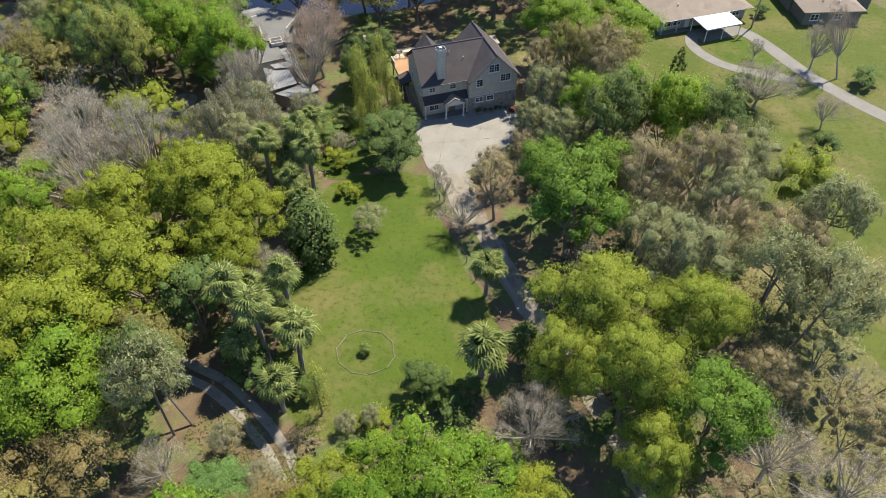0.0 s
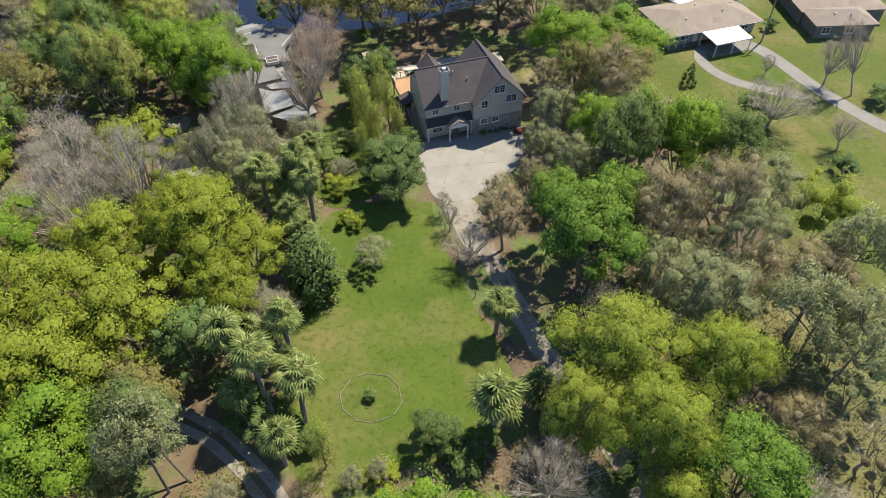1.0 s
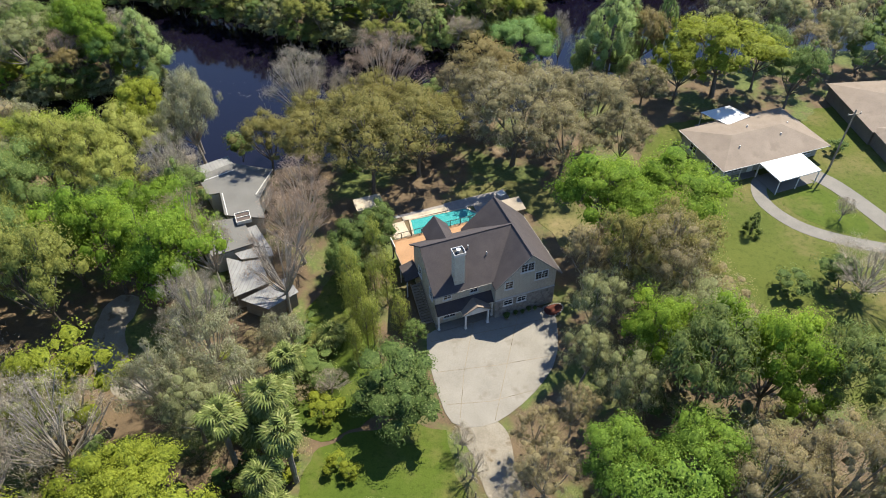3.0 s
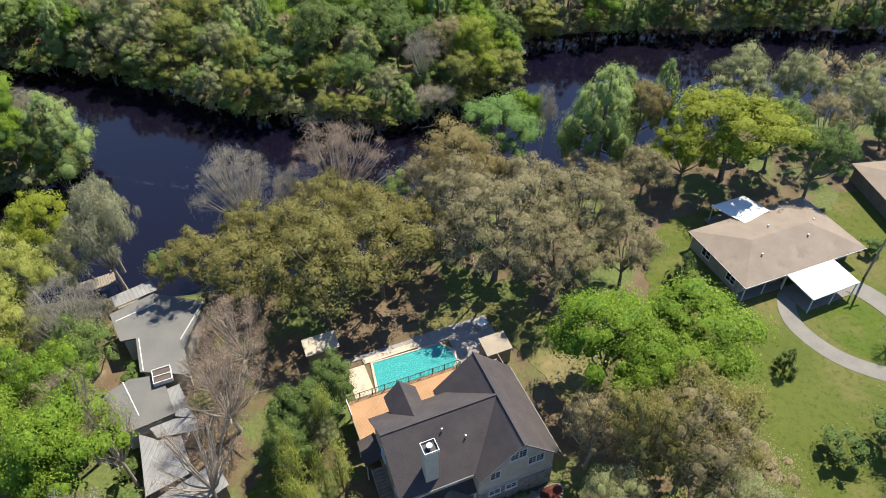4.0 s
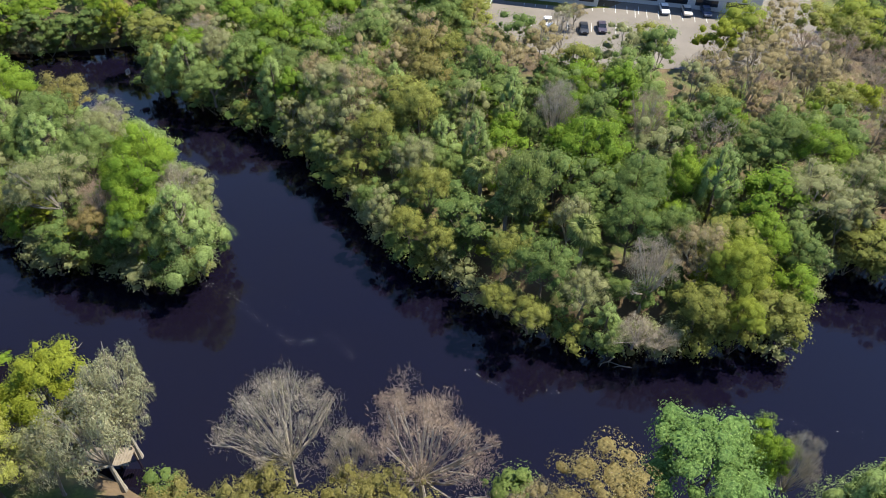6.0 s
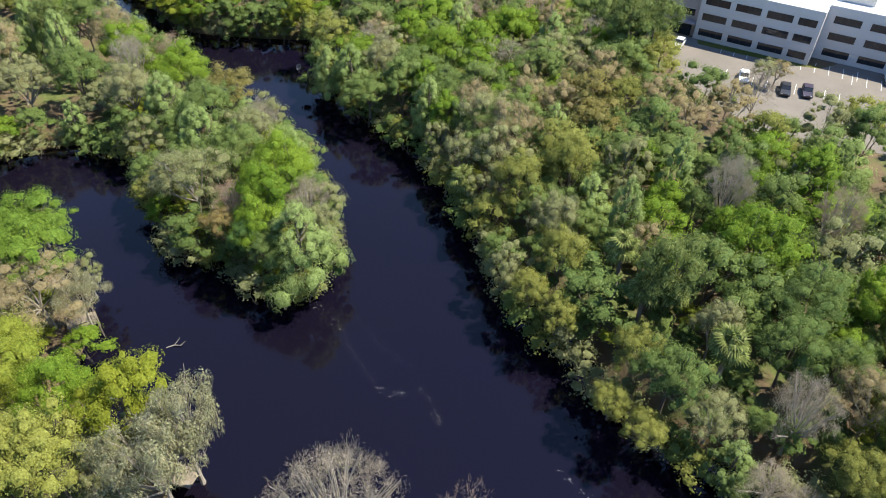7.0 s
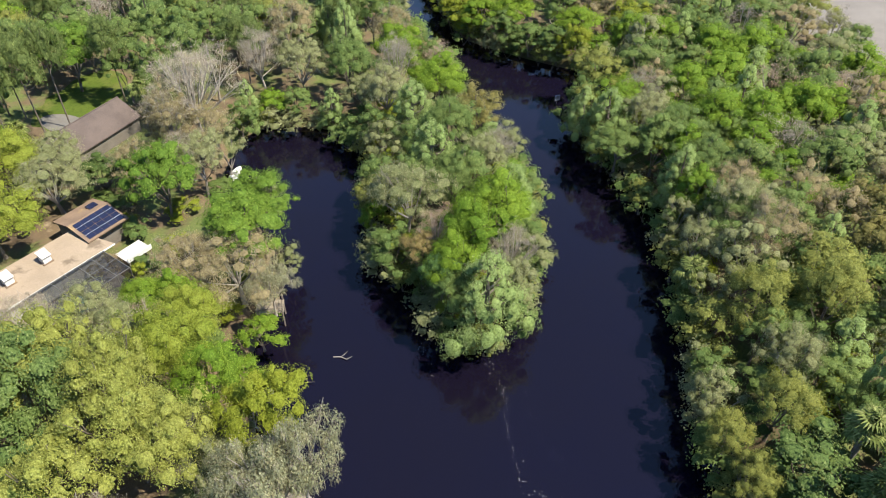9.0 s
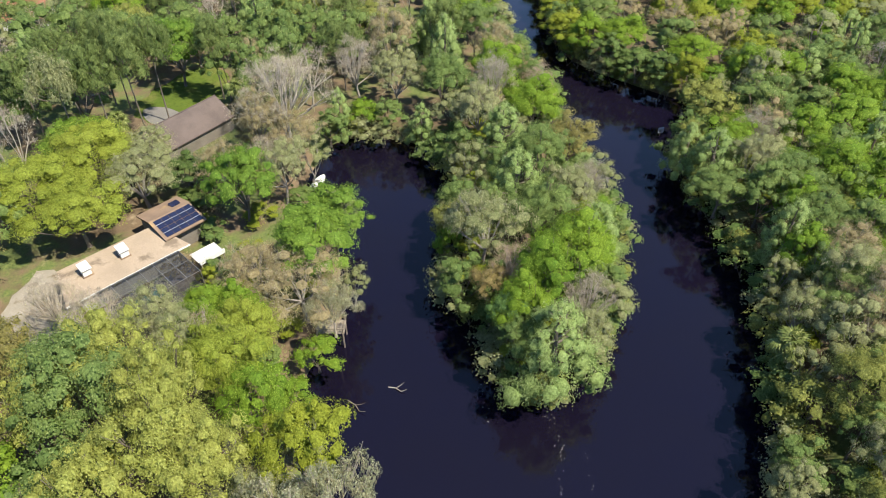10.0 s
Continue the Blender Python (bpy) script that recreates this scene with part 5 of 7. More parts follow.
def river_house():
    """Low house with grey flat roofs, a chimney and tin sheds that step down to the dock."""
    a = roof_block("riverside_house", "low house with a wide flat grey roof near the river", [(-54.9, 112.6), (-51.9, 108.7), (-50.3, 109.3), (-47.9, 104.7), (-42.2, 104.8), (-44.2, 108.3), (-44.3, 115.5), (-51.0, 116.3)], 3.6, GREYROOF_M, STUCCO_M)
    part("seam", boxes((-2.4, 2.4, -0.05, 0.05, 3.6, 3.63)), WHITE_M, a, "white roof seam").matrix_basis = pose(-3.6, 3.1, 0, 0, 0, 41)
    part("roof_edge", boxes((-2.5, 2.5, -0.05, 0.05, 3.5, 3.66)), WHITE_M, a, "white roof edge").matrix_basis = pose(-0.4, -3.0, 0, 0, 0, -62)
    part("kerb", boxes((-0.06, 0.06, -3.0, 3.0, 3.6, 3.72)), GREY_TRIM_M, a, "pale roof kerb").matrix_basis = pose(3.6, 2.4, 0, 0, 0, -6)
    w = roof_block("riverside_house", "grey-roofed wing of the riverside house", [(-50.9, 101.3), (-46.8, 96.8), (-42.2, 99.9), (-44.6, 103.4), (-46.3, 104.4), (-48.7, 103.7)], 3.5, GREYROOF_M, STUCCO_M)
    part("seam", boxes((-2.6, 2.6, -0.05, 0.05, 3.5, 3.53)), WHITE_M, w, "white roof seam").matrix_basis = pose(-0.95, -0.3, 0, 0, 0, -49)
    c = thing("roof_skylight", pose(-45.1, 104.2, 3.6, 0, 0, 28), "dark square skylight with a white rim", "skylight")
    part("rim", boxes((-1.0, 1.0, -1.0, -0.92, 0, 0.55), (-1.0, 1.0, 0.92, 1.0, 0, 0.55), (-1.0, -0.92, -0.92, 0.92, 0, 0.55), (0.92, 1.0, -0.92, 0.92, 0, 0.55), (-0.92, 0.92, -0.04, 0.04, 0.44, 0.52)), WHITE_M, c, "white rim")
    part("pane", boxes((-0.92, 0.92, -0.92, 0.92, 0.0, 0.4)), DARKROOF_M, c)
    roof_block("walkway_roof", "long white tin walkway roof", [(-44.5, 103.0), (-42.2, 99.8), (-40.0, 99.7), (-43.3, 103.8)], 3.1, TIN_M, WOOD_M, 0.06, "white ribbed tin roof")
    roof_block("walkway_roof", "white tin roof beside the wing", [(-44.4, 98.2), (-43.2, 97.2), (-39.2, 98.4), (-40.1, 100.0), (-42.3, 99.5)], 3.0, TIN_M, WOOD_M, 0.06, "white ribbed tin roof")
    roof_block("tin_shed", "old shed with a pale leaf-strewn tin roof", [(-45.4, 97.6), (-42.0, 91.0), (-38.4, 93.9), (-41.0, 97.9), (-43.0, 97.1)], 2.7, TIN_M, WOOD_M, 0.06, "pale leaf-strewn tin roof")
    roof_block("tin_shed", "low lean-to with a pale tin roof", [(-41.2, 90.9), (-37.4, 89.8), (-34.5, 93.0), (-36.6, 95.4), (-38.3, 93.7)], 2.4, TIN_M, WOOD_M, 0.06, "pale ribbed tin roof")
    d = thing("boat_shelter", pose(-56.0, 115.3, 0, 0, 0, 40), "white-roofed boat shelter at the river bank", "boat shelter")
    part("roof", sheet(bmesh.new(), [(0, 0, 1.7), (5.2, 0, 1.7), (5.2, 1.9, 1.95), (0, 1.9, 1.95)], 0.08), TIN_M, d, "pale sheet roof")
    for x in (0.2, 5.0):
        for y in (0.2, 1.7):
            part("post", boxes((x - 0.07, x + 0.07, y - 0.07, y + 0.07, -3.5, 1.62)), WOOD_M, d)
    part("floor", boxes((0.1, 5.1, 0.1, 1.8, -0.25, -0.1)), WOOD_M, d)
    g = thing("dock", pose(-64.0, 119.4, -1.2, 0, 0, 34), "pale weathered timber dock on the bank", "dock")
    for i in range(16):
        part("plank", boxes((i * 0.32, i * 0.32 + 0.28, 0, 2.2, 0.0, 0.08)), WOOD_M, g)
    for x in (0.2, 2.5, 4.8):
        part("pile", boxes((x - 0.09, x + 0.09, 2.0, 2.2, -3.0, 0.5)), WOOD_M, g)
    k = thing("garden_hut", pose(-30.6, 109.4, 0, 0, 0, 27), "small hut with a mottled pale roof", "shed")
    part("roof", sheet(bmesh.new(), [(0, 0, 2.0), (4.0, 0, 2.0), (4.0, 2.4, 2.3), (0, 2.4, 2.3)], 0.1), TRAV_M, k)
    part("wall", boxes((0.2, 3.8, 0.2, 2.2, -0.1, 1.95)), WOOD_M, k)
    e = thing("garden_hut", pose(7.6, 103.0, 0, 0, 0, 28), "small white-roofed garden shed under trees", "shed")
    part("roof", sheet(bmesh.new(), [(0, 0, 2.2), (3.2, 0, 2.2), (3.2, 2.4, 2.5), (0, 2.4, 2.5)], 0.08), WHITE_M, e)
    part("wall", boxes((0.15, 3.05, 0.15, 2.25, -0.1, 2.15)), STUCCO_M, e)


river_house()


def cage_house():
    """Low brown-roofed house with a screened pool cage and solar panels."""
    # local x runs back along the roof, from the near corner
    h = thing("low_house", pose(-94.2, 91.8, 0, 0, 0, 131), "low house with a flat brown roof and pool cage", "house")
    part("roof", sheet(bmesh.new(), [(-3.6, 0.0, 3.0), (13.4, 0.0, 3.0), (11.6, 6.9, 3.3), (-1.8, 7.0, 3.3)], 0.25), LOW_ROOF_M, h, "stained flat tan roof")
    part("wall", boxes((-1.6, 11.6, 0.4, 6.5, -0.2, 2.75)), STUCCO_M, h)
    part("fascia", boxes((-3.6, 13.4, -0.1, 0.0, 2.8, 3.0)), WHITE_M, h)
    for x in (0.2, 5.3):
        u = part("air_conditioner", boxes((x + 0.1, x + 1.2, 3.4, 4.5, 3.3, 4.5)), WHITE_M, h, "white rooftop air handler")
        part("hood", sheet(bmesh.new(), [(x, 3.2, 4.35), (x + 1.3, 3.2, 4.35), (x + 1.3, 4.6, 4.75), (x, 4.6, 4.75)], 0.08), WHITE_M, u)
        part("curb", boxes((x - 0.05, x + 1.35, 3.25, 4.65, 3.1, 3.3)), BROWN_ROOF_M, u)
    w = thing("house_wing", pose(-102.1, 96.9, 0, 0, 0, 133), "brown-roofed wing with solar panels", "house")
    part("roof", sheet(bmesh.new(), [(2.2, -0.2, 3.4), (8.7, -0.2, 3.4), (8.7, 3.9, 4.34), (2.2, 3.9, 4.34)], 0.2), BROWN_ROOF_M, w, "stained brown roof")
    part("roof", sheet(bmesh.new(), [(2.2, 3.9, 4.34), (8.7, 3.9, 4.34), (8.7, 7.7, 3.5), (2.2, 7.7, 3.5)], 0.2), BROWN_ROOF_M, w, "stained brown roof")
    part("wall", boxes((2.5, 8.4, 0.6, 7.1, -0.2, 3.2)), TAUPE_M, w)
    for i in range(5):
        for j in range(2):
            x0, y0 = 2.7 + i * 1.15, 0.1 + j * 1.75
            z0 = 3.5 + (y0 + 0.2) * 0.229
            pn = part("solar_panel", sheet(bmesh.new(), [(x0, y0, z0), (x0 + 1.08, y0, z0), (x0 + 1.08, y0 + 1.65, z0 + 0.378), (x0, y0 + 1.65, z0 + 0.378)], 0.04), SOLAR_M, w, "dark blue solar panel")
            part("panel_frame", sheet(bmesh.new(), [(x0, y0 + 0.8, z0 + 0.2), (x0 + 1.08, y0 + 0.8, z0 + 0.2), (x0 + 1.08, y0 + 0.85, z0 + 0.215), (x0, y0 + 0.85, z0 + 0.215)], 0.01), STEEL_M, pn)
    part("roof_hatch", boxes((6.4, 7.8, 4.8, 6.0, 3.9, 4.2)), SOLAR_M, w, "flat dark roof panel")
    c = thing("pool_cage", pose(-94.2, 91.8, 0, 0, 0, 131), "dark screened aluminium pool cage", "pool cage")
    X0, X1, Y0, Z = 0.0, 11.5, -6.0, 3.1
    for i in range(7):
        x = X0 + (X1 - X0) * i / 6
        part("rafter", boxes((x - 0.035, x + 0.035, Y0, -0.12, Z - 0.1, Z)), CAGE_M, c)
        part("post", boxes((x - 0.035, x + 0.035, Y0, Y0 + 0.08, -0.1, Z - 0.1)), CAGE_M, c)
    for y in (Y0 + 0.05, Y0 + 3.0):
        part("purlin", boxes((X0, X1, y - 0.03, y + 0.03, Z + 0.002, Z + 0.05)), CAGE_M, c)
    part("screen", boxes((X0, X1, Y0, -0.12, Z - 0.06, Z - 0.055), (X0, X1, Y0 + 0.04, Y0 + 0.045, 0, Z - 0.1), (X1 - 0.005, X1, Y0, -0.12, 0, Z - 0.1)), SCREEN_M, c, "fine dark insect screen")
    part("terrace", boxes((X0, X1, Y0, -0.05, -0.1, 0.1)), PAVER_M, c)
    part("pool_water", boxes((2.0, 7.0, -4.8, -1.8, 0.1, 0.13)), POOL_M, c)
    t = thing("dining_set", pose(-94.2, 91.8, 0, 0, 0, 131) @ pose(6.0, -1.0, 0.1), "reddish patio furniture set", "patio table")
    part("tabletop", tube(bmesh.new(), [(0, 0, 0.7), (0, 0, 0.75)], [0.7, 0.7], 14), MULCH_M, t)
    part("leg", tube(bmesh.new(), [(0, 0, 0), (0, 0, 0.7)], [0.12, 0.06], 8), METAL_M, t)
    s = thing("slatted_deck", pose(-102.6, 101.4, 0, 0, 0, 131), "white slatted deck beside the house", "deck")
    for i in range(7):
        part("slat", boxes((0, 3.8, -3.2 + i * 0.42, -2.88 + i * 0.42, 1.5, 1.6)), GREY_TRIM_M, s)
    part("rail", boxes((0, 3.8, -3.35, -3.25, 1.5, 2.3)), WHITE_M, s)
    for x in (0.2, 3.6):
        for y in (-3.1, -0.5):
            part("leg", boxes((x - 0.08, x + 0.08, y - 0.08, y + 0.08, -1.0, 1.5)), WOOD_M, s)


def screen_material():
    m, nt, p, out = nodes_of("insect_screen")
    p.inputs["Base Color"].default_value = (0.02, 0.02, 0.022, 1)
    clear = nt.nodes.new("ShaderNodeBsdfTransparent")
    ms = nt.nodes.new("ShaderNodeMixShader")
    ms.inputs[0].default_value = 0.36
    nt.links.new(clear.outputs[0], ms.inputs[1])
    nt.links.new(p.outputs[0], ms.inputs[2])
    nt.links.new(ms.outputs[0], out.inputs["Surface"])
    return m


SCREEN_M = screen_material()
cage_house()
gable_house("far_house", pose(-124.4, 91.2, 0, 0, 0, 140), 18, 9, 2.6, 2.6, DARKROOF_M, TAUPE_M, "house with a steep umber shingle roof", ())
gable_house("far_house", pose(-128.0, 87.8, 0, 0, 0, 230), 6, 7, 2.6, 1.5, DARKROOF_M, TAUPE_M, "umber-roofed side wing of the house", ())

gable_house("far_house", pose(-182.0, 40.0, 0, 0, 0, 100), 15, 10, 3.0, 2.4, RED_ROOF_M, STUCCO_M, "house with a rust-red shingle roof in woods", ())


def second_dock():
    d = thing("dock", pose(-90.6, 119.6, -0.7, 0, 0, 85), "reddish timber dock under mossy branches", "dock")
    for i in range(10):
        part("plank", boxes((i * 0.36, i * 0.36 + 0.32, -2.2, 0.2, 0.0, 0.08)), WOOD_M, d)
    for x in (0.1, 3.4):
        for y in (-2.1, 0.1):
            part("pile", boxes((x - 0.08, x + 0.08, y - 0.08, y + 0.08, -3.0, 0.9)), WOOD_M, d)
    part("handrail", boxes((0, 3.6, -2.25, -2.15, 0.85, 0.95)), WOOD_M, d)
    b = thing("boat", pose(-124.6, 117.4, WATER_Z, 0, 0, 160), "small white motor boat moored at the bank", "boat")
    bm = bmesh.new()
    ring = []
    for z, k in ((-0.15, 0.7), (0.55, 1.0)):
        ring.append([bm.verts.new((2.2 * k * x, 0.85 * k * y, z)) for x, y in ((-1, -0.9), (0.2, -1), (0.75, -0.6), (1.05, 0), (0.75, 0.6), (0.2, 1), (-1, 0.9))])
    for i in range(7):
        bm.faces.new((ring[0][i], ring[0][(i + 1) % 7], ring[1][(i + 1) % 7], ring[1][i]))
    bm.faces.new(ring[0][::-1])
    bm.faces.new(ring[1])
    part("hull", bm, WHITE_M, b)
    part("console", boxes((-0.3, 0.3, -0.35, 0.35, 0.55, 1.1)), GREY_TRIM_M, b)
    part("seat", boxes((-1.4, -0.9, -0.6, 0.6, 0.55, 0.85)), WHITE_M, b)
    part("outboard_motor", boxes((-2.3, -1.95, -0.2, 0.2, 0.0, 0.95)), METAL_M, b)
    s = thing("river_marker", pose(-134.8, 178.6, WATER_Z, 0, 0, 100), "white square notice on a post in the river", "sign")
    part("post", boxes((-0.07, 0.07, -0.07, 0.07, -2.4, 1.6)), WOOD_M, s)
    part("board", boxes((-0.55, 0.55, -0.12, -0.07, 0.7, 1.8)), WHITE_M, s)
    part("lettering", boxes((-0.38, 0.38, -0.135, -0.12, 1.45, 1.55), (-0.38, 0.38, -0.135, -0.12, 1.2, 1.3), (-0.3, 0.3, -0.135, -0.12, 0.95, 1.05)), METAL_M, s, "dark bars")


second_dock()


# ---- office block and parking lot ----
OFFICE_M = surf("white_panel_wall", (0.446, 0.432, 0.425), (0.504, 0.490, 0.482), 0.3, 6.0, 0.7, bump=0.05)
BAY_M = surf("mauve_panel_wall", (0.288, 0.245, 0.238), (0.338, 0.288, 0.277), 0.3, 6.0, 0.7, bump=0.05)


def ribbon(o, x, y, z, w):
    """One ribbon window on a front that faces -y."""
    f = part("window", boxes((x - 0.06, x + w + 0.06, y - 0.05, y, z - 0.08, z), (x - 0.06, x + w + 0.06, y - 0.05, y, z + 1.45, z + 1.53)), GREY_TRIM_M, o)
    part("pane", boxes((x, x + w, y - 0.02, y - 0.004, z, z + 1.45)), GLASS_M, f)
    for i in range(1, 4):
        part("mullion", boxes((x + w * i / 4 - 0.03, x + w * i / 4 + 0.03, y - 0.05, y - 0.02, z, z + 1.45)), METAL_M, f)


def office():
    o = thing("office_building", pose(-90.1, 249.2, 0, 0, 0, 18.8), "white three-storey office block with ribbon windows", "office building")
    part("wall", boxes((-0.5, 22.7, 0, 26, -0.3, 10.4)), OFFICE_M, o, "white concrete panel wall")
    part("bay_wall", boxes((-7.2, -0.5, 0.9, 26, -0.3, 10.4)), BAY_M, o, "recessed mauve entrance bay")
    part("wall", boxes((-29.6, -7.2, 0, 26, -0.3, 10.4)), OFFICE_M, o, "white concrete panel wall")
    part("wall", boxes((22.7, 58, 4.5, 26, -0.3, 10.4)), OFFICE_M, o, "white set-back wall")
    part("roof", boxes((-29.3, 57.7, 4.8, 25.7, 10.41, 10.46), (-29.3, 22.4, 1.2, 4.8, 10.41, 10.462)), WHITE_M, o, "flat white roof")
    part("parapet", boxes((-0.5, 22.7, -0.02, 0.28, 10.4, 10.9), (-29.62, -7.2, -0.02, 0.28, 10.4, 10.9), (22.7, 58, 4.48, 4.78, 10.4, 10.9), (-7.2, -0.5, 0.88, 1.18, 10.4, 10.9), (-29.62, -29.3, 0.28, 26, 10.4, 10.9)), OFFICE_M, o)
    for row in range(3):
        z = 1.0 + row * 3.3
        for i in range(4):
            ribbon(o, 0.4 + i * 6.05 if i < 3 else 18.4, 0, z, 4.9 if i < 3 else 3.4)
        for i in range(3):
            ribbon(o, -13.4 - i * 6.05, 0, z, 4.9)
        ribbon(o, -28.9, 0, z, 2.5)
        for y in (1.2, 8.0, 15.0):
            e = part("window", boxes((-29.66, -29.6, y - 0.06, y + 5.06, z - 0.08, z)), GREY_TRIM_M, o)
            part("pane", boxes((-29.62, -29.604, y, y + 5, z, z + 1.45)), GLASS_M, e)
        if row:
            ribbon(o, -6.2, 0.9, z, 4.8)
        for i in range(5):
            ribbon(o, 24.2 + i * 6.6, 4.5, z, 4.9)
    part("canopy", boxes((-7.1, -0.6, -0.6, 0.9, 3.0, 3.3)), BAY_M, o)
    part("entrance", boxes((-6.2, -1.4, 0.8, 0.9, 0, 2.7)), GLASS_M, o, "dark glass entrance")
    for x, y, w, d, hh in ((10, 8, 9, 5, 2.2), (24, 9, 6, 3.4, 1.6), (36, 14, 8, 5, 2.0)):
        u = part("roof_unit", boxes((x, x + w, y, y + d, 10.46, 10.46 + hh)), STEEL_M, o, "grey rooftop plant unit")
        for i in range(4):
            part("fan_housing", tube(bmesh.new(), [(x + 1 + i * (w - 2) / 3, y + d / 2, 10.4 + hh), (x + 1 + i * (w - 2) / 3, y + d / 2, 10.8 + hh)], [0.6, 0.6], 10), GREY_TRIM_M, u)


office()


def flat_block(m, w, d, h, label, panes):
    """A plain white flat-roofed building with square dark windows along its front."""
    o = thing("commercial_building", m, label, "building")
    part("wall", boxes((0, w, 0, d, -0.3, h)), OFFICE_M, o, "white painted wall")
    part("roof", boxes((-0.4, w + 0.4, -0.4, d + 0.4, h, h + 0.3)), WHITE_M, o, "flat white roof")
    for x in panes:
        f = part("window", boxes((x - 0.1, x + 2.9, -0.08, 0, 1.1, 1.2), (x - 0.1, x + 2.9, -0.08, 0, 3.6, 3.7)), GREY_TRIM_M, o)
        part("pane", boxes((x, x + 2.8, -0.03, -0.004, 1.2, 3.6)), GLASS_M, f)
    return o


flat_block(pose(-184.6, 227.0, 0, 0, 0, 57) @ pose(-4, 0, 0), 34, 14, 6.2, "white flat-roofed building with dark square windows", [1.5 + 4.2 * i for i in range(7)])
flat_block(pose(12.4, 248.6, 0, 0, 0, 24), 26, 11, 4.0, "low building with a wide white roof", [2 + 5 * i for i in range(4)])
flat("lawn", [(-88, 247.6), (-80, 250.4), (-70, 254.6), (-66, 257.6), (-66.4, 258.2), (-89.4, 249.0)], 0.07, GRASS2_M, "grass strip along the office front", "lawn", 0)

CAR_SIDE = [(-2.25, 0.35), (2.2, 0.35), (2.25, 0.75), (1.2, 0.95), (-2.2, 0.98)]
CABIN = [(-1.9, 0.96), (0.95, 0.95), (0.35, 1.45), (-1.35, 1.48)]


def car(x, y, turn, colour, name):
    paint = surf(name, colour, tuple(min(1, c * 1.1 + 0.01) for c in colour), 1.0, 5.0, 0.3, 0.2, bump=0.0)
    c = thing("car", pose(x, y, 0.06, 0, 0, turn), name.replace("_", " ") + " parked in the lot", "car", "parked cars")
    part("body", prism(bmesh.new(), CAR_SIDE, 1, -0.88, 0.88), paint, c)
    part("cabin", prism(bmesh.new(), CABIN, 1, -0.76, 0.76), GLASS_M, c, "dark car windows")
    part("car_roof", boxes((-1.3, 0.3, -0.74, 0.74, 1.46, 1.52)), paint, c)
    for wx in (-1.4, 1.4):
        for wy in (-0.82, 0.82):
            w = part("wheel", tube(bmesh.new(), [(wx, wy - 0.11, 0.33), (wx, wy + 0.11, 0.33)], [0.33, 0.33], 14), METAL_M, c)
            part("rim", tube(bmesh.new(), [(wx, wy - 0.12, 0.33), (wx, wy + 0.12, 0.33)], [0.2, 0.2], 10), STEEL_M, w)
    part("headlight", boxes((2.2, 2.27, -0.75, -0.4, 0.6, 0.75)), WHITE_M, c)
    part("headlight", boxes((2.2, 2.27, 0.4, 0.75, 0.6, 0.75)), WHITE_M, c)
    part("tail_light", boxes((-2.27, -2.2, -0.8, -0.5, 0.65, 0.85), (-2.27, -2.2, 0.5, 0.8, 0.65, 0.85)), MULCH_M, c)
    return c


car(-73.3, 241.5, 300, (0.75, 0.76, 0.77), "white_car")
car(-65.6, 243.2, 300, (0.03, 0.032, 0.04), "black_car")
car(-62.6, 245.8, 300, (0.05, 0.04, 0.06), "dark_plum_car")
car(-90.0, 243.6, 290, (0.6, 0.62, 0.63), "silver_car")
car(-55.0, 262.5, 300, (0.7, 0.7, 0.7), "pale_silver_car")
car(-46.8, 266.5, 300, (0.06, 0.08, 0.14), "dark_blue_car")
car(-50.5, 264.4, 300, (0.55, 0.5, 0.45), "beige_car")


def lot_lines():
    for k, (x0, y0) in enumerate(((-79, 239.5), (-83.5, 249.5), (-60, 258.0))):
        for i in range(11):
            x, y = x0 + i * 2.35, y0 + i * 1.05
            if not inside([(-96, 247.5), (-84, 234), (-60, 226), (-34, 244), (-20, 262), (-30, 290), (-60, 284), (-66, 258)], x, y):
                continue
            bm = boxes((-2.2, 2.2, -0.06, 0.06, 0.0, 0.008))
            ob = solid("parking_line", bm, WHITE_M, "white painted parking line on asphalt", "marking", "structure", pose(x, y, 0.052, 0, 0, 294))


lot_lines()


# ---- trees south-west of the lawn ----
tree("bright", -42, 31, 14, 6.5)
tree("bright", -49, 27, 13, 6)
tree("pine", -33, 32, 15, 4.2)
tree("yellow", -42, 46, 13.5, 6.8)
tree("yellow", -45, 37, 15, 6.5)
tree("yellow", -51, 46, 15, 7)
tree("yellow", -55, 38, 14, 6.5)
tree("yellow", -37.5, 58.5, 14.5, 6.2)
tree("yellow", -32.4, 58.5, 11, 5)
tree("yellow", -41.5, 62.5, 14.5, 5.2)
tree("yellow", -34, 52, 11, 5)
tree("yellow", -48, 55, 14, 6)
tree("bare", -55.5, 61, 15.5, 7)
tree("bare", -50.5, 67, 16, 5.5)
tree("bare", -60, 69, 15, 6)
tree("bright", -60, 54, 14, 5.5)
tree("gold", -37.6, 26.5, 10, 5.2)
tree("gold", -44, 21, 9, 4.5)
tree("column", -25.4, 58.3, 9, 4.2)
tree("bare", -28.5, 52, 8, 3)
tree("bare", -31, 27, 7, 3)
tree("teal", -25, 25.5, 5.5, 3.6)
palm(-30, 44.5, 10.2, 1.15)
palm(-26, 42.2, 9.6, 1.2)
palm(-25.2, 48.2, 9.4, 1.1)
palm(-22, 41.5, 7.5, 1.2)
palm(-22.6, 36.5, 6.0, 1.1)
palm(-28.6, 69.6, 8.8, 1.2)
palm(-31.8, 79.8, 7.0, 1.1)
palm(-34.8, 69.8, 8.8, 1.2)
palm(-29.8, 66.0, 7.5, 1.1)
palm(-28.0, 63.5, 6.5, 1.1)
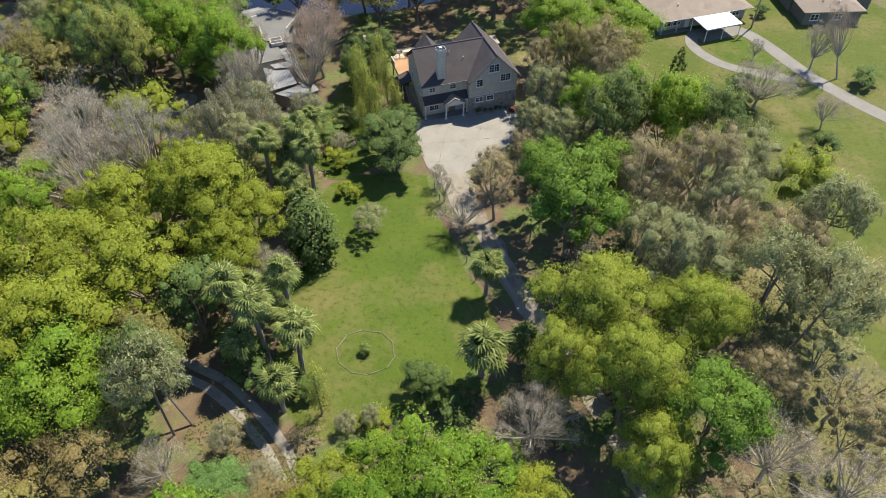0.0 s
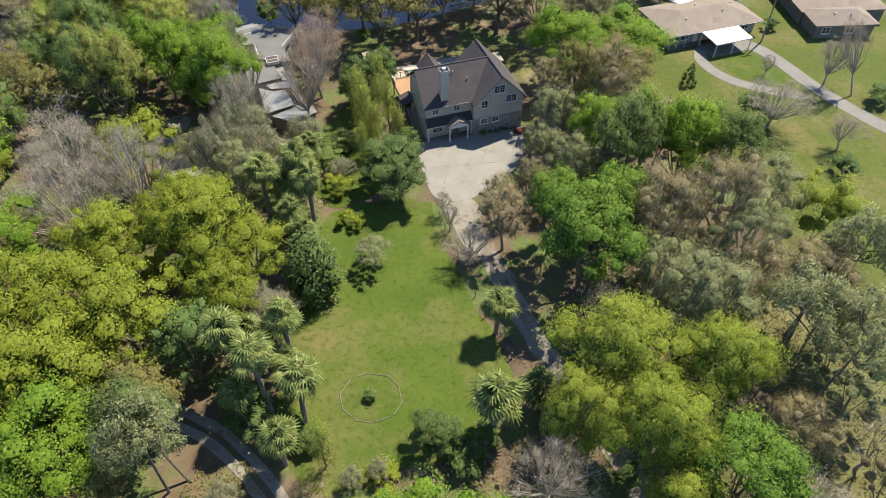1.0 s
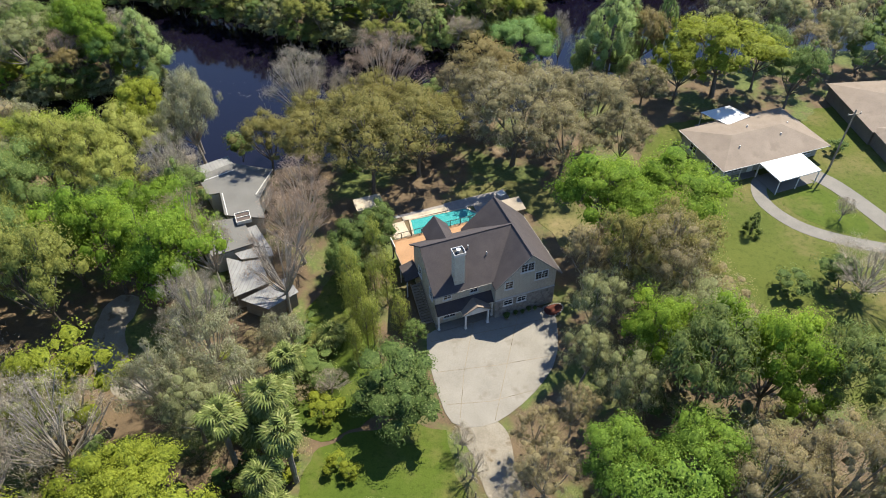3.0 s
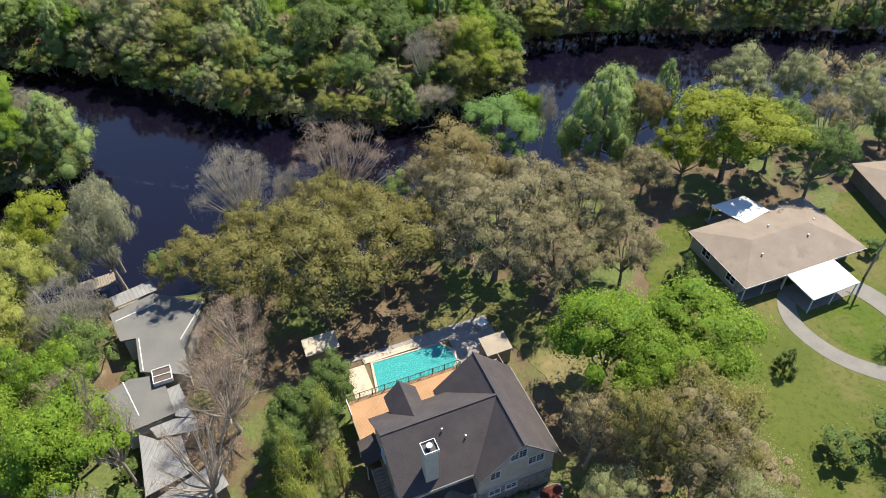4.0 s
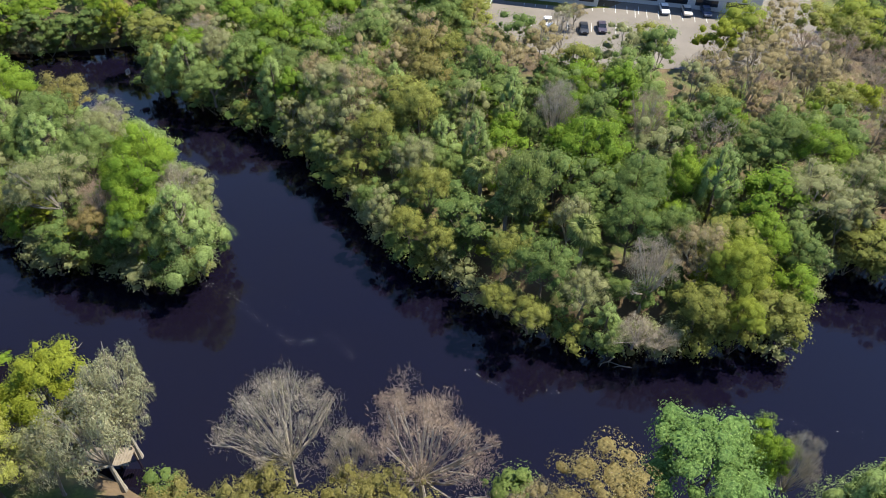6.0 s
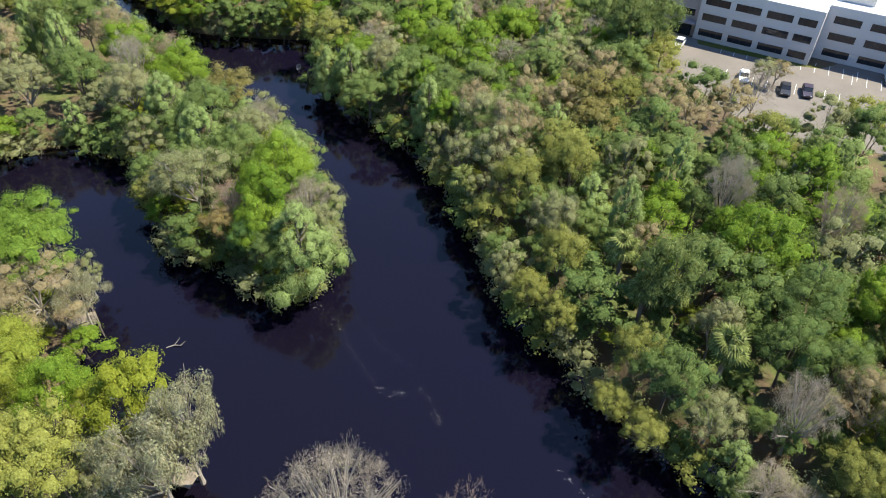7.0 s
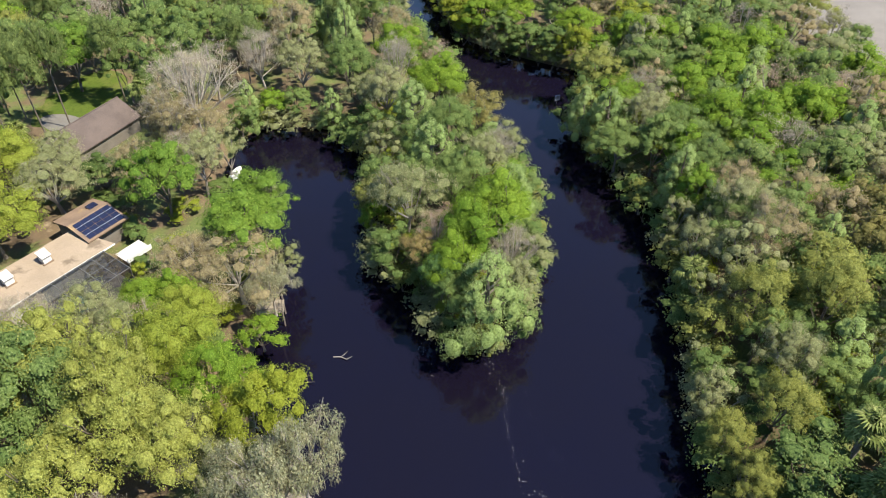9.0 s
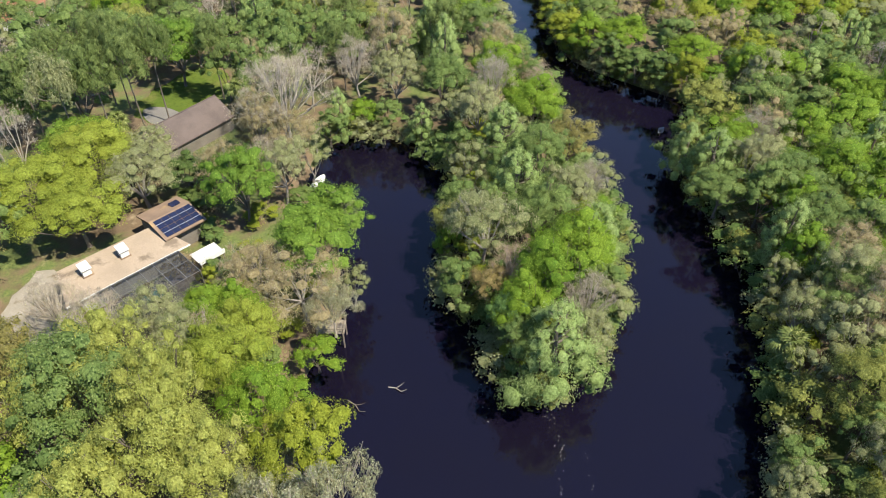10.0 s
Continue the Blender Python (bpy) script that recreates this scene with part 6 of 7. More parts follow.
palm(-30.8, 73.0, 9.0, 1.2)
palm(-3.2, 55.8, 5.6, 1.15)
palm(-2.4, 43.2, 5.4, 1.5)
palm(1.6, 46.5, 4.6, 1.2)
palm(4.2, 43.4, 4.8, 1.2)
palm(-29.0, 87.0, 2.6, 1.1)
palm(-31.5, 76.0, 6.5, 1.1)

# ---- round the lawn and the drive ----
tree("dark", -19.4, 79.0, 8.6, 4.9)
tree("greygreen", -19.8, 64.4, 4.2, 2.7)
tree("bare", -7.6, 66.5, 5.5, 3.4)
tree("bare", -10.8, 72, 4.5, 1.8)
tree("bare", -12.2, 75.2, 4.0, 1.5)
tree("tan", -3.6, 69.5, 10.5, 4.0)
tree("tan", -4.6, 75.5, 7.5, 2.8)
tree("dark", -8.0, 40.2, 6, 2.8)
tree("darkshrub", -5.0, 39, 3.0, 2.2)
tree("bare", 3.6, 36.0, 9.5, 4.4)
tree("bright", -4.5, 27.5, 13, 5.6)
tree("bright", -9.5, 24.0, 11, 4.5)
tree("yellow", -15, 27, 6.5, 4)
tree("yellow", 3.5, 27, 9, 4)
tree("yellowshrub", -24.6, 71.5, 2.2, 1.3)
tree("yellowshrub", -23.4, 70.8, 2.0, 1.1)
tree("deep", 6.2, 64, 16, 6.6)
tree("deep", 3.0, 70.5, 13.5, 4.6)
tree("deep", 9.5, 71, 14.5, 4.6)
tree("tan", 14.8, 69, 16, 5.6)
tree("greygreen", 18.2, 55.5, 16, 5.4)
tree("tan", 23.4, 60.4, 14, 4.6)
tree("greygreen", 14, 61, 13, 4.6)
tree("lime", 9.2, 48.4, 15.5, 6.2)
tree("lime", 6.4, 42.5, 12, 4.4)
tree("lime", 18.6, 48, 15, 5)
tree("lime", 12, 39.6, 16, 4.6)
tree("deep", 19.2, 36.6, 15, 5.2)
tree("lime", 14.5, 33, 12, 4.2)
tree("tan", 30.5, 60.5, 15, 5.2)
tree("pine", 27.6, 54.6, 16, 5)
tree("pine", 27.3, 46.9, 18.6, 4.6, 0.0, 31, 44)
tree("greygreen", 24.2, 65.6, 16, 4.8)
tree("pine", 34.5, 63, 18, 4.6)
tree("bare", 26, 36, 9, 5)
tree("bare", 33, 34, 8, 5)
tree("tan", 27, 45, 9, 4)
tree("far_lime", 35.6, 75.8, 12, 4.4)
tree("bare", 35.5, 102.4, 8, 5.4)
tree("darkshrub", 33.2, 103.5, 5, 3.4)
tree("bright", 18.6, 82, 17, 4.8)
tree("bright", 14, 85, 15.5, 4.4)
tree("tan", 9, 96, 16, 5.6)
tree("olive", 10.5, 99, 15, 5.6)
tree("greygreen", 11.5, 90.5, 12.5, 5)
tree("olive", 5, 96.4, 16.5, 4.2)
tree("bright", 2.6, 109.1, 14, 6.8)
tree("bright", 12.6, 111.0, 13, 7.2)
tree("bright", 7.0, 106.1, 13, 5.5)
tree("greenpine", 11.4, 80.6, 17.5, 5.2)
tree("tan", 22, 70.4, 18, 5.2)
tree("greygreen", 27, 73.5, 16, 4.6)
tree("greenpine", 24, 81, 16.5, 4.6)
tree("bright", 7.4, 86.5, 13.5, 4.4)
tree("greygreen", 4.5, 80, 11.5, 4)
tree("conifer", 24.4, 113.2, 4.2, 1.5)
tree("conifer", 14.6, 125.8, 6.5, 2.2)
tree("bare", 37.6, 117.6, 4, 1.8)
tree("bare", 47, 116, 9, 3.6)
tree("bare", 45, 98, 6, 3)
tree("darkshrub", 27.0, 102.2, 3.6, 2.4)
tree("darkshrub", 44.5, 92, 3.4, 2.2)
tree("shrub", 41.5, 134.8, 2.4, 1.6)
tree("shrub", 55, 112, 3, 2.4)
for x, y, h, r in ((-24.6, 87.0, 8.5, 1.7), (-25.6, 89.4, 9.5, 1.5), (-27.4, 92.4, 10.5, 2.0), (-24.6, 92.6, 9.5, 1.4), (-28.6, 95.0, 9, 1.5), (-25.2, 84.4, 7, 1.3)):
    tree("bamboo", x, y, h, r)
tree("green", -29.6, 97.4, 7.5, 2.8)
tree("greygreen", -26.6, 99.2, 6.5, 2.4)
tree("dark", -26.6, 104.8, 7.5, 3.0)
tree("dark", -28.6, 100.4, 9, 3.6)
tree("darkshrub", -26.8, 103.6, 5, 2.2)
tree("shrub", -29.4, 82.6, 3, 2.6)
tree("bare", -27.5, 80.5, 3.6, 2.0)
tree("yellowshrub", -27.8, 77.6, 3, 2)

for x, y, h, r in ((-29, 42.5, 4, 2.6), (-25.6, 45.5, 4.5, 2.8), (-23.6, 39.5, 3.6, 2.2), (-27.6, 39.6, 3.4, 2.4), (-31.4, 47, 4.4, 2.4), (-20.6, 39.0, 2.6, 1.6), (-31.5, 68, 4.6, 2.6), (-30, 72, 4.2, 2.4), (-32.8, 75, 4.4, 2.4), (-27.6, 50.5, 4.0, 2.0)):
    tree(SEEDS.choice(["shrub", "darkshrub", "shrub", "tanshrub"]), x, y, h, r)
palm(-28.2, 46.4, 7.6, 1.15)
palm(-24.0, 44.6, 6.2, 1.1)
palm(-27.6, 40.2, 6.8, 1.1)
palm(-32.4, 71.8, 6.6, 1.1)

tree("olive", -79.7, 87.1, 13, 4.6)
tree("mossy", -22.2, 27.3, 4.5, 2.4)
tree("mossy", -26.9, 31.3, 4, 2.0)
tree("mossy", -15.5, 35.3, 2.6, 1.5)
tree("mossy", -13.1, 36.5, 2.6, 1.3)
tree("sallow", 14.4, 39.8, 13, 3.0)
tree("bamboo", -18.5, 36.7, 8, 1.9)
tree("yellow", -40.1, 59.1, 15, 4.8)
tree("greenpine", -31.6, 33.4, 14, 4, 0.0, 20, 130)
tree("pine", 38.3, 46.8, 8.8, 2.6, 0.0, 24, 73)
tree("thin", 51.0, 113.5, 14.8, 3, 0.0, 19, 37)

tree("bamboo", -26.2, 99.7, 9, 2.0)
tree("bamboo", -23.6, 94.5, 8.5, 1.9)
tree("bamboo", -26.4, 90.0, 9, 2.0)
tree("bamboo", -24.0, 87.8, 8, 1.8)
tree("bamboo", -21.2, 90.0, 6.5, 1.7)
tree("green", -19.2, 87.9, 4.5, 1.6)
tree("green", -29.2, 95.9, 8, 2.3)
tree("greygreen", 1.6, 91.3, 12, 3.6)
tree("tan", 0.7, 98.9, 12, 3.3)
tree("greygreen", 0.4, 85.2, 9, 3.1)
tree("tan", -1.0, 78.0, 9, 2.5)

# ---- west of the house ----
tree("thin", -49.5, 95.5, 15.5, 4.2)
tree("thin", -44.6, 93.4, 14.5, 3.8)
tree("green", -52.4, 102.6, 13.5, 4)
tree("thin", -35.6, 91.8, 13.5, 5)
tree("mossy", -40.4, 80.2, 12.5, 4.8)
tree("bare", -42.4, 83.6, 15, 4.2)
tree("mossy", -36.2, 76.4, 10.5, 4)
tree("greygreen", -39.5, 72.8, 11, 4)
tree("mossy", -33.5, 84.2, 8, 3)
tree("sallow", -60.4, 84.4, 19, 5.2)
tree("mossy", -43.6, 74.6, 13, 4)
tree("bright", -48.4, 90, 16.5, 5.4)
tree("bright", -51.6, 91.4, 14, 4.4)
tree("bright", -52.6, 98.6, 14, 4.6)
tree("bright", -57.5, 92.5, 17, 5)
tree("green", -66.5, 88, 17, 5.4)
tree("green", -72.4, 99, 17, 5.6)
tree("pale", -66.8, 107.6, 16, 5.8)
tree("pale", -61.8, 103.0, 15, 5)
tree("green", -58.6, 98.6, 14, 4.2)
tree("bare", -54.6, 106.4, 15.5, 4.4)
tree("mossy", -57.4, 120.2, 15, 5.2)
tree("greygreen", -61.6, 116.4, 11, 3.6)
tree("shrub", -51.8, 121.8, 5.5, 2.2)
tree("rust", -36, 100.4, 13, 5)
tree("rust", -37.5, 107.6, 11.5, 5.6)
tree("thin", -39.0, 103.6, 10, 4)
tree("olive", -45.8, 118.6, 11.5, 4.4)
tree("olive", -29.6, 116, 15, 7)
tree("olive", -23.6, 121, 13.8, 6.6)
tree("olive", -33.6, 121.8, 14, 6)
tree("olive", -38.2, 116.4, 13, 5.4)
tree("olive", -32, 128.6, 13, 5)
tree("olive", -40, 123.4, 12, 4.6)
tree("olive", -20, 128, 11, 4.8)
tree("olive", -26.4, 128.6, 12, 4.6)
tree("greyoak", -9.4, 125.4, 16, 8.2)
tree("greyoak", 1.8, 130.4, 13.8, 6.6)
tree("greyoak", -2.2, 122.6, 12.6, 5.6)
tree("greyoak", -14.4, 131.2, 14, 6)
tree("greyoak", 6.8, 125.4, 11, 4.6)
tree("greyoak", -4.6, 135.8, 12, 5.4)
tree("gold", -15.6, 140, 14, 6)
tree("gold", -11.4, 136.4, 13, 3.6)
tree("tan", -20.2, 137, 11, 3.6)
tree("bare", -43.6, 130.4, 15.4, 5.4)
tree("bare", -37.4, 132.6, 11.5, 2.8)
tree("rust", -31.2, 135.8, 17, 6.6)
tree("shrub", -24, 140.4, 5.5, 2.6)
tree("teal", -9.4, 149.4, 12.8, 6.2)
tree("bright", -5.6, 153.6, 12, 2.8)
tree("bare", -2.8, 154.6, 12.5, 2.4)
tree("cypress", 6.2, 153.6, 17, 7.6)
tree("cypress", 9.6, 158.6, 14, 5)
tree("gold", 12.4, 157.2, 12.8, 4.0)
tree("cypress", 17, 163.6, 13, 3.4)
tree("yellow", 24.6, 149.6, 15, 9)
tree("yellow", 17.6, 147, 11, 4.6)
tree("green", 36, 146, 13, 5)
tree("green", 32, 153, 13, 4.6)
tree("greygreen", 30, 168, 13, 5)
tree("greygreen", 38, 165, 14, 5)
tree("greygreen", 46, 160, 13, 5)
tree("tan", 40, 156, 12, 4.4)

# ---- west bank beyond the cove ----
tree("pale", -64.4, 112.6, 14.5, 4.6)
tree("yellow", -65.8, 120.6, 14.2, 4.6)
tree("mossy", -59.2, 123.6, 15.6, 4.6)
tree("pale", -71.4, 107.4, 17, 5)
tree("pale", -77, 100.4, 16, 5)
tree("pale", -72.4, 94.6, 14.5, 5)
tree("green", -78.6, 94, 12, 4.6)
tree("lime", -76.8, 111, 13.6, 4.8)
tree("thin", -80.5, 109, 11.5, 4)
tree("bright", -72.8, 115.2, 12, 4)
tree("lime", -82.4, 112.8, 10.5, 4.2)
tree("greygreen", -80, 106.4, 12, 4.2)
tree("greygreen", -85.6, 102, 11, 4)
tree("bare", -86.4, 95, 10, 4)
tree("bare", -90.4, 88.6, 9, 3.6)
tree("bright", -88.4, 107.2, 8.5, 3.2)
tree("tan", -90.4, 118.2, 10, 6.8)
tree("tan", -93.4, 112.4, 9.5, 5)
tree("mossy", -87.4, 122, 8.6, 3.4)
tree("deep", -97, 119.6, 12.2, 5.6)
tree("deep", -102.8, 121.6, 11, 4.8)
tree("deep", -110, 108.6, 13.4, 5.2)
tree("greygreen", -115.4, 113.6, 11, 4.4)
tree("tan", -118, 104.4, 10, 4.4)
tree("greygreen", -116, 92.6, 10, 6.2)
tree("lime", -107.2, 86.4, 10.5, 6.4)
tree("lime", -121.6, 85, 11, 6.4)
tree("dark", -119.6, 98.4, 7.0, 4.2)
tree("lime", -112.6, 79.4, 11, 7.4)
tree("bare", -132.0, 112.8, 17, 8)
tree("tan", -127.6, 109, 13, 4.6)
tree("greenpine", -137, 87.4, 19, 4)
tree("greenpine", -141.6, 90.2, 20, 4)
tree("greenpine", -134.6, 82.6, 18, 4)
tree("greenpine", -146.8, 82, 19, 4)
tree("pine", -130.2, 78.6, 19, 4)
tree("greenpine", -149.4, 98.6, 16, 4)
palm(-141.0, 103.6, 6.5, 1.2)
palm(-138.6, 105.6, 5.5, 1.2)
palm(-135.4, 84.0, 4.5, 1.1)

tree("deep", -125.4, 80.8, 10, 5.8)
tree("greenpine", -137.0, 70.2, 16, 5.6)
tree("greenpine", -145.9, 73.4, 17, 5.4)
tree("greenpine", -148.8, 78.8, 17, 5.0)
tree("far_green", -162.8, 62.0, 14, 6.0)
tree("far_green", -167.7, 67.9, 14, 6.2)
tree("far_green", -161.2, 80.5, 14, 5.4)
tree("deep", -155.2, 90.3, 14, 5.5)
tree("far_green", -148.6, 100.1, 13, 4.3)
tree("far_green", -162.8, 92.0, 14, 5.5)
tree("far_green", -163.0, 106.0, 13, 5.6)
tree("greygreen", -123.3, 92.0, 9.5, 4.9)
tree("far_green", -135.9, 67.5, 12, 4.2)

tree("tan", -126.9, 114.3, 9, 4.7)
tree("bare", -121.5, 110.5, 8, 3.5)
tree("far_bare", -145.0, 115.6, 13, 4.5)
tree("tan", -128.7, 106.6, 7, 3.1)

# ---- the wooded point in the river ----
tree("cypress", -78.6, 147.2, 12.5, 6.6)
tree("greygreen", -80.4, 151.2, 9, 3)
tree("green", -81.0, 143.6, 8, 3)
tree("bright", -84.6, 144.6, 10.5, 3.6)
tree("bright", -88.6, 148.4, 12, 4.4)
tree("teal", -83.8, 142.8, 9, 2.6)
tree("bare", -86, 152.4, 9.5, 3.4)
tree("gold", -90.4, 141.4, 7, 3)
tree("bright", -92.4, 152.6, 12.6, 5)
tree("rust", -92.6, 144.6, 9, 3.2)
tree("cypress", -97.4, 156.4, 11, 5)
tree("greygreen", -98.8, 141.6, 11.6, 5.8)
tree("green", -101.6, 149.6, 11.6, 4.8)
tree("cypress", -108.8, 147.4, 12.5, 6)
tree("greygreen", -106.6, 155.2, 10, 4.4)
tree("bare", -109.6, 158.4, 9, 3)
tree("green", -115.4, 152, 12.4, 5)
tree("olive", -119.2, 157.2, 11, 4.6)
tree("cypress", -121.4, 147.2, 12.6, 6)
tree("bright", -130.2, 153.8, 11.6, 5)
tree("greygreen", -129, 144.6, 12, 4.8)
tree("bare", -135.6, 147.6, 14, 4)
tree("rust", -138.8, 156, 10, 3.6)
tree("green", -139.6, 139.6, 12.5, 5.2)
tree("bright", -141.8, 149.2, 13, 4.8)
tree("greygreen", -142.6, 131.4, 11, 4.8)
tree("cypress", -150.2, 140.6, 15, 5)
tree("tan", -154.6, 130.6, 15, 5.4)
tree("tan", -151.4, 150.2, 12.5, 4.8)
tree("bare", -146.6, 124.2, 13, 4.6)
tree("green", -160.6, 147.4, 13, 5.2)

# ---- north bank ----
tree("cypress", -119.0, 176.6, 9, 4.5)
tree("bright", -118.8, 183.6, 9, 4.5)
tree("green", -106.8, 177.2, 8, 4.4)
tree("far_green", -104.3, 182.4, 11, 4.2)
tree("cypress", -95.8, 181.9, 11, 4.5)
tree("far_greygreen", -117.1, 190.0, 10, 4.4)
tree("far_bright", -105.6, 200.8, 12, 4.6)
tree("far_green", -112.6, 195.8, 11, 4.6)
tree("greygreen", -85.1, 185.5, 12, 4.6)
tree("tan", -79.6, 185.1, 12.5, 4.8)
tree("far_green", -92.8, 204.1, 12, 4.9)
tree("far_green", -95.3, 192.5, 11, 4.3)
tree("greygreen", -82.1, 176.9, 9, 3.3)
tree("sallow", -69.8, 177.5, 11.5, 4.3)
tree("sallow", -67.0, 184.5, 13, 4.1)
tree("greygreen", -61.6, 176.5, 10, 3.7)
tree("sallow", -56.1, 171.8, 10, 3.8)
tree("sallow", -55.1, 165.7, 7, 2.9)
tree("sallow", -50.1, 165.3, 7, 2.7)
tree("cypress", -55.4, 183.2, 13.5, 3.7)
tree("far_green", -67.1, 203.7, 13, 4.5)
tree("far_greygreen", -63.2, 193.2, 12, 3.7)
tree("far_cypress", -57.2, 196.9, 13, 4.2)
tree("far_green", -69.2, 220.8, 12, 4.9)
tree("greenpine", -43.2, 176.7, 14, 4.7)
tree("bare", -49.4, 197.4, 14, 3.9)
tree("bright", -40.2, 190.9, 13, 5.6)
tree("far_sallow", -54.9, 215.5, 12, 4.0)
tree("rust", -36.6, 202.7, 14, 3.5)
tree("far_bright", -44.6, 211.3, 12, 4.0)
tree("green", -31.3, 187.1, 12.5, 4.5)
tree("green", -29.0, 179.5, 11, 4.0)
tree("bright", -27.2, 192.8, 11.5, 3.6)
tree("cypress", -22.5, 192.6, 15, 4.4)
tree("bright", -14.2, 188.1, 9, 3.4)
tree("green", -17.6, 209.5, 13, 5.7)
tree("far_green", -11.4, 214.7, 13, 5.6)
tree("greygreen", -11.1, 200.0, 11, 5.9)
tree("greygreen", -5.7, 206.1, 11, 4.7)
tree("green", -35.2, 166.8, 10.5, 4.0)
tree("sallow", -40.2, 167.1, 9, 3.0)
tree("sallow", -38.2, 161.5, 5.5, 2.5)
tree("sallow", -33.9, 161.3, 5.5, 2.8)
tree("greygreen", -29.8, 167.3, 7.5, 3.2)
tree("bare", -23.9, 172.7, 11.5, 3.7)
tree("bare", -22.2, 166.2, 4.5, 2.8)
tree("bare", -19.7, 167.1, 4, 2.4)
tree("tan", -19.8, 179.6, 11, 4.1)
tree("lime", -15.2, 178.9, 11, 4.0)
tree("sallow", -17.1, 172.7, 8, 3.5)
tree("lime", -12.3, 174.8, 6.5, 2.7)
tree("far_greygreen", -34.8, 219.9, 12, 4.6)
tree("far_green", -27.9, 210.8, 12.5, 4.4)
tree("far_greygreen", -51.2, 227.2, 12, 4.6)
tree("far_green", -45.3, 229.3, 12, 5.0)
tree("far_tan", -28.3, 233.7, 12, 5.8)
tree("far_tan", -19.3, 235.8, 12, 5.1)
tree("far_rust", -11.2, 236.0, 12, 5.0)
tree("far_rust", -35.7, 229.3, 11, 4.0)
tree("far_sallow", -13.7, 225.4, 12, 4.5)
tree("far_olive", -74.2, 197.8, 12, 4.9)
tree("far_tan", -81.0, 197.7, 12, 4.2)
tree("far_tan", -83.8, 209.6, 12, 4.7)
tree("far_green", -82.3, 217.3, 12, 4.6)
tree("far_green", -44.3, 202.3, 12, 3.9)
tree("far_green", -31.8, 203.8, 12, 3.4)
tree("far_tan", -50.1, 180.7, 11, 3.1)
tree("greygreen", -36.5, 176.9, 10, 3.0)
tree("green", -24.5, 182.3, 10, 2.9)
palm(-50.1, 176.2, 8.5, 1.2)
palm(-45.1, 174.9, 6.5, 1.2)
palm(-33.3, 174.3, 7.5, 1.2)
palm(-43.1, 177.0, 6.5, 1.2)
palm(-77.9, 174.4, 4.5, 1.2)
tree("far_green", -11.3, 192.3, 8, 3.4)
tree("cypress", -114.6, 179.0, 10.5, 5.3)
tree("far_rust", -115.1, 209.6, 12, 5.6)
tree("far_bright", -107.2, 210.9, 12, 4.7)
tree("far_olive", -80.2, 203.1, 13, 5.0)
tree("far_green", -88.1, 223.2, 13, 5.6)
tree("far_tan", -105.3, 220.0, 12, 5.2)
tree("far_green", -102.1, 229.3, 12, 4.8)
tree("bright", -12.6, 209.4, 12, 4.8)
tree("green", -3.6, 207.6, 10, 4.6)
tree("green", 4.2, 209, 10.6, 4.8)
tree("yellow", 10.4, 212, 13, 4.6)
tree("green", 15.6, 213.6, 10, 4.6)
tree("greygreen", 22.6, 210.4, 9, 4.4)
tree("gold", 29.6, 212.6, 11, 4)
tree("tan", 37.4, 214.4, 9, 4.6)
tree("green", -83.2, 185.2, 10.6, 4.8)
tree("tan", -90.8, 187.4, 10, 4.6)
tree("green", -98.6, 187, 9.6, 4.8)
tree("green", -106.8, 187.4, 10, 4.8)
tree("greygreen", -113.2, 184.6, 10, 4.2)
tree("bright", -108.4, 194.6, 11.5, 4.8)
tree("bare", -119.4, 187.4, 10, 3.8)
tree("bright", -150.6, 188.4, 9, 5)
tree("bright", -141.4, 199.6, 10, 5)
tree("bright", -160, 177.6, 9, 4.8)
tree("green", -171, 174.4, 9, 5)

tree("tan", 3.0, 146.5, 6, 3.2)
tree("tanshrub", 9.5, 149.5, 3.4, 2.6)
tree("greyoak", 11.6, 143.6, 9, 4.2)
tree("shrub", 13.4, 151.6, 4, 2.6)
tree("tan", 6.6, 140.6, 8, 3.6)
tree("cypress", 3.6, 156.6, 12, 3.2)
tree("greygreen", -69.6, 240.8, 6, 3)
tree("tan", -68.2, 243.4, 5.5, 2.6)

# ---- the rest of the woods ----
FILL = random.Random(21)


def bank_row(line, step, kinds, inland, hmin, hmax, rmin, rmax, clear=True):
    """Leafy trees that stand along a bank and overhang the water."""
    for (x0, y0), (x1, y1) in zip(line, line[1:]):
        n = max(1, round(math.hypot(x1 - x0, y1 - y0) / step))
        for i in range(n):
            f = (i + FILL.uniform(0.1, 0.9)) / n
            dx, dy = (x1 - x0), (y1 - y0)
            ln = math.hypot(dx, dy)
            k = inland + FILL.uniform(-0.7, 1.2)
            x, y = x0 + dx * f - dy / ln * k, y0 + dy * f + dx / ln * k
            r = FILL.uniform(rmin, rmax)
            if math.hypot(x + 134.8, y - 178.6) < r + 4.5:
                continue
            if clear and any((x - u) ** 2 + (y - v) ** 2 < (0.5 * (r + q)) ** 2 for u, v, q in TREES):
                continue
            tree(FILL.choice(kinds), x, y, FILL.uniform(hmin, hmax), r, -1.6 if clear else -3.2)


BANK = ["far_green", "far_greygreen", "far_cypress", "far_green", "far_cypress", "far_tan", "far_bright", "far_green", "far_sallow", "far_greygreen"]
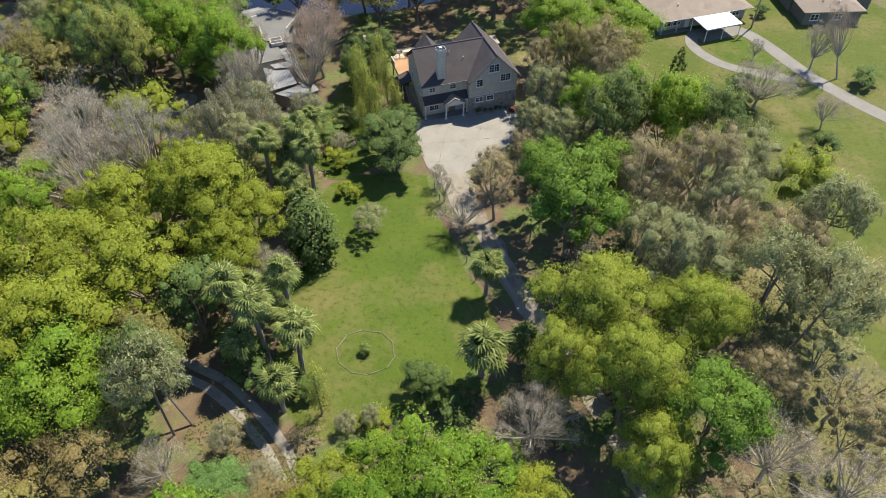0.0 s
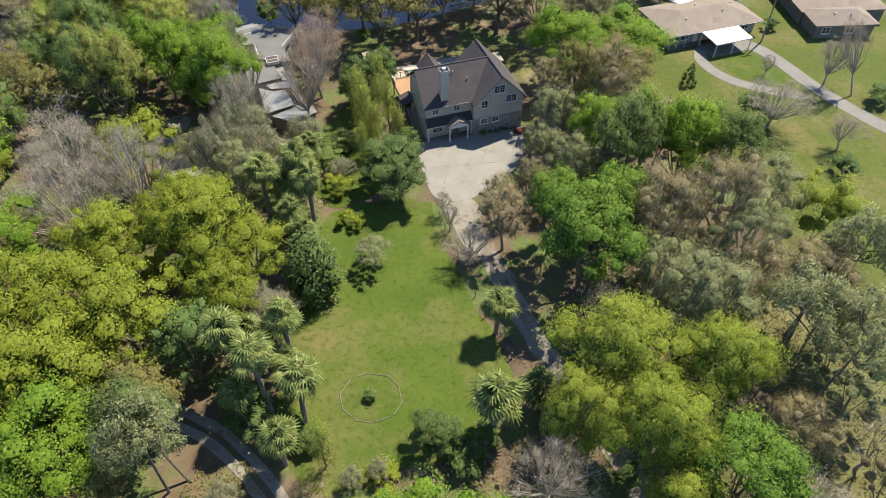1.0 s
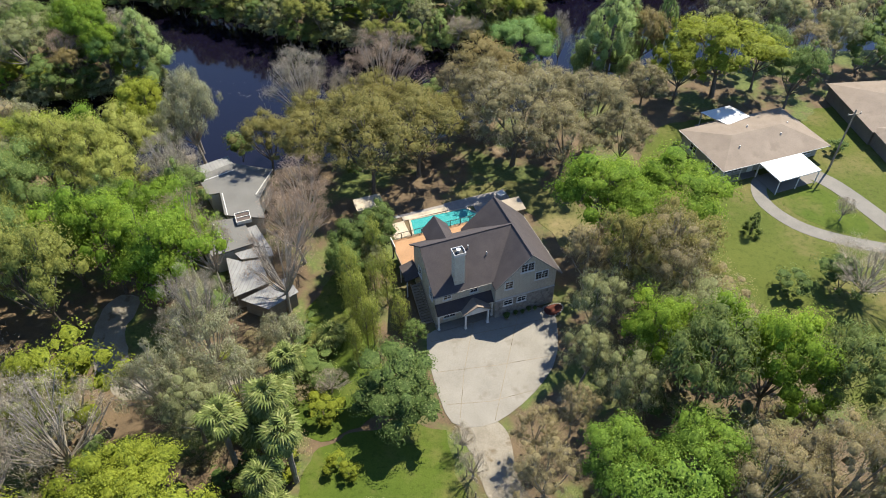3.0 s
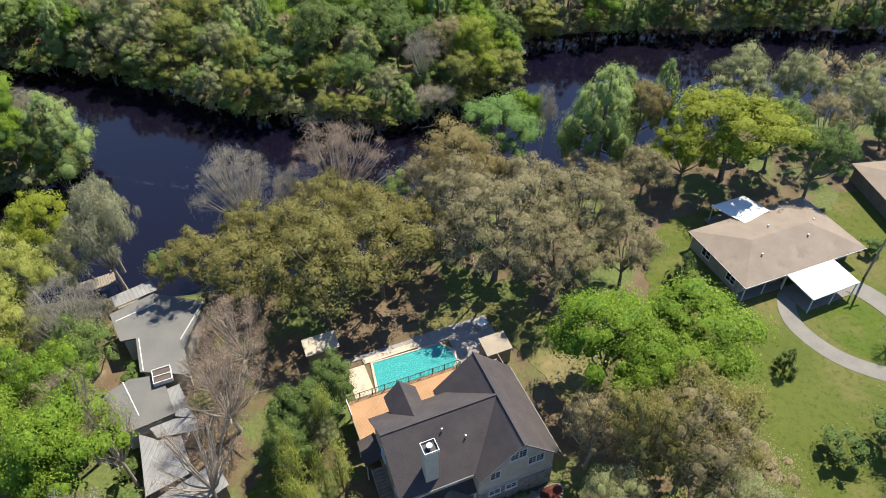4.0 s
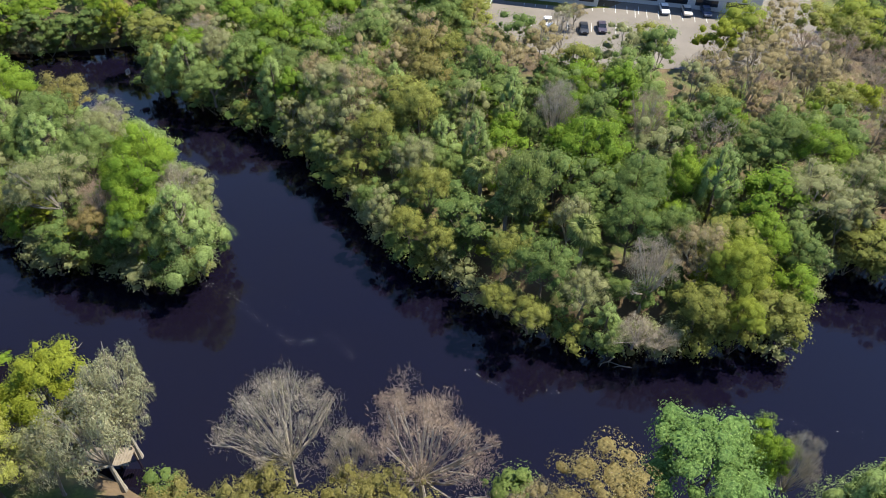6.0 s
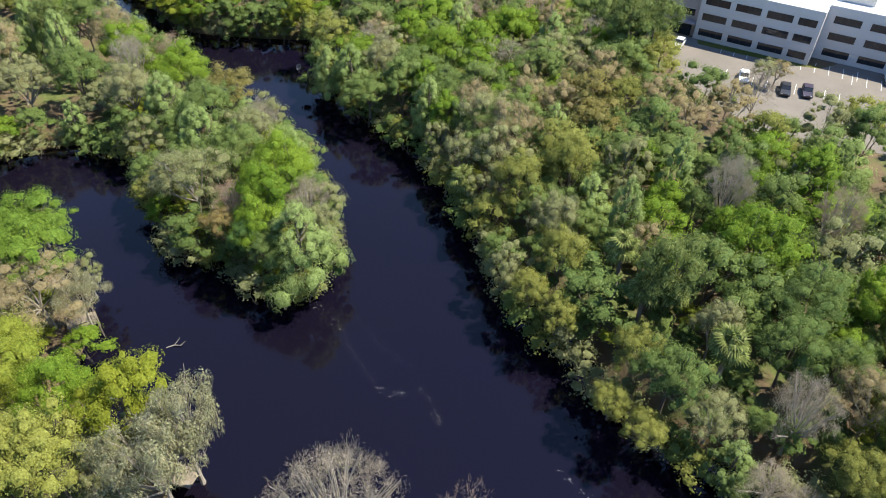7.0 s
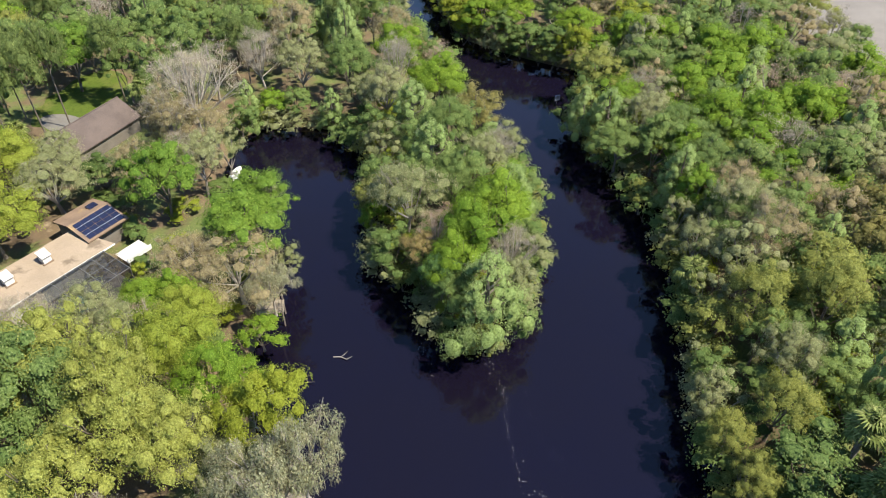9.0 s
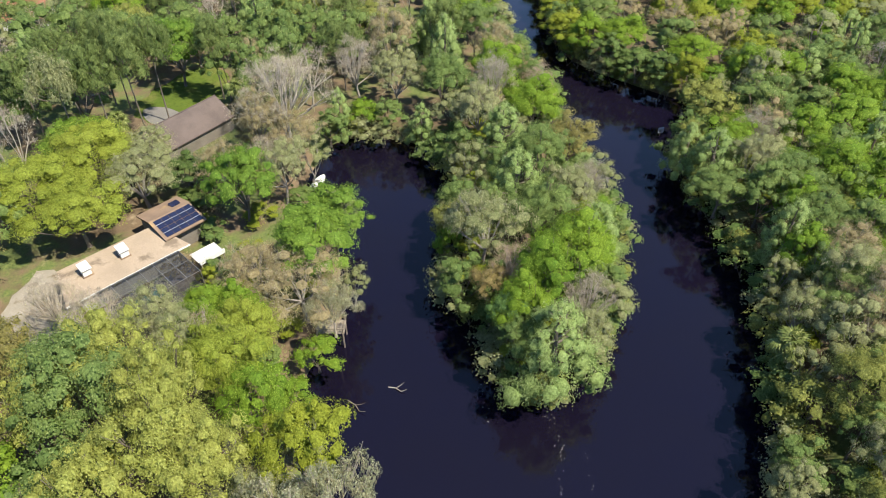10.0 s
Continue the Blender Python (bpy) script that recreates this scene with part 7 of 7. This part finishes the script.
# each line has its land on its left hand
bank_row([(120, 217), (45, 207), (19, 204), (4, 201), (-8, 196)][::-1], 4.2, BANK, 0.6, 7, 12, 3.2, 5.0)
bank_row([(-140, 190), (-131, 179), (-116, 177), (-104, 180), (-88, 178), (-73, 173), (-59, 167), (-42, 165), (-30, 164), (-18, 171), (-8, 178), (-9, 196)], 3.8, BANK, 0.3, 6.5, 9.5, 2.8, 4.4)
bank_row([(-232, 174), (-186, 169), (-166, 167), (-152, 179), (-140, 192)], 3.2, ["far_bright", "far_green", "far_green", "far_yellow"], -0.1, 6.5, 10.5, 3.4, 5.0)
bank_row([(-191, 156), (-175, 154), (-160, 157), (-133, 159), (-118, 161), (-103, 161), (-90, 157), (-80, 152), (-76, 147), (-80, 142), (-86, 141), (-92, 138), (-99, 137), (-106, 137), (-117, 142), (-126, 140), (-134, 134), (-138, 122), (-132, 119), (-122, 117)][::-1], 3.8, BANK, 0.8, 6, 10.5, 2.8, 4.4)
bank_row([(-66, 122), (-74, 120), (-81, 119), (-87, 122), (-92, 125), (-100, 124), (-108, 124), (-114, 121)], 4.2, ["far_bright", "far_greygreen", "far_tan"], 0.6, 5, 8, 2.4, 3.4)


BUILT = [[(-90, 228), (-60, 218), (-36, 235), (-34, 244), (-60, 226), (-84, 234)], [(-128, 235), (-118, 232), (-88, 244), (-30, 262), (-40, 300), (-130, 276)], [(-164, 244), (-146, 238), (-124, 246), (-120, 284), (-164, 284)], [(-188, 226), (-166, 254), (-186, 262), (-204, 232)],
         [(9, 246), (40, 256), (34, 274), (4, 262)], [(-184, 36), (-178, 58), (-196, 58), (-198, 38)], [(-80, 84), (-96, 74), (-116, 92), (-110, 106), (-98, 106), (-82, 96)], [(-120, 94), (-126, 88), (-142, 102), (-134, 110)]]


def crowd(outline, gap, kinds, hmin, hmax, rmin, rmax, tries, keep=0.56, banks=0.4):
    """Trees at random in an outline, clear of the river and of those that stand already."""
    xs, ys = [p[0] for p in outline], [p[1] for p in outline]
    for _ in range(tries):
        x, y = FILL.uniform(min(xs), max(xs)), FILL.uniform(min(ys), max(ys))
        r = FILL.uniform(rmin, rmax)
        if not inside(outline, x, y) or any(inside(b, x, y) for b in BUILT):
            continue
        if any(wet(x + banks * math.cos(a), y + banks * math.sin(a)) for a in (0, 1.57, 3.14, 4.71)):
            continue
        if any((x - u) ** 2 + (y - v) ** 2 < (keep * (r + q)) ** 2 for u, v, q in TREES):
            continue
        name = FILL.choice(kinds)
        tree(name, x, y, FILL.uniform(hmin, hmax), r)


FRINGE = ["fringe", "palefringe", "sallowfringe"]
for line in ([(120, 217), (45, 207), (19, 204), (4, 201), (-8, 196)][::-1], [(-140, 190), (-131, 179), (-116, 177), (-104, 180), (-88, 178), (-73, 173), (-59, 167), (-42, 165), (-30, 164), (-18, 171), (-8, 178), (-9, 196)],
             [(-232, 174), (-186, 169), (-166, 167), (-152, 179), (-140, 192)],
             [(-191, 156), (-175, 154), (-160, 157), (-133, 159), (-118, 161), (-103, 161), (-90, 157), (-80, 152), (-76, 147), (-80, 142), (-86, 141), (-92, 138), (-99, 137), (-106, 137), (-117, 142), (-126, 140), (-134, 134), (-138, 122)][::-1]):
    bank_row(line, 3.0, FRINGE, -0.4, 4.4, 7.0, 2.2, 3.4, False)
SOUTH_WEST = [(-80, 22), (-40, 14), (-32, 24), (-36, 40), (-34, 50), (-38, 66), (-44, 72), (-58, 76), (-62, 84), (-60, 100), (-66, 112), (-88, 100), (-105, 74)]
crowd(SOUTH_WEST, 0, ["far_yellow", "far_green", "far_bright", "far_bare", "far_olive", "far_yellow"], 11, 15, 4.4, 6, 900)
SOUTH_EAST = [(-2, 22), (44, 22), (40, 44), (32, 62), (28, 78), (20, 94), (10, 100), (4, 92), (0, 74), (6, 58), (14, 44), (20, 30)]
crowd(SOUTH_EAST, 0, ["far_greygreen", "far_tan", "far_bare", "far_tan", "far_greygreen"], 8, 12, 3.2, 4.6, 300)
crowd([(-30, 18), (-2, 18), (-6, 32), (-16, 30), (-22, 26)], 0, ["far_yellow", "far_bright", "gold"], 6, 10, 3, 4.2, 120)
# grey leafless woods to the north-east
crowd([(-38, 222), (-24, 216), (0, 216), (40, 222), (90, 222), (90, 245), (44, 250), (8, 244), (-18, 252), (-30, 240)], 0, ["far_bare", "far_rust", "far_tan", "far_bare", "far_tan", "far_rust", "far_yellow", "far_greygreen"], 9.5, 13, 3.4, 5.2, 600, 0.5)
tree("far_tan", -28.7, 248.9, 11, 4.3)
tree("far_rust", -23.3, 245.9, 11, 4.4)
tree("far_sallow", -24.2, 258.7, 11, 5.0)
tree("far_tan", -31.0, 260.0, 11, 4.6)
tree("far_sallow", -17.5, 255.0, 12, 4.8)
tree("far_tan", -31.5, 246.2, 10, 3.9)
tree("far_lime", -34.7, 248, 12, 5)
tree("far_yellow", -37, 241, 11, 4.4)
tree("far_lime", -17.7, 262, 12, 5.5)
tree("greenpine", -89.6, 224, 17, 6)
tree("greenpine", -87.0, 228.5, 16, 5.4)
crowd([(-10, 196), (60, 207), (60, 218), (-10, 210)], 0, ["far_greygreen", "far_green", "far_greygreen", "far_cypress"], 9, 13, 3.4, 4.8, 300, 0.46)
NORTH = [(-130, 182), (-104, 184), (-60, 171), (-30, 168), (-8, 178), (-8, 198), (10, 204), (70, 211), (70, 300), (-20, 330), (-20, 262), (-34, 244), (-60, 228), (-86, 234), (-112, 250), (-170, 240), (-150, 205)]
crowd(NORTH, 0, ["far_green", "far_greygreen", "far_bright", "far_tan", "far_green", "far_cypress", "far_greygreen", "far_bare", "far_green", "far_cypress", "far_green", "far_sallow"], 9, 12.5, 4.0, 5.8, 2600, 0.55)
crowd([(-130, 186), (-60, 175), (-24, 180), (-10, 190), (-8, 204), (10, 208), (60, 216), (60, 226), (0, 226), (-40, 222), (-90, 226), (-130, 226)], 0, ["far_green", "far_greygreen", "far_green", "far_bright"], 7, 10, 2.6, 3.6, 900, 0.46)
FAR_WEST = [(-230, 60), (-150, 50), (-120, 62), (-128, 76), (-150, 78), (-168, 90), (-158, 102), (-142, 104), (-130, 116), (-142, 130), (-140, 150), (-152, 156), (-232, 154)]
crowd(FAR_WEST, 0, ["far_green", "greenpine", "far_green", "far_bright", "far_greygreen", "far_sallow", "far_cypress", "far_bare"], 11, 15, 4.0, 5.6, 1300)
crowd([(-220, 176), (-166, 170), (-148, 186), (-140, 196), (-150, 205), (-170, 240), (-240, 240)], 0, ["far_green", "far_bright", "far_yellow", "far_tan"], 9, 12, 4, 5.4, 500)
crowd([(-152, 198), (-130, 186), (-100, 190), (-84, 232), (-112, 246), (-168, 238)], 0, ["far_bright", "far_green", "far_green", "far_sallow"], 7.5, 10.5, 3, 4.2, 500, 0.46)
crowd([(-130, 60), (-104, 62), (-92, 80), (-78, 92), (-70, 90), (-78, 70)], 0, ["far_yellow", "far_green", "far_greygreen"], 9, 12, 4, 5.2, 200)
crowd([(-88, 100), (-66, 112), (-70, 118), (-88, 121), (-92, 110)], 0, ["far_bright", "far_greygreen"], 7, 10, 3, 4, 120)
crowd([(-142, 134), (-132, 136), (-116, 143), (-98, 138), (-80, 144), (-80, 150), (-98, 158), (-134, 158), (-144, 150)], 0, ["far_green", "far_bright", "far_cypress", "far_greygreen"], 7, 10.5, 2.6, 3.8, 300)
crowd([(14, 160), (40, 172), (80, 176), (80, 150), (52, 156), (40, 150), (30, 146), (24, 156)], 0, ["far_greygreen", "far_tan", "far_green"], 10, 14, 4, 5, 200)
crowd([(-150, 104), (-136, 104), (-122, 106), (-122, 117), (-134, 120), (-142, 134), (-152, 130)], 0, ["far_tan", "far_bare", "far_green", "far_greygreen"], 8, 13, 3.4, 4.8, 200)
TREES_BIG = list(TREES)
TREES.clear()


def brush(outline, kinds, tries, lo, hi, banks=0.2):
    """Low bushes that close the woodland floor and overhang the banks."""
    xs, ys = [p[0] for p in outline], [p[1] for p in outline]
    for _ in range(tries):
        x, y = FILL.uniform(min(xs), max(xs)), FILL.uniform(min(ys), max(ys))
        if not inside(outline, x, y) or wet(x, y):
            continue
        r = FILL.uniform(1.3, 2.6)
        if any((x - u) ** 2 + (y - v) ** 2 < (0.75 * (r + q)) ** 2 for u, v, q in TREES):
            continue
        tree(FILL.choice(kinds), x, y, FILL.uniform(lo, hi), r)


brush([(-30, 166), (-60, 168), (-104, 182), (-132, 182), (-132, 187), (-100, 187), (-58, 174), (-30, 171)], ["shrub", "darkshrub", "shrub", "yellowshrub"], 160, 2, 4.5)
brush([(-60, 172), (-30, 169), (-10, 180), (-9, 197), (-40, 204), (-84, 192)], ["shrub", "darkshrub", "yellowshrub", "shrub"], 300, 2.5, 5.5)
brush([(-8, 197), (60, 209), (60, 214), (-8, 203)], ["shrub", "darkshrub", "tanshrub"], 80, 2, 4.5)
brush([(-132, 158), (-100, 161), (-76, 150), (-76, 144), (-84, 141), (-100, 137), (-118, 142), (-134, 136), (-140, 140), (-138, 158)], ["shrub", "darkshrub", "yellowshrub"], 160, 2, 4.5)
brush([(-70, 116), (-92, 120), (-110, 121), (-124, 112), (-118, 96), (-90, 100)], ["shrub", "tanshrub", "yellowshrub"], 110, 1.5, 3.5)
brush([(-60, 112), (-46, 110), (-44, 124), (-28, 130), (-20, 138), (-6, 148), (4, 150), (-2, 138), (-16, 130), (-34, 118)], ["tanshrub", "shrub", "tanshrub"], 70, 1.2, 2.6)
brush([(-70, 80), (-36, 66), (-32, 50), (-36, 40), (-46, 30), (-60, 30)], ["darkshrub", "tanshrub", "shrub", "yellowshrub"], 130, 1.4, 3.4)
brush([(2, 36), (20, 32), (30, 60), (20, 90), (8, 98), (2, 84), (6, 58)], ["darkshrub", "tanshrub", "shrub"], 130, 1.2, 3.2)
brush([(-40, 68), (-30, 66), (-28, 84), (-34, 90), (-46, 84)], ["shrub", "tanshrub", "yellowshrub", "darkshrub"], 60, 1.0, 2.4)
brush([(-6, 44), (6, 42), (9, 38), (2, 32), (-10, 32), (-22, 30), (-20, 34), (-10, 37)], ["tanshrub", "yellowshrub", "shrub"], 60, 1.0, 2.2)
brush([(-62, 100), (-44, 88), (-46, 104), (-58, 112)], ["shrub", "darkshrub"], 40, 1.5, 3)
brush([(-180, 166), (-164, 165), (-150, 179), (-140, 194), (-146, 198), (-158, 184), (-180, 174)], ["shrub", "yellowshrub"], 60, 2, 4)


def rough_grass(outline, n, size, material, label):
    """Uncut tufts of grass, too many to count."""
    rng = np.random.default_rng(12)
    xs, ys = [p[0] for p in outline], [p[1] for p in outline]
    x, y = rng.uniform(min(xs), max(xs), n), rng.uniform(min(ys), max(ys), n)
    keep = inside(outline, x, y) & (np.sin(x * 0.9) + np.sin(y * 0.7 + x * 0.3) + rng.normal(0, 0.8, n) > 0)
    c = np.stack([x[keep], y[keep], np.full(keep.sum(), 0.04 + size * 0.4)], 1)
    side = rng.normal(0, 1, (len(c), 3))
    side[:, 2] *= 0.3
    me = tri_mesh("grass_tuft", leaf_tris(rng, c, side, size, 0.4, -0.7))
    me.materials.append(material)
    tagged(new("grass_tuft", me), label, "grass", "", "stuff")


rough_grass([(22, 60), (29, 50), (26, 32), (22, 14), (56, 10), (52, 40), (40, 54), (35, 66), (26, 68)], 26000, 0.42, L_TAN, "tall tan tufts of rough meadow grass")
rough_grass([(-30, 38), (-24, 34), (-19, 31), (-15, 24), (-24, 20), (-32, 32)], 7000, 0.35, L_SALLOW, "uncut yellow-green grass beside the wheel tracks")


# ---- garden things ----
def lawn_ring():
    r = thing("pole_ring", pose(-15.8, 45.3, 0.04), "ring of thin bleached poles laid on the lawn", "garden edging")
    rng = random.Random(4)
    n = 10
    for i in range(n):
        a, b = 2 * math.pi * (i + 0.03) / n, 2 * math.pi * (i + 0.95) / n
        p, q = ((3.4 * math.cos(w) + rng.uniform(-0.1, 0.1), 3.1 * math.sin(w) + rng.uniform(-0.1, 0.1), 0.05) for w in (a, b))
        part("pole", tube(bmesh.new(), [p, q], [0.04, 0.03], 6), WOOD_M, r)
        part("stake", boxes((p[0] - 0.05, p[0] + 0.05, p[1] - 0.05, p[1] + 0.05, -0.1, 0.18)), WOOD_M, r)
    tree("shrub", -15.8, 45.2, 1.5, 0.85)


lawn_ring()


def utility_pole(x, y, h, lean=0):
    p = thing("utility_pole", pose(x, y, 0, 0, lean, 20), "weathered wooden utility pole with a crossarm", "utility pole")
    part("pole", tube(bmesh.new(), [(0, 0, -0.5), (0, 0, h)], [0.16, 0.11], 8), WOOD_M, p)
    part("crossarm", boxes((-1.1, 1.1, -0.07, 0.07, h - 0.9, h - 0.75)), WOOD_M, p)
    for u in (-1.0, 0.0, 1.0):
        part("insulator", tube(bmesh.new(), [(u, 0, h - 0.75), (u, 0, h - 0.5)], [0.05, 0.05], 6), GREY_TRIM_M, p)


utility_pole(39.2, 129.6, 11)


def wire_fence(pts, label):
    f = thing("wire_fence", pose(0, 0, 0), label, "fence")
    for (x0, y0), (x1, y1) in zip(pts, pts[1:]):
        n = max(1, int(math.hypot(x1 - x0, y1 - y0) / 2.4))
        for i in range(n):
            x, y = x0 + (x1 - x0) * i / n, y0 + (y1 - y0) * i / n
            part("post", boxes((x - 0.05, x + 0.05, y - 0.05, y + 0.05, -0.2, 1.25)), WOOD_M, f)
        for z in (0.5, 1.1):
            part("wire", tube(bmesh.new(), [(x0, y0, z), (x1, y1, z)], [0.012, 0.012], 4), METAL_M, f)


wire_fence([(-12.6, 74.5), (-9.2, 67.5), (-6.2, 61), (-3.2, 55), (1.0, 50)], "low wire fence between lawn and lane")


def float_bits():
    """Foam, leaves and twigs that drift on the river."""
    rng = np.random.default_rng(8)
    for label, line, n in (("drifting line of pale foam and leaves", [(-76.2, 146.6), (-74.1, 147.3), (-69, 147), (-62, 145.8), (-57.9, 145.4), (-56.3, 149.5), (-49.7, 148.1)], 14), ("thin scatter of drifting foam", [(-70.5, 149.8), (-64.8, 149.5), (-58, 151)], 8), ("drifting foam and twigs off the bank", [(-38, 154.4), (-36.3, 154.7), (-33, 154.4), (-27, 158)], 9), ("pale scum along the far shore", [(-8, 168), (2, 171), (14, 176)], 12), ("thin floating scum by the point", [(-83.2, 139.4), (-79, 139), (-74, 140.5)], 8)):
        tris = []
        for (x0, y0), (x1, y1) in zip(line, line[1:]):
            t = rng.uniform(0, 1, n)
            c = np.stack([x0 + (x1 - x0) * t + rng.normal(0, 0.3, n), y0 + (y1 - y0) * t + rng.normal(0, 0.3, n), np.full(n, WATER_Z + 0.03)], 1)
            tris.append(leaf_tris(rng, c, np.tile([0, 0, 6.0], (n, 1)), 0.075))
        me = tri_mesh("river_foam", np.concatenate(tris))
        me.materials.append(GREY_TRIM_M)
        tagged(new("river_foam", me), label, "foam", "", "stuff")


float_bits()


def driftwood(x, y, turn, ln, wood=BARK_PALE, label="pale bare branch lying in the water"):
    d = thing("driftwood", pose(x, y, WATER_Z, 0, 0, turn), label, "driftwood", "branches in the river")
    part("stem", tube(bmesh.new(), [(0, 0, 0.0), (ln * 0.4, 0.15, 0.12), (ln * 0.75, -0.1, 0.18), (ln, 0.3, 0.45)], [0.09, 0.08, 0.06, 0.02], 6), wood, d)
    part("side_branch", tube(bmesh.new(), [(ln * 0.4, 0.15, 0.1), (ln * 0.6, 0.7, 0.35), (ln * 0.7, 1.0, 0.6)], [0.05, 0.035, 0.015], 5), wood, d)


driftwood(-81.4, 128.2, 62, 2.4)
driftwood(-79.8, 123.4, 40, 3.0, BARK, "dark sunken branch in the water")
driftwood(-21.5, 166.2, 200, 3.5)
driftwood(-24, 166.6, 250, 3.0)
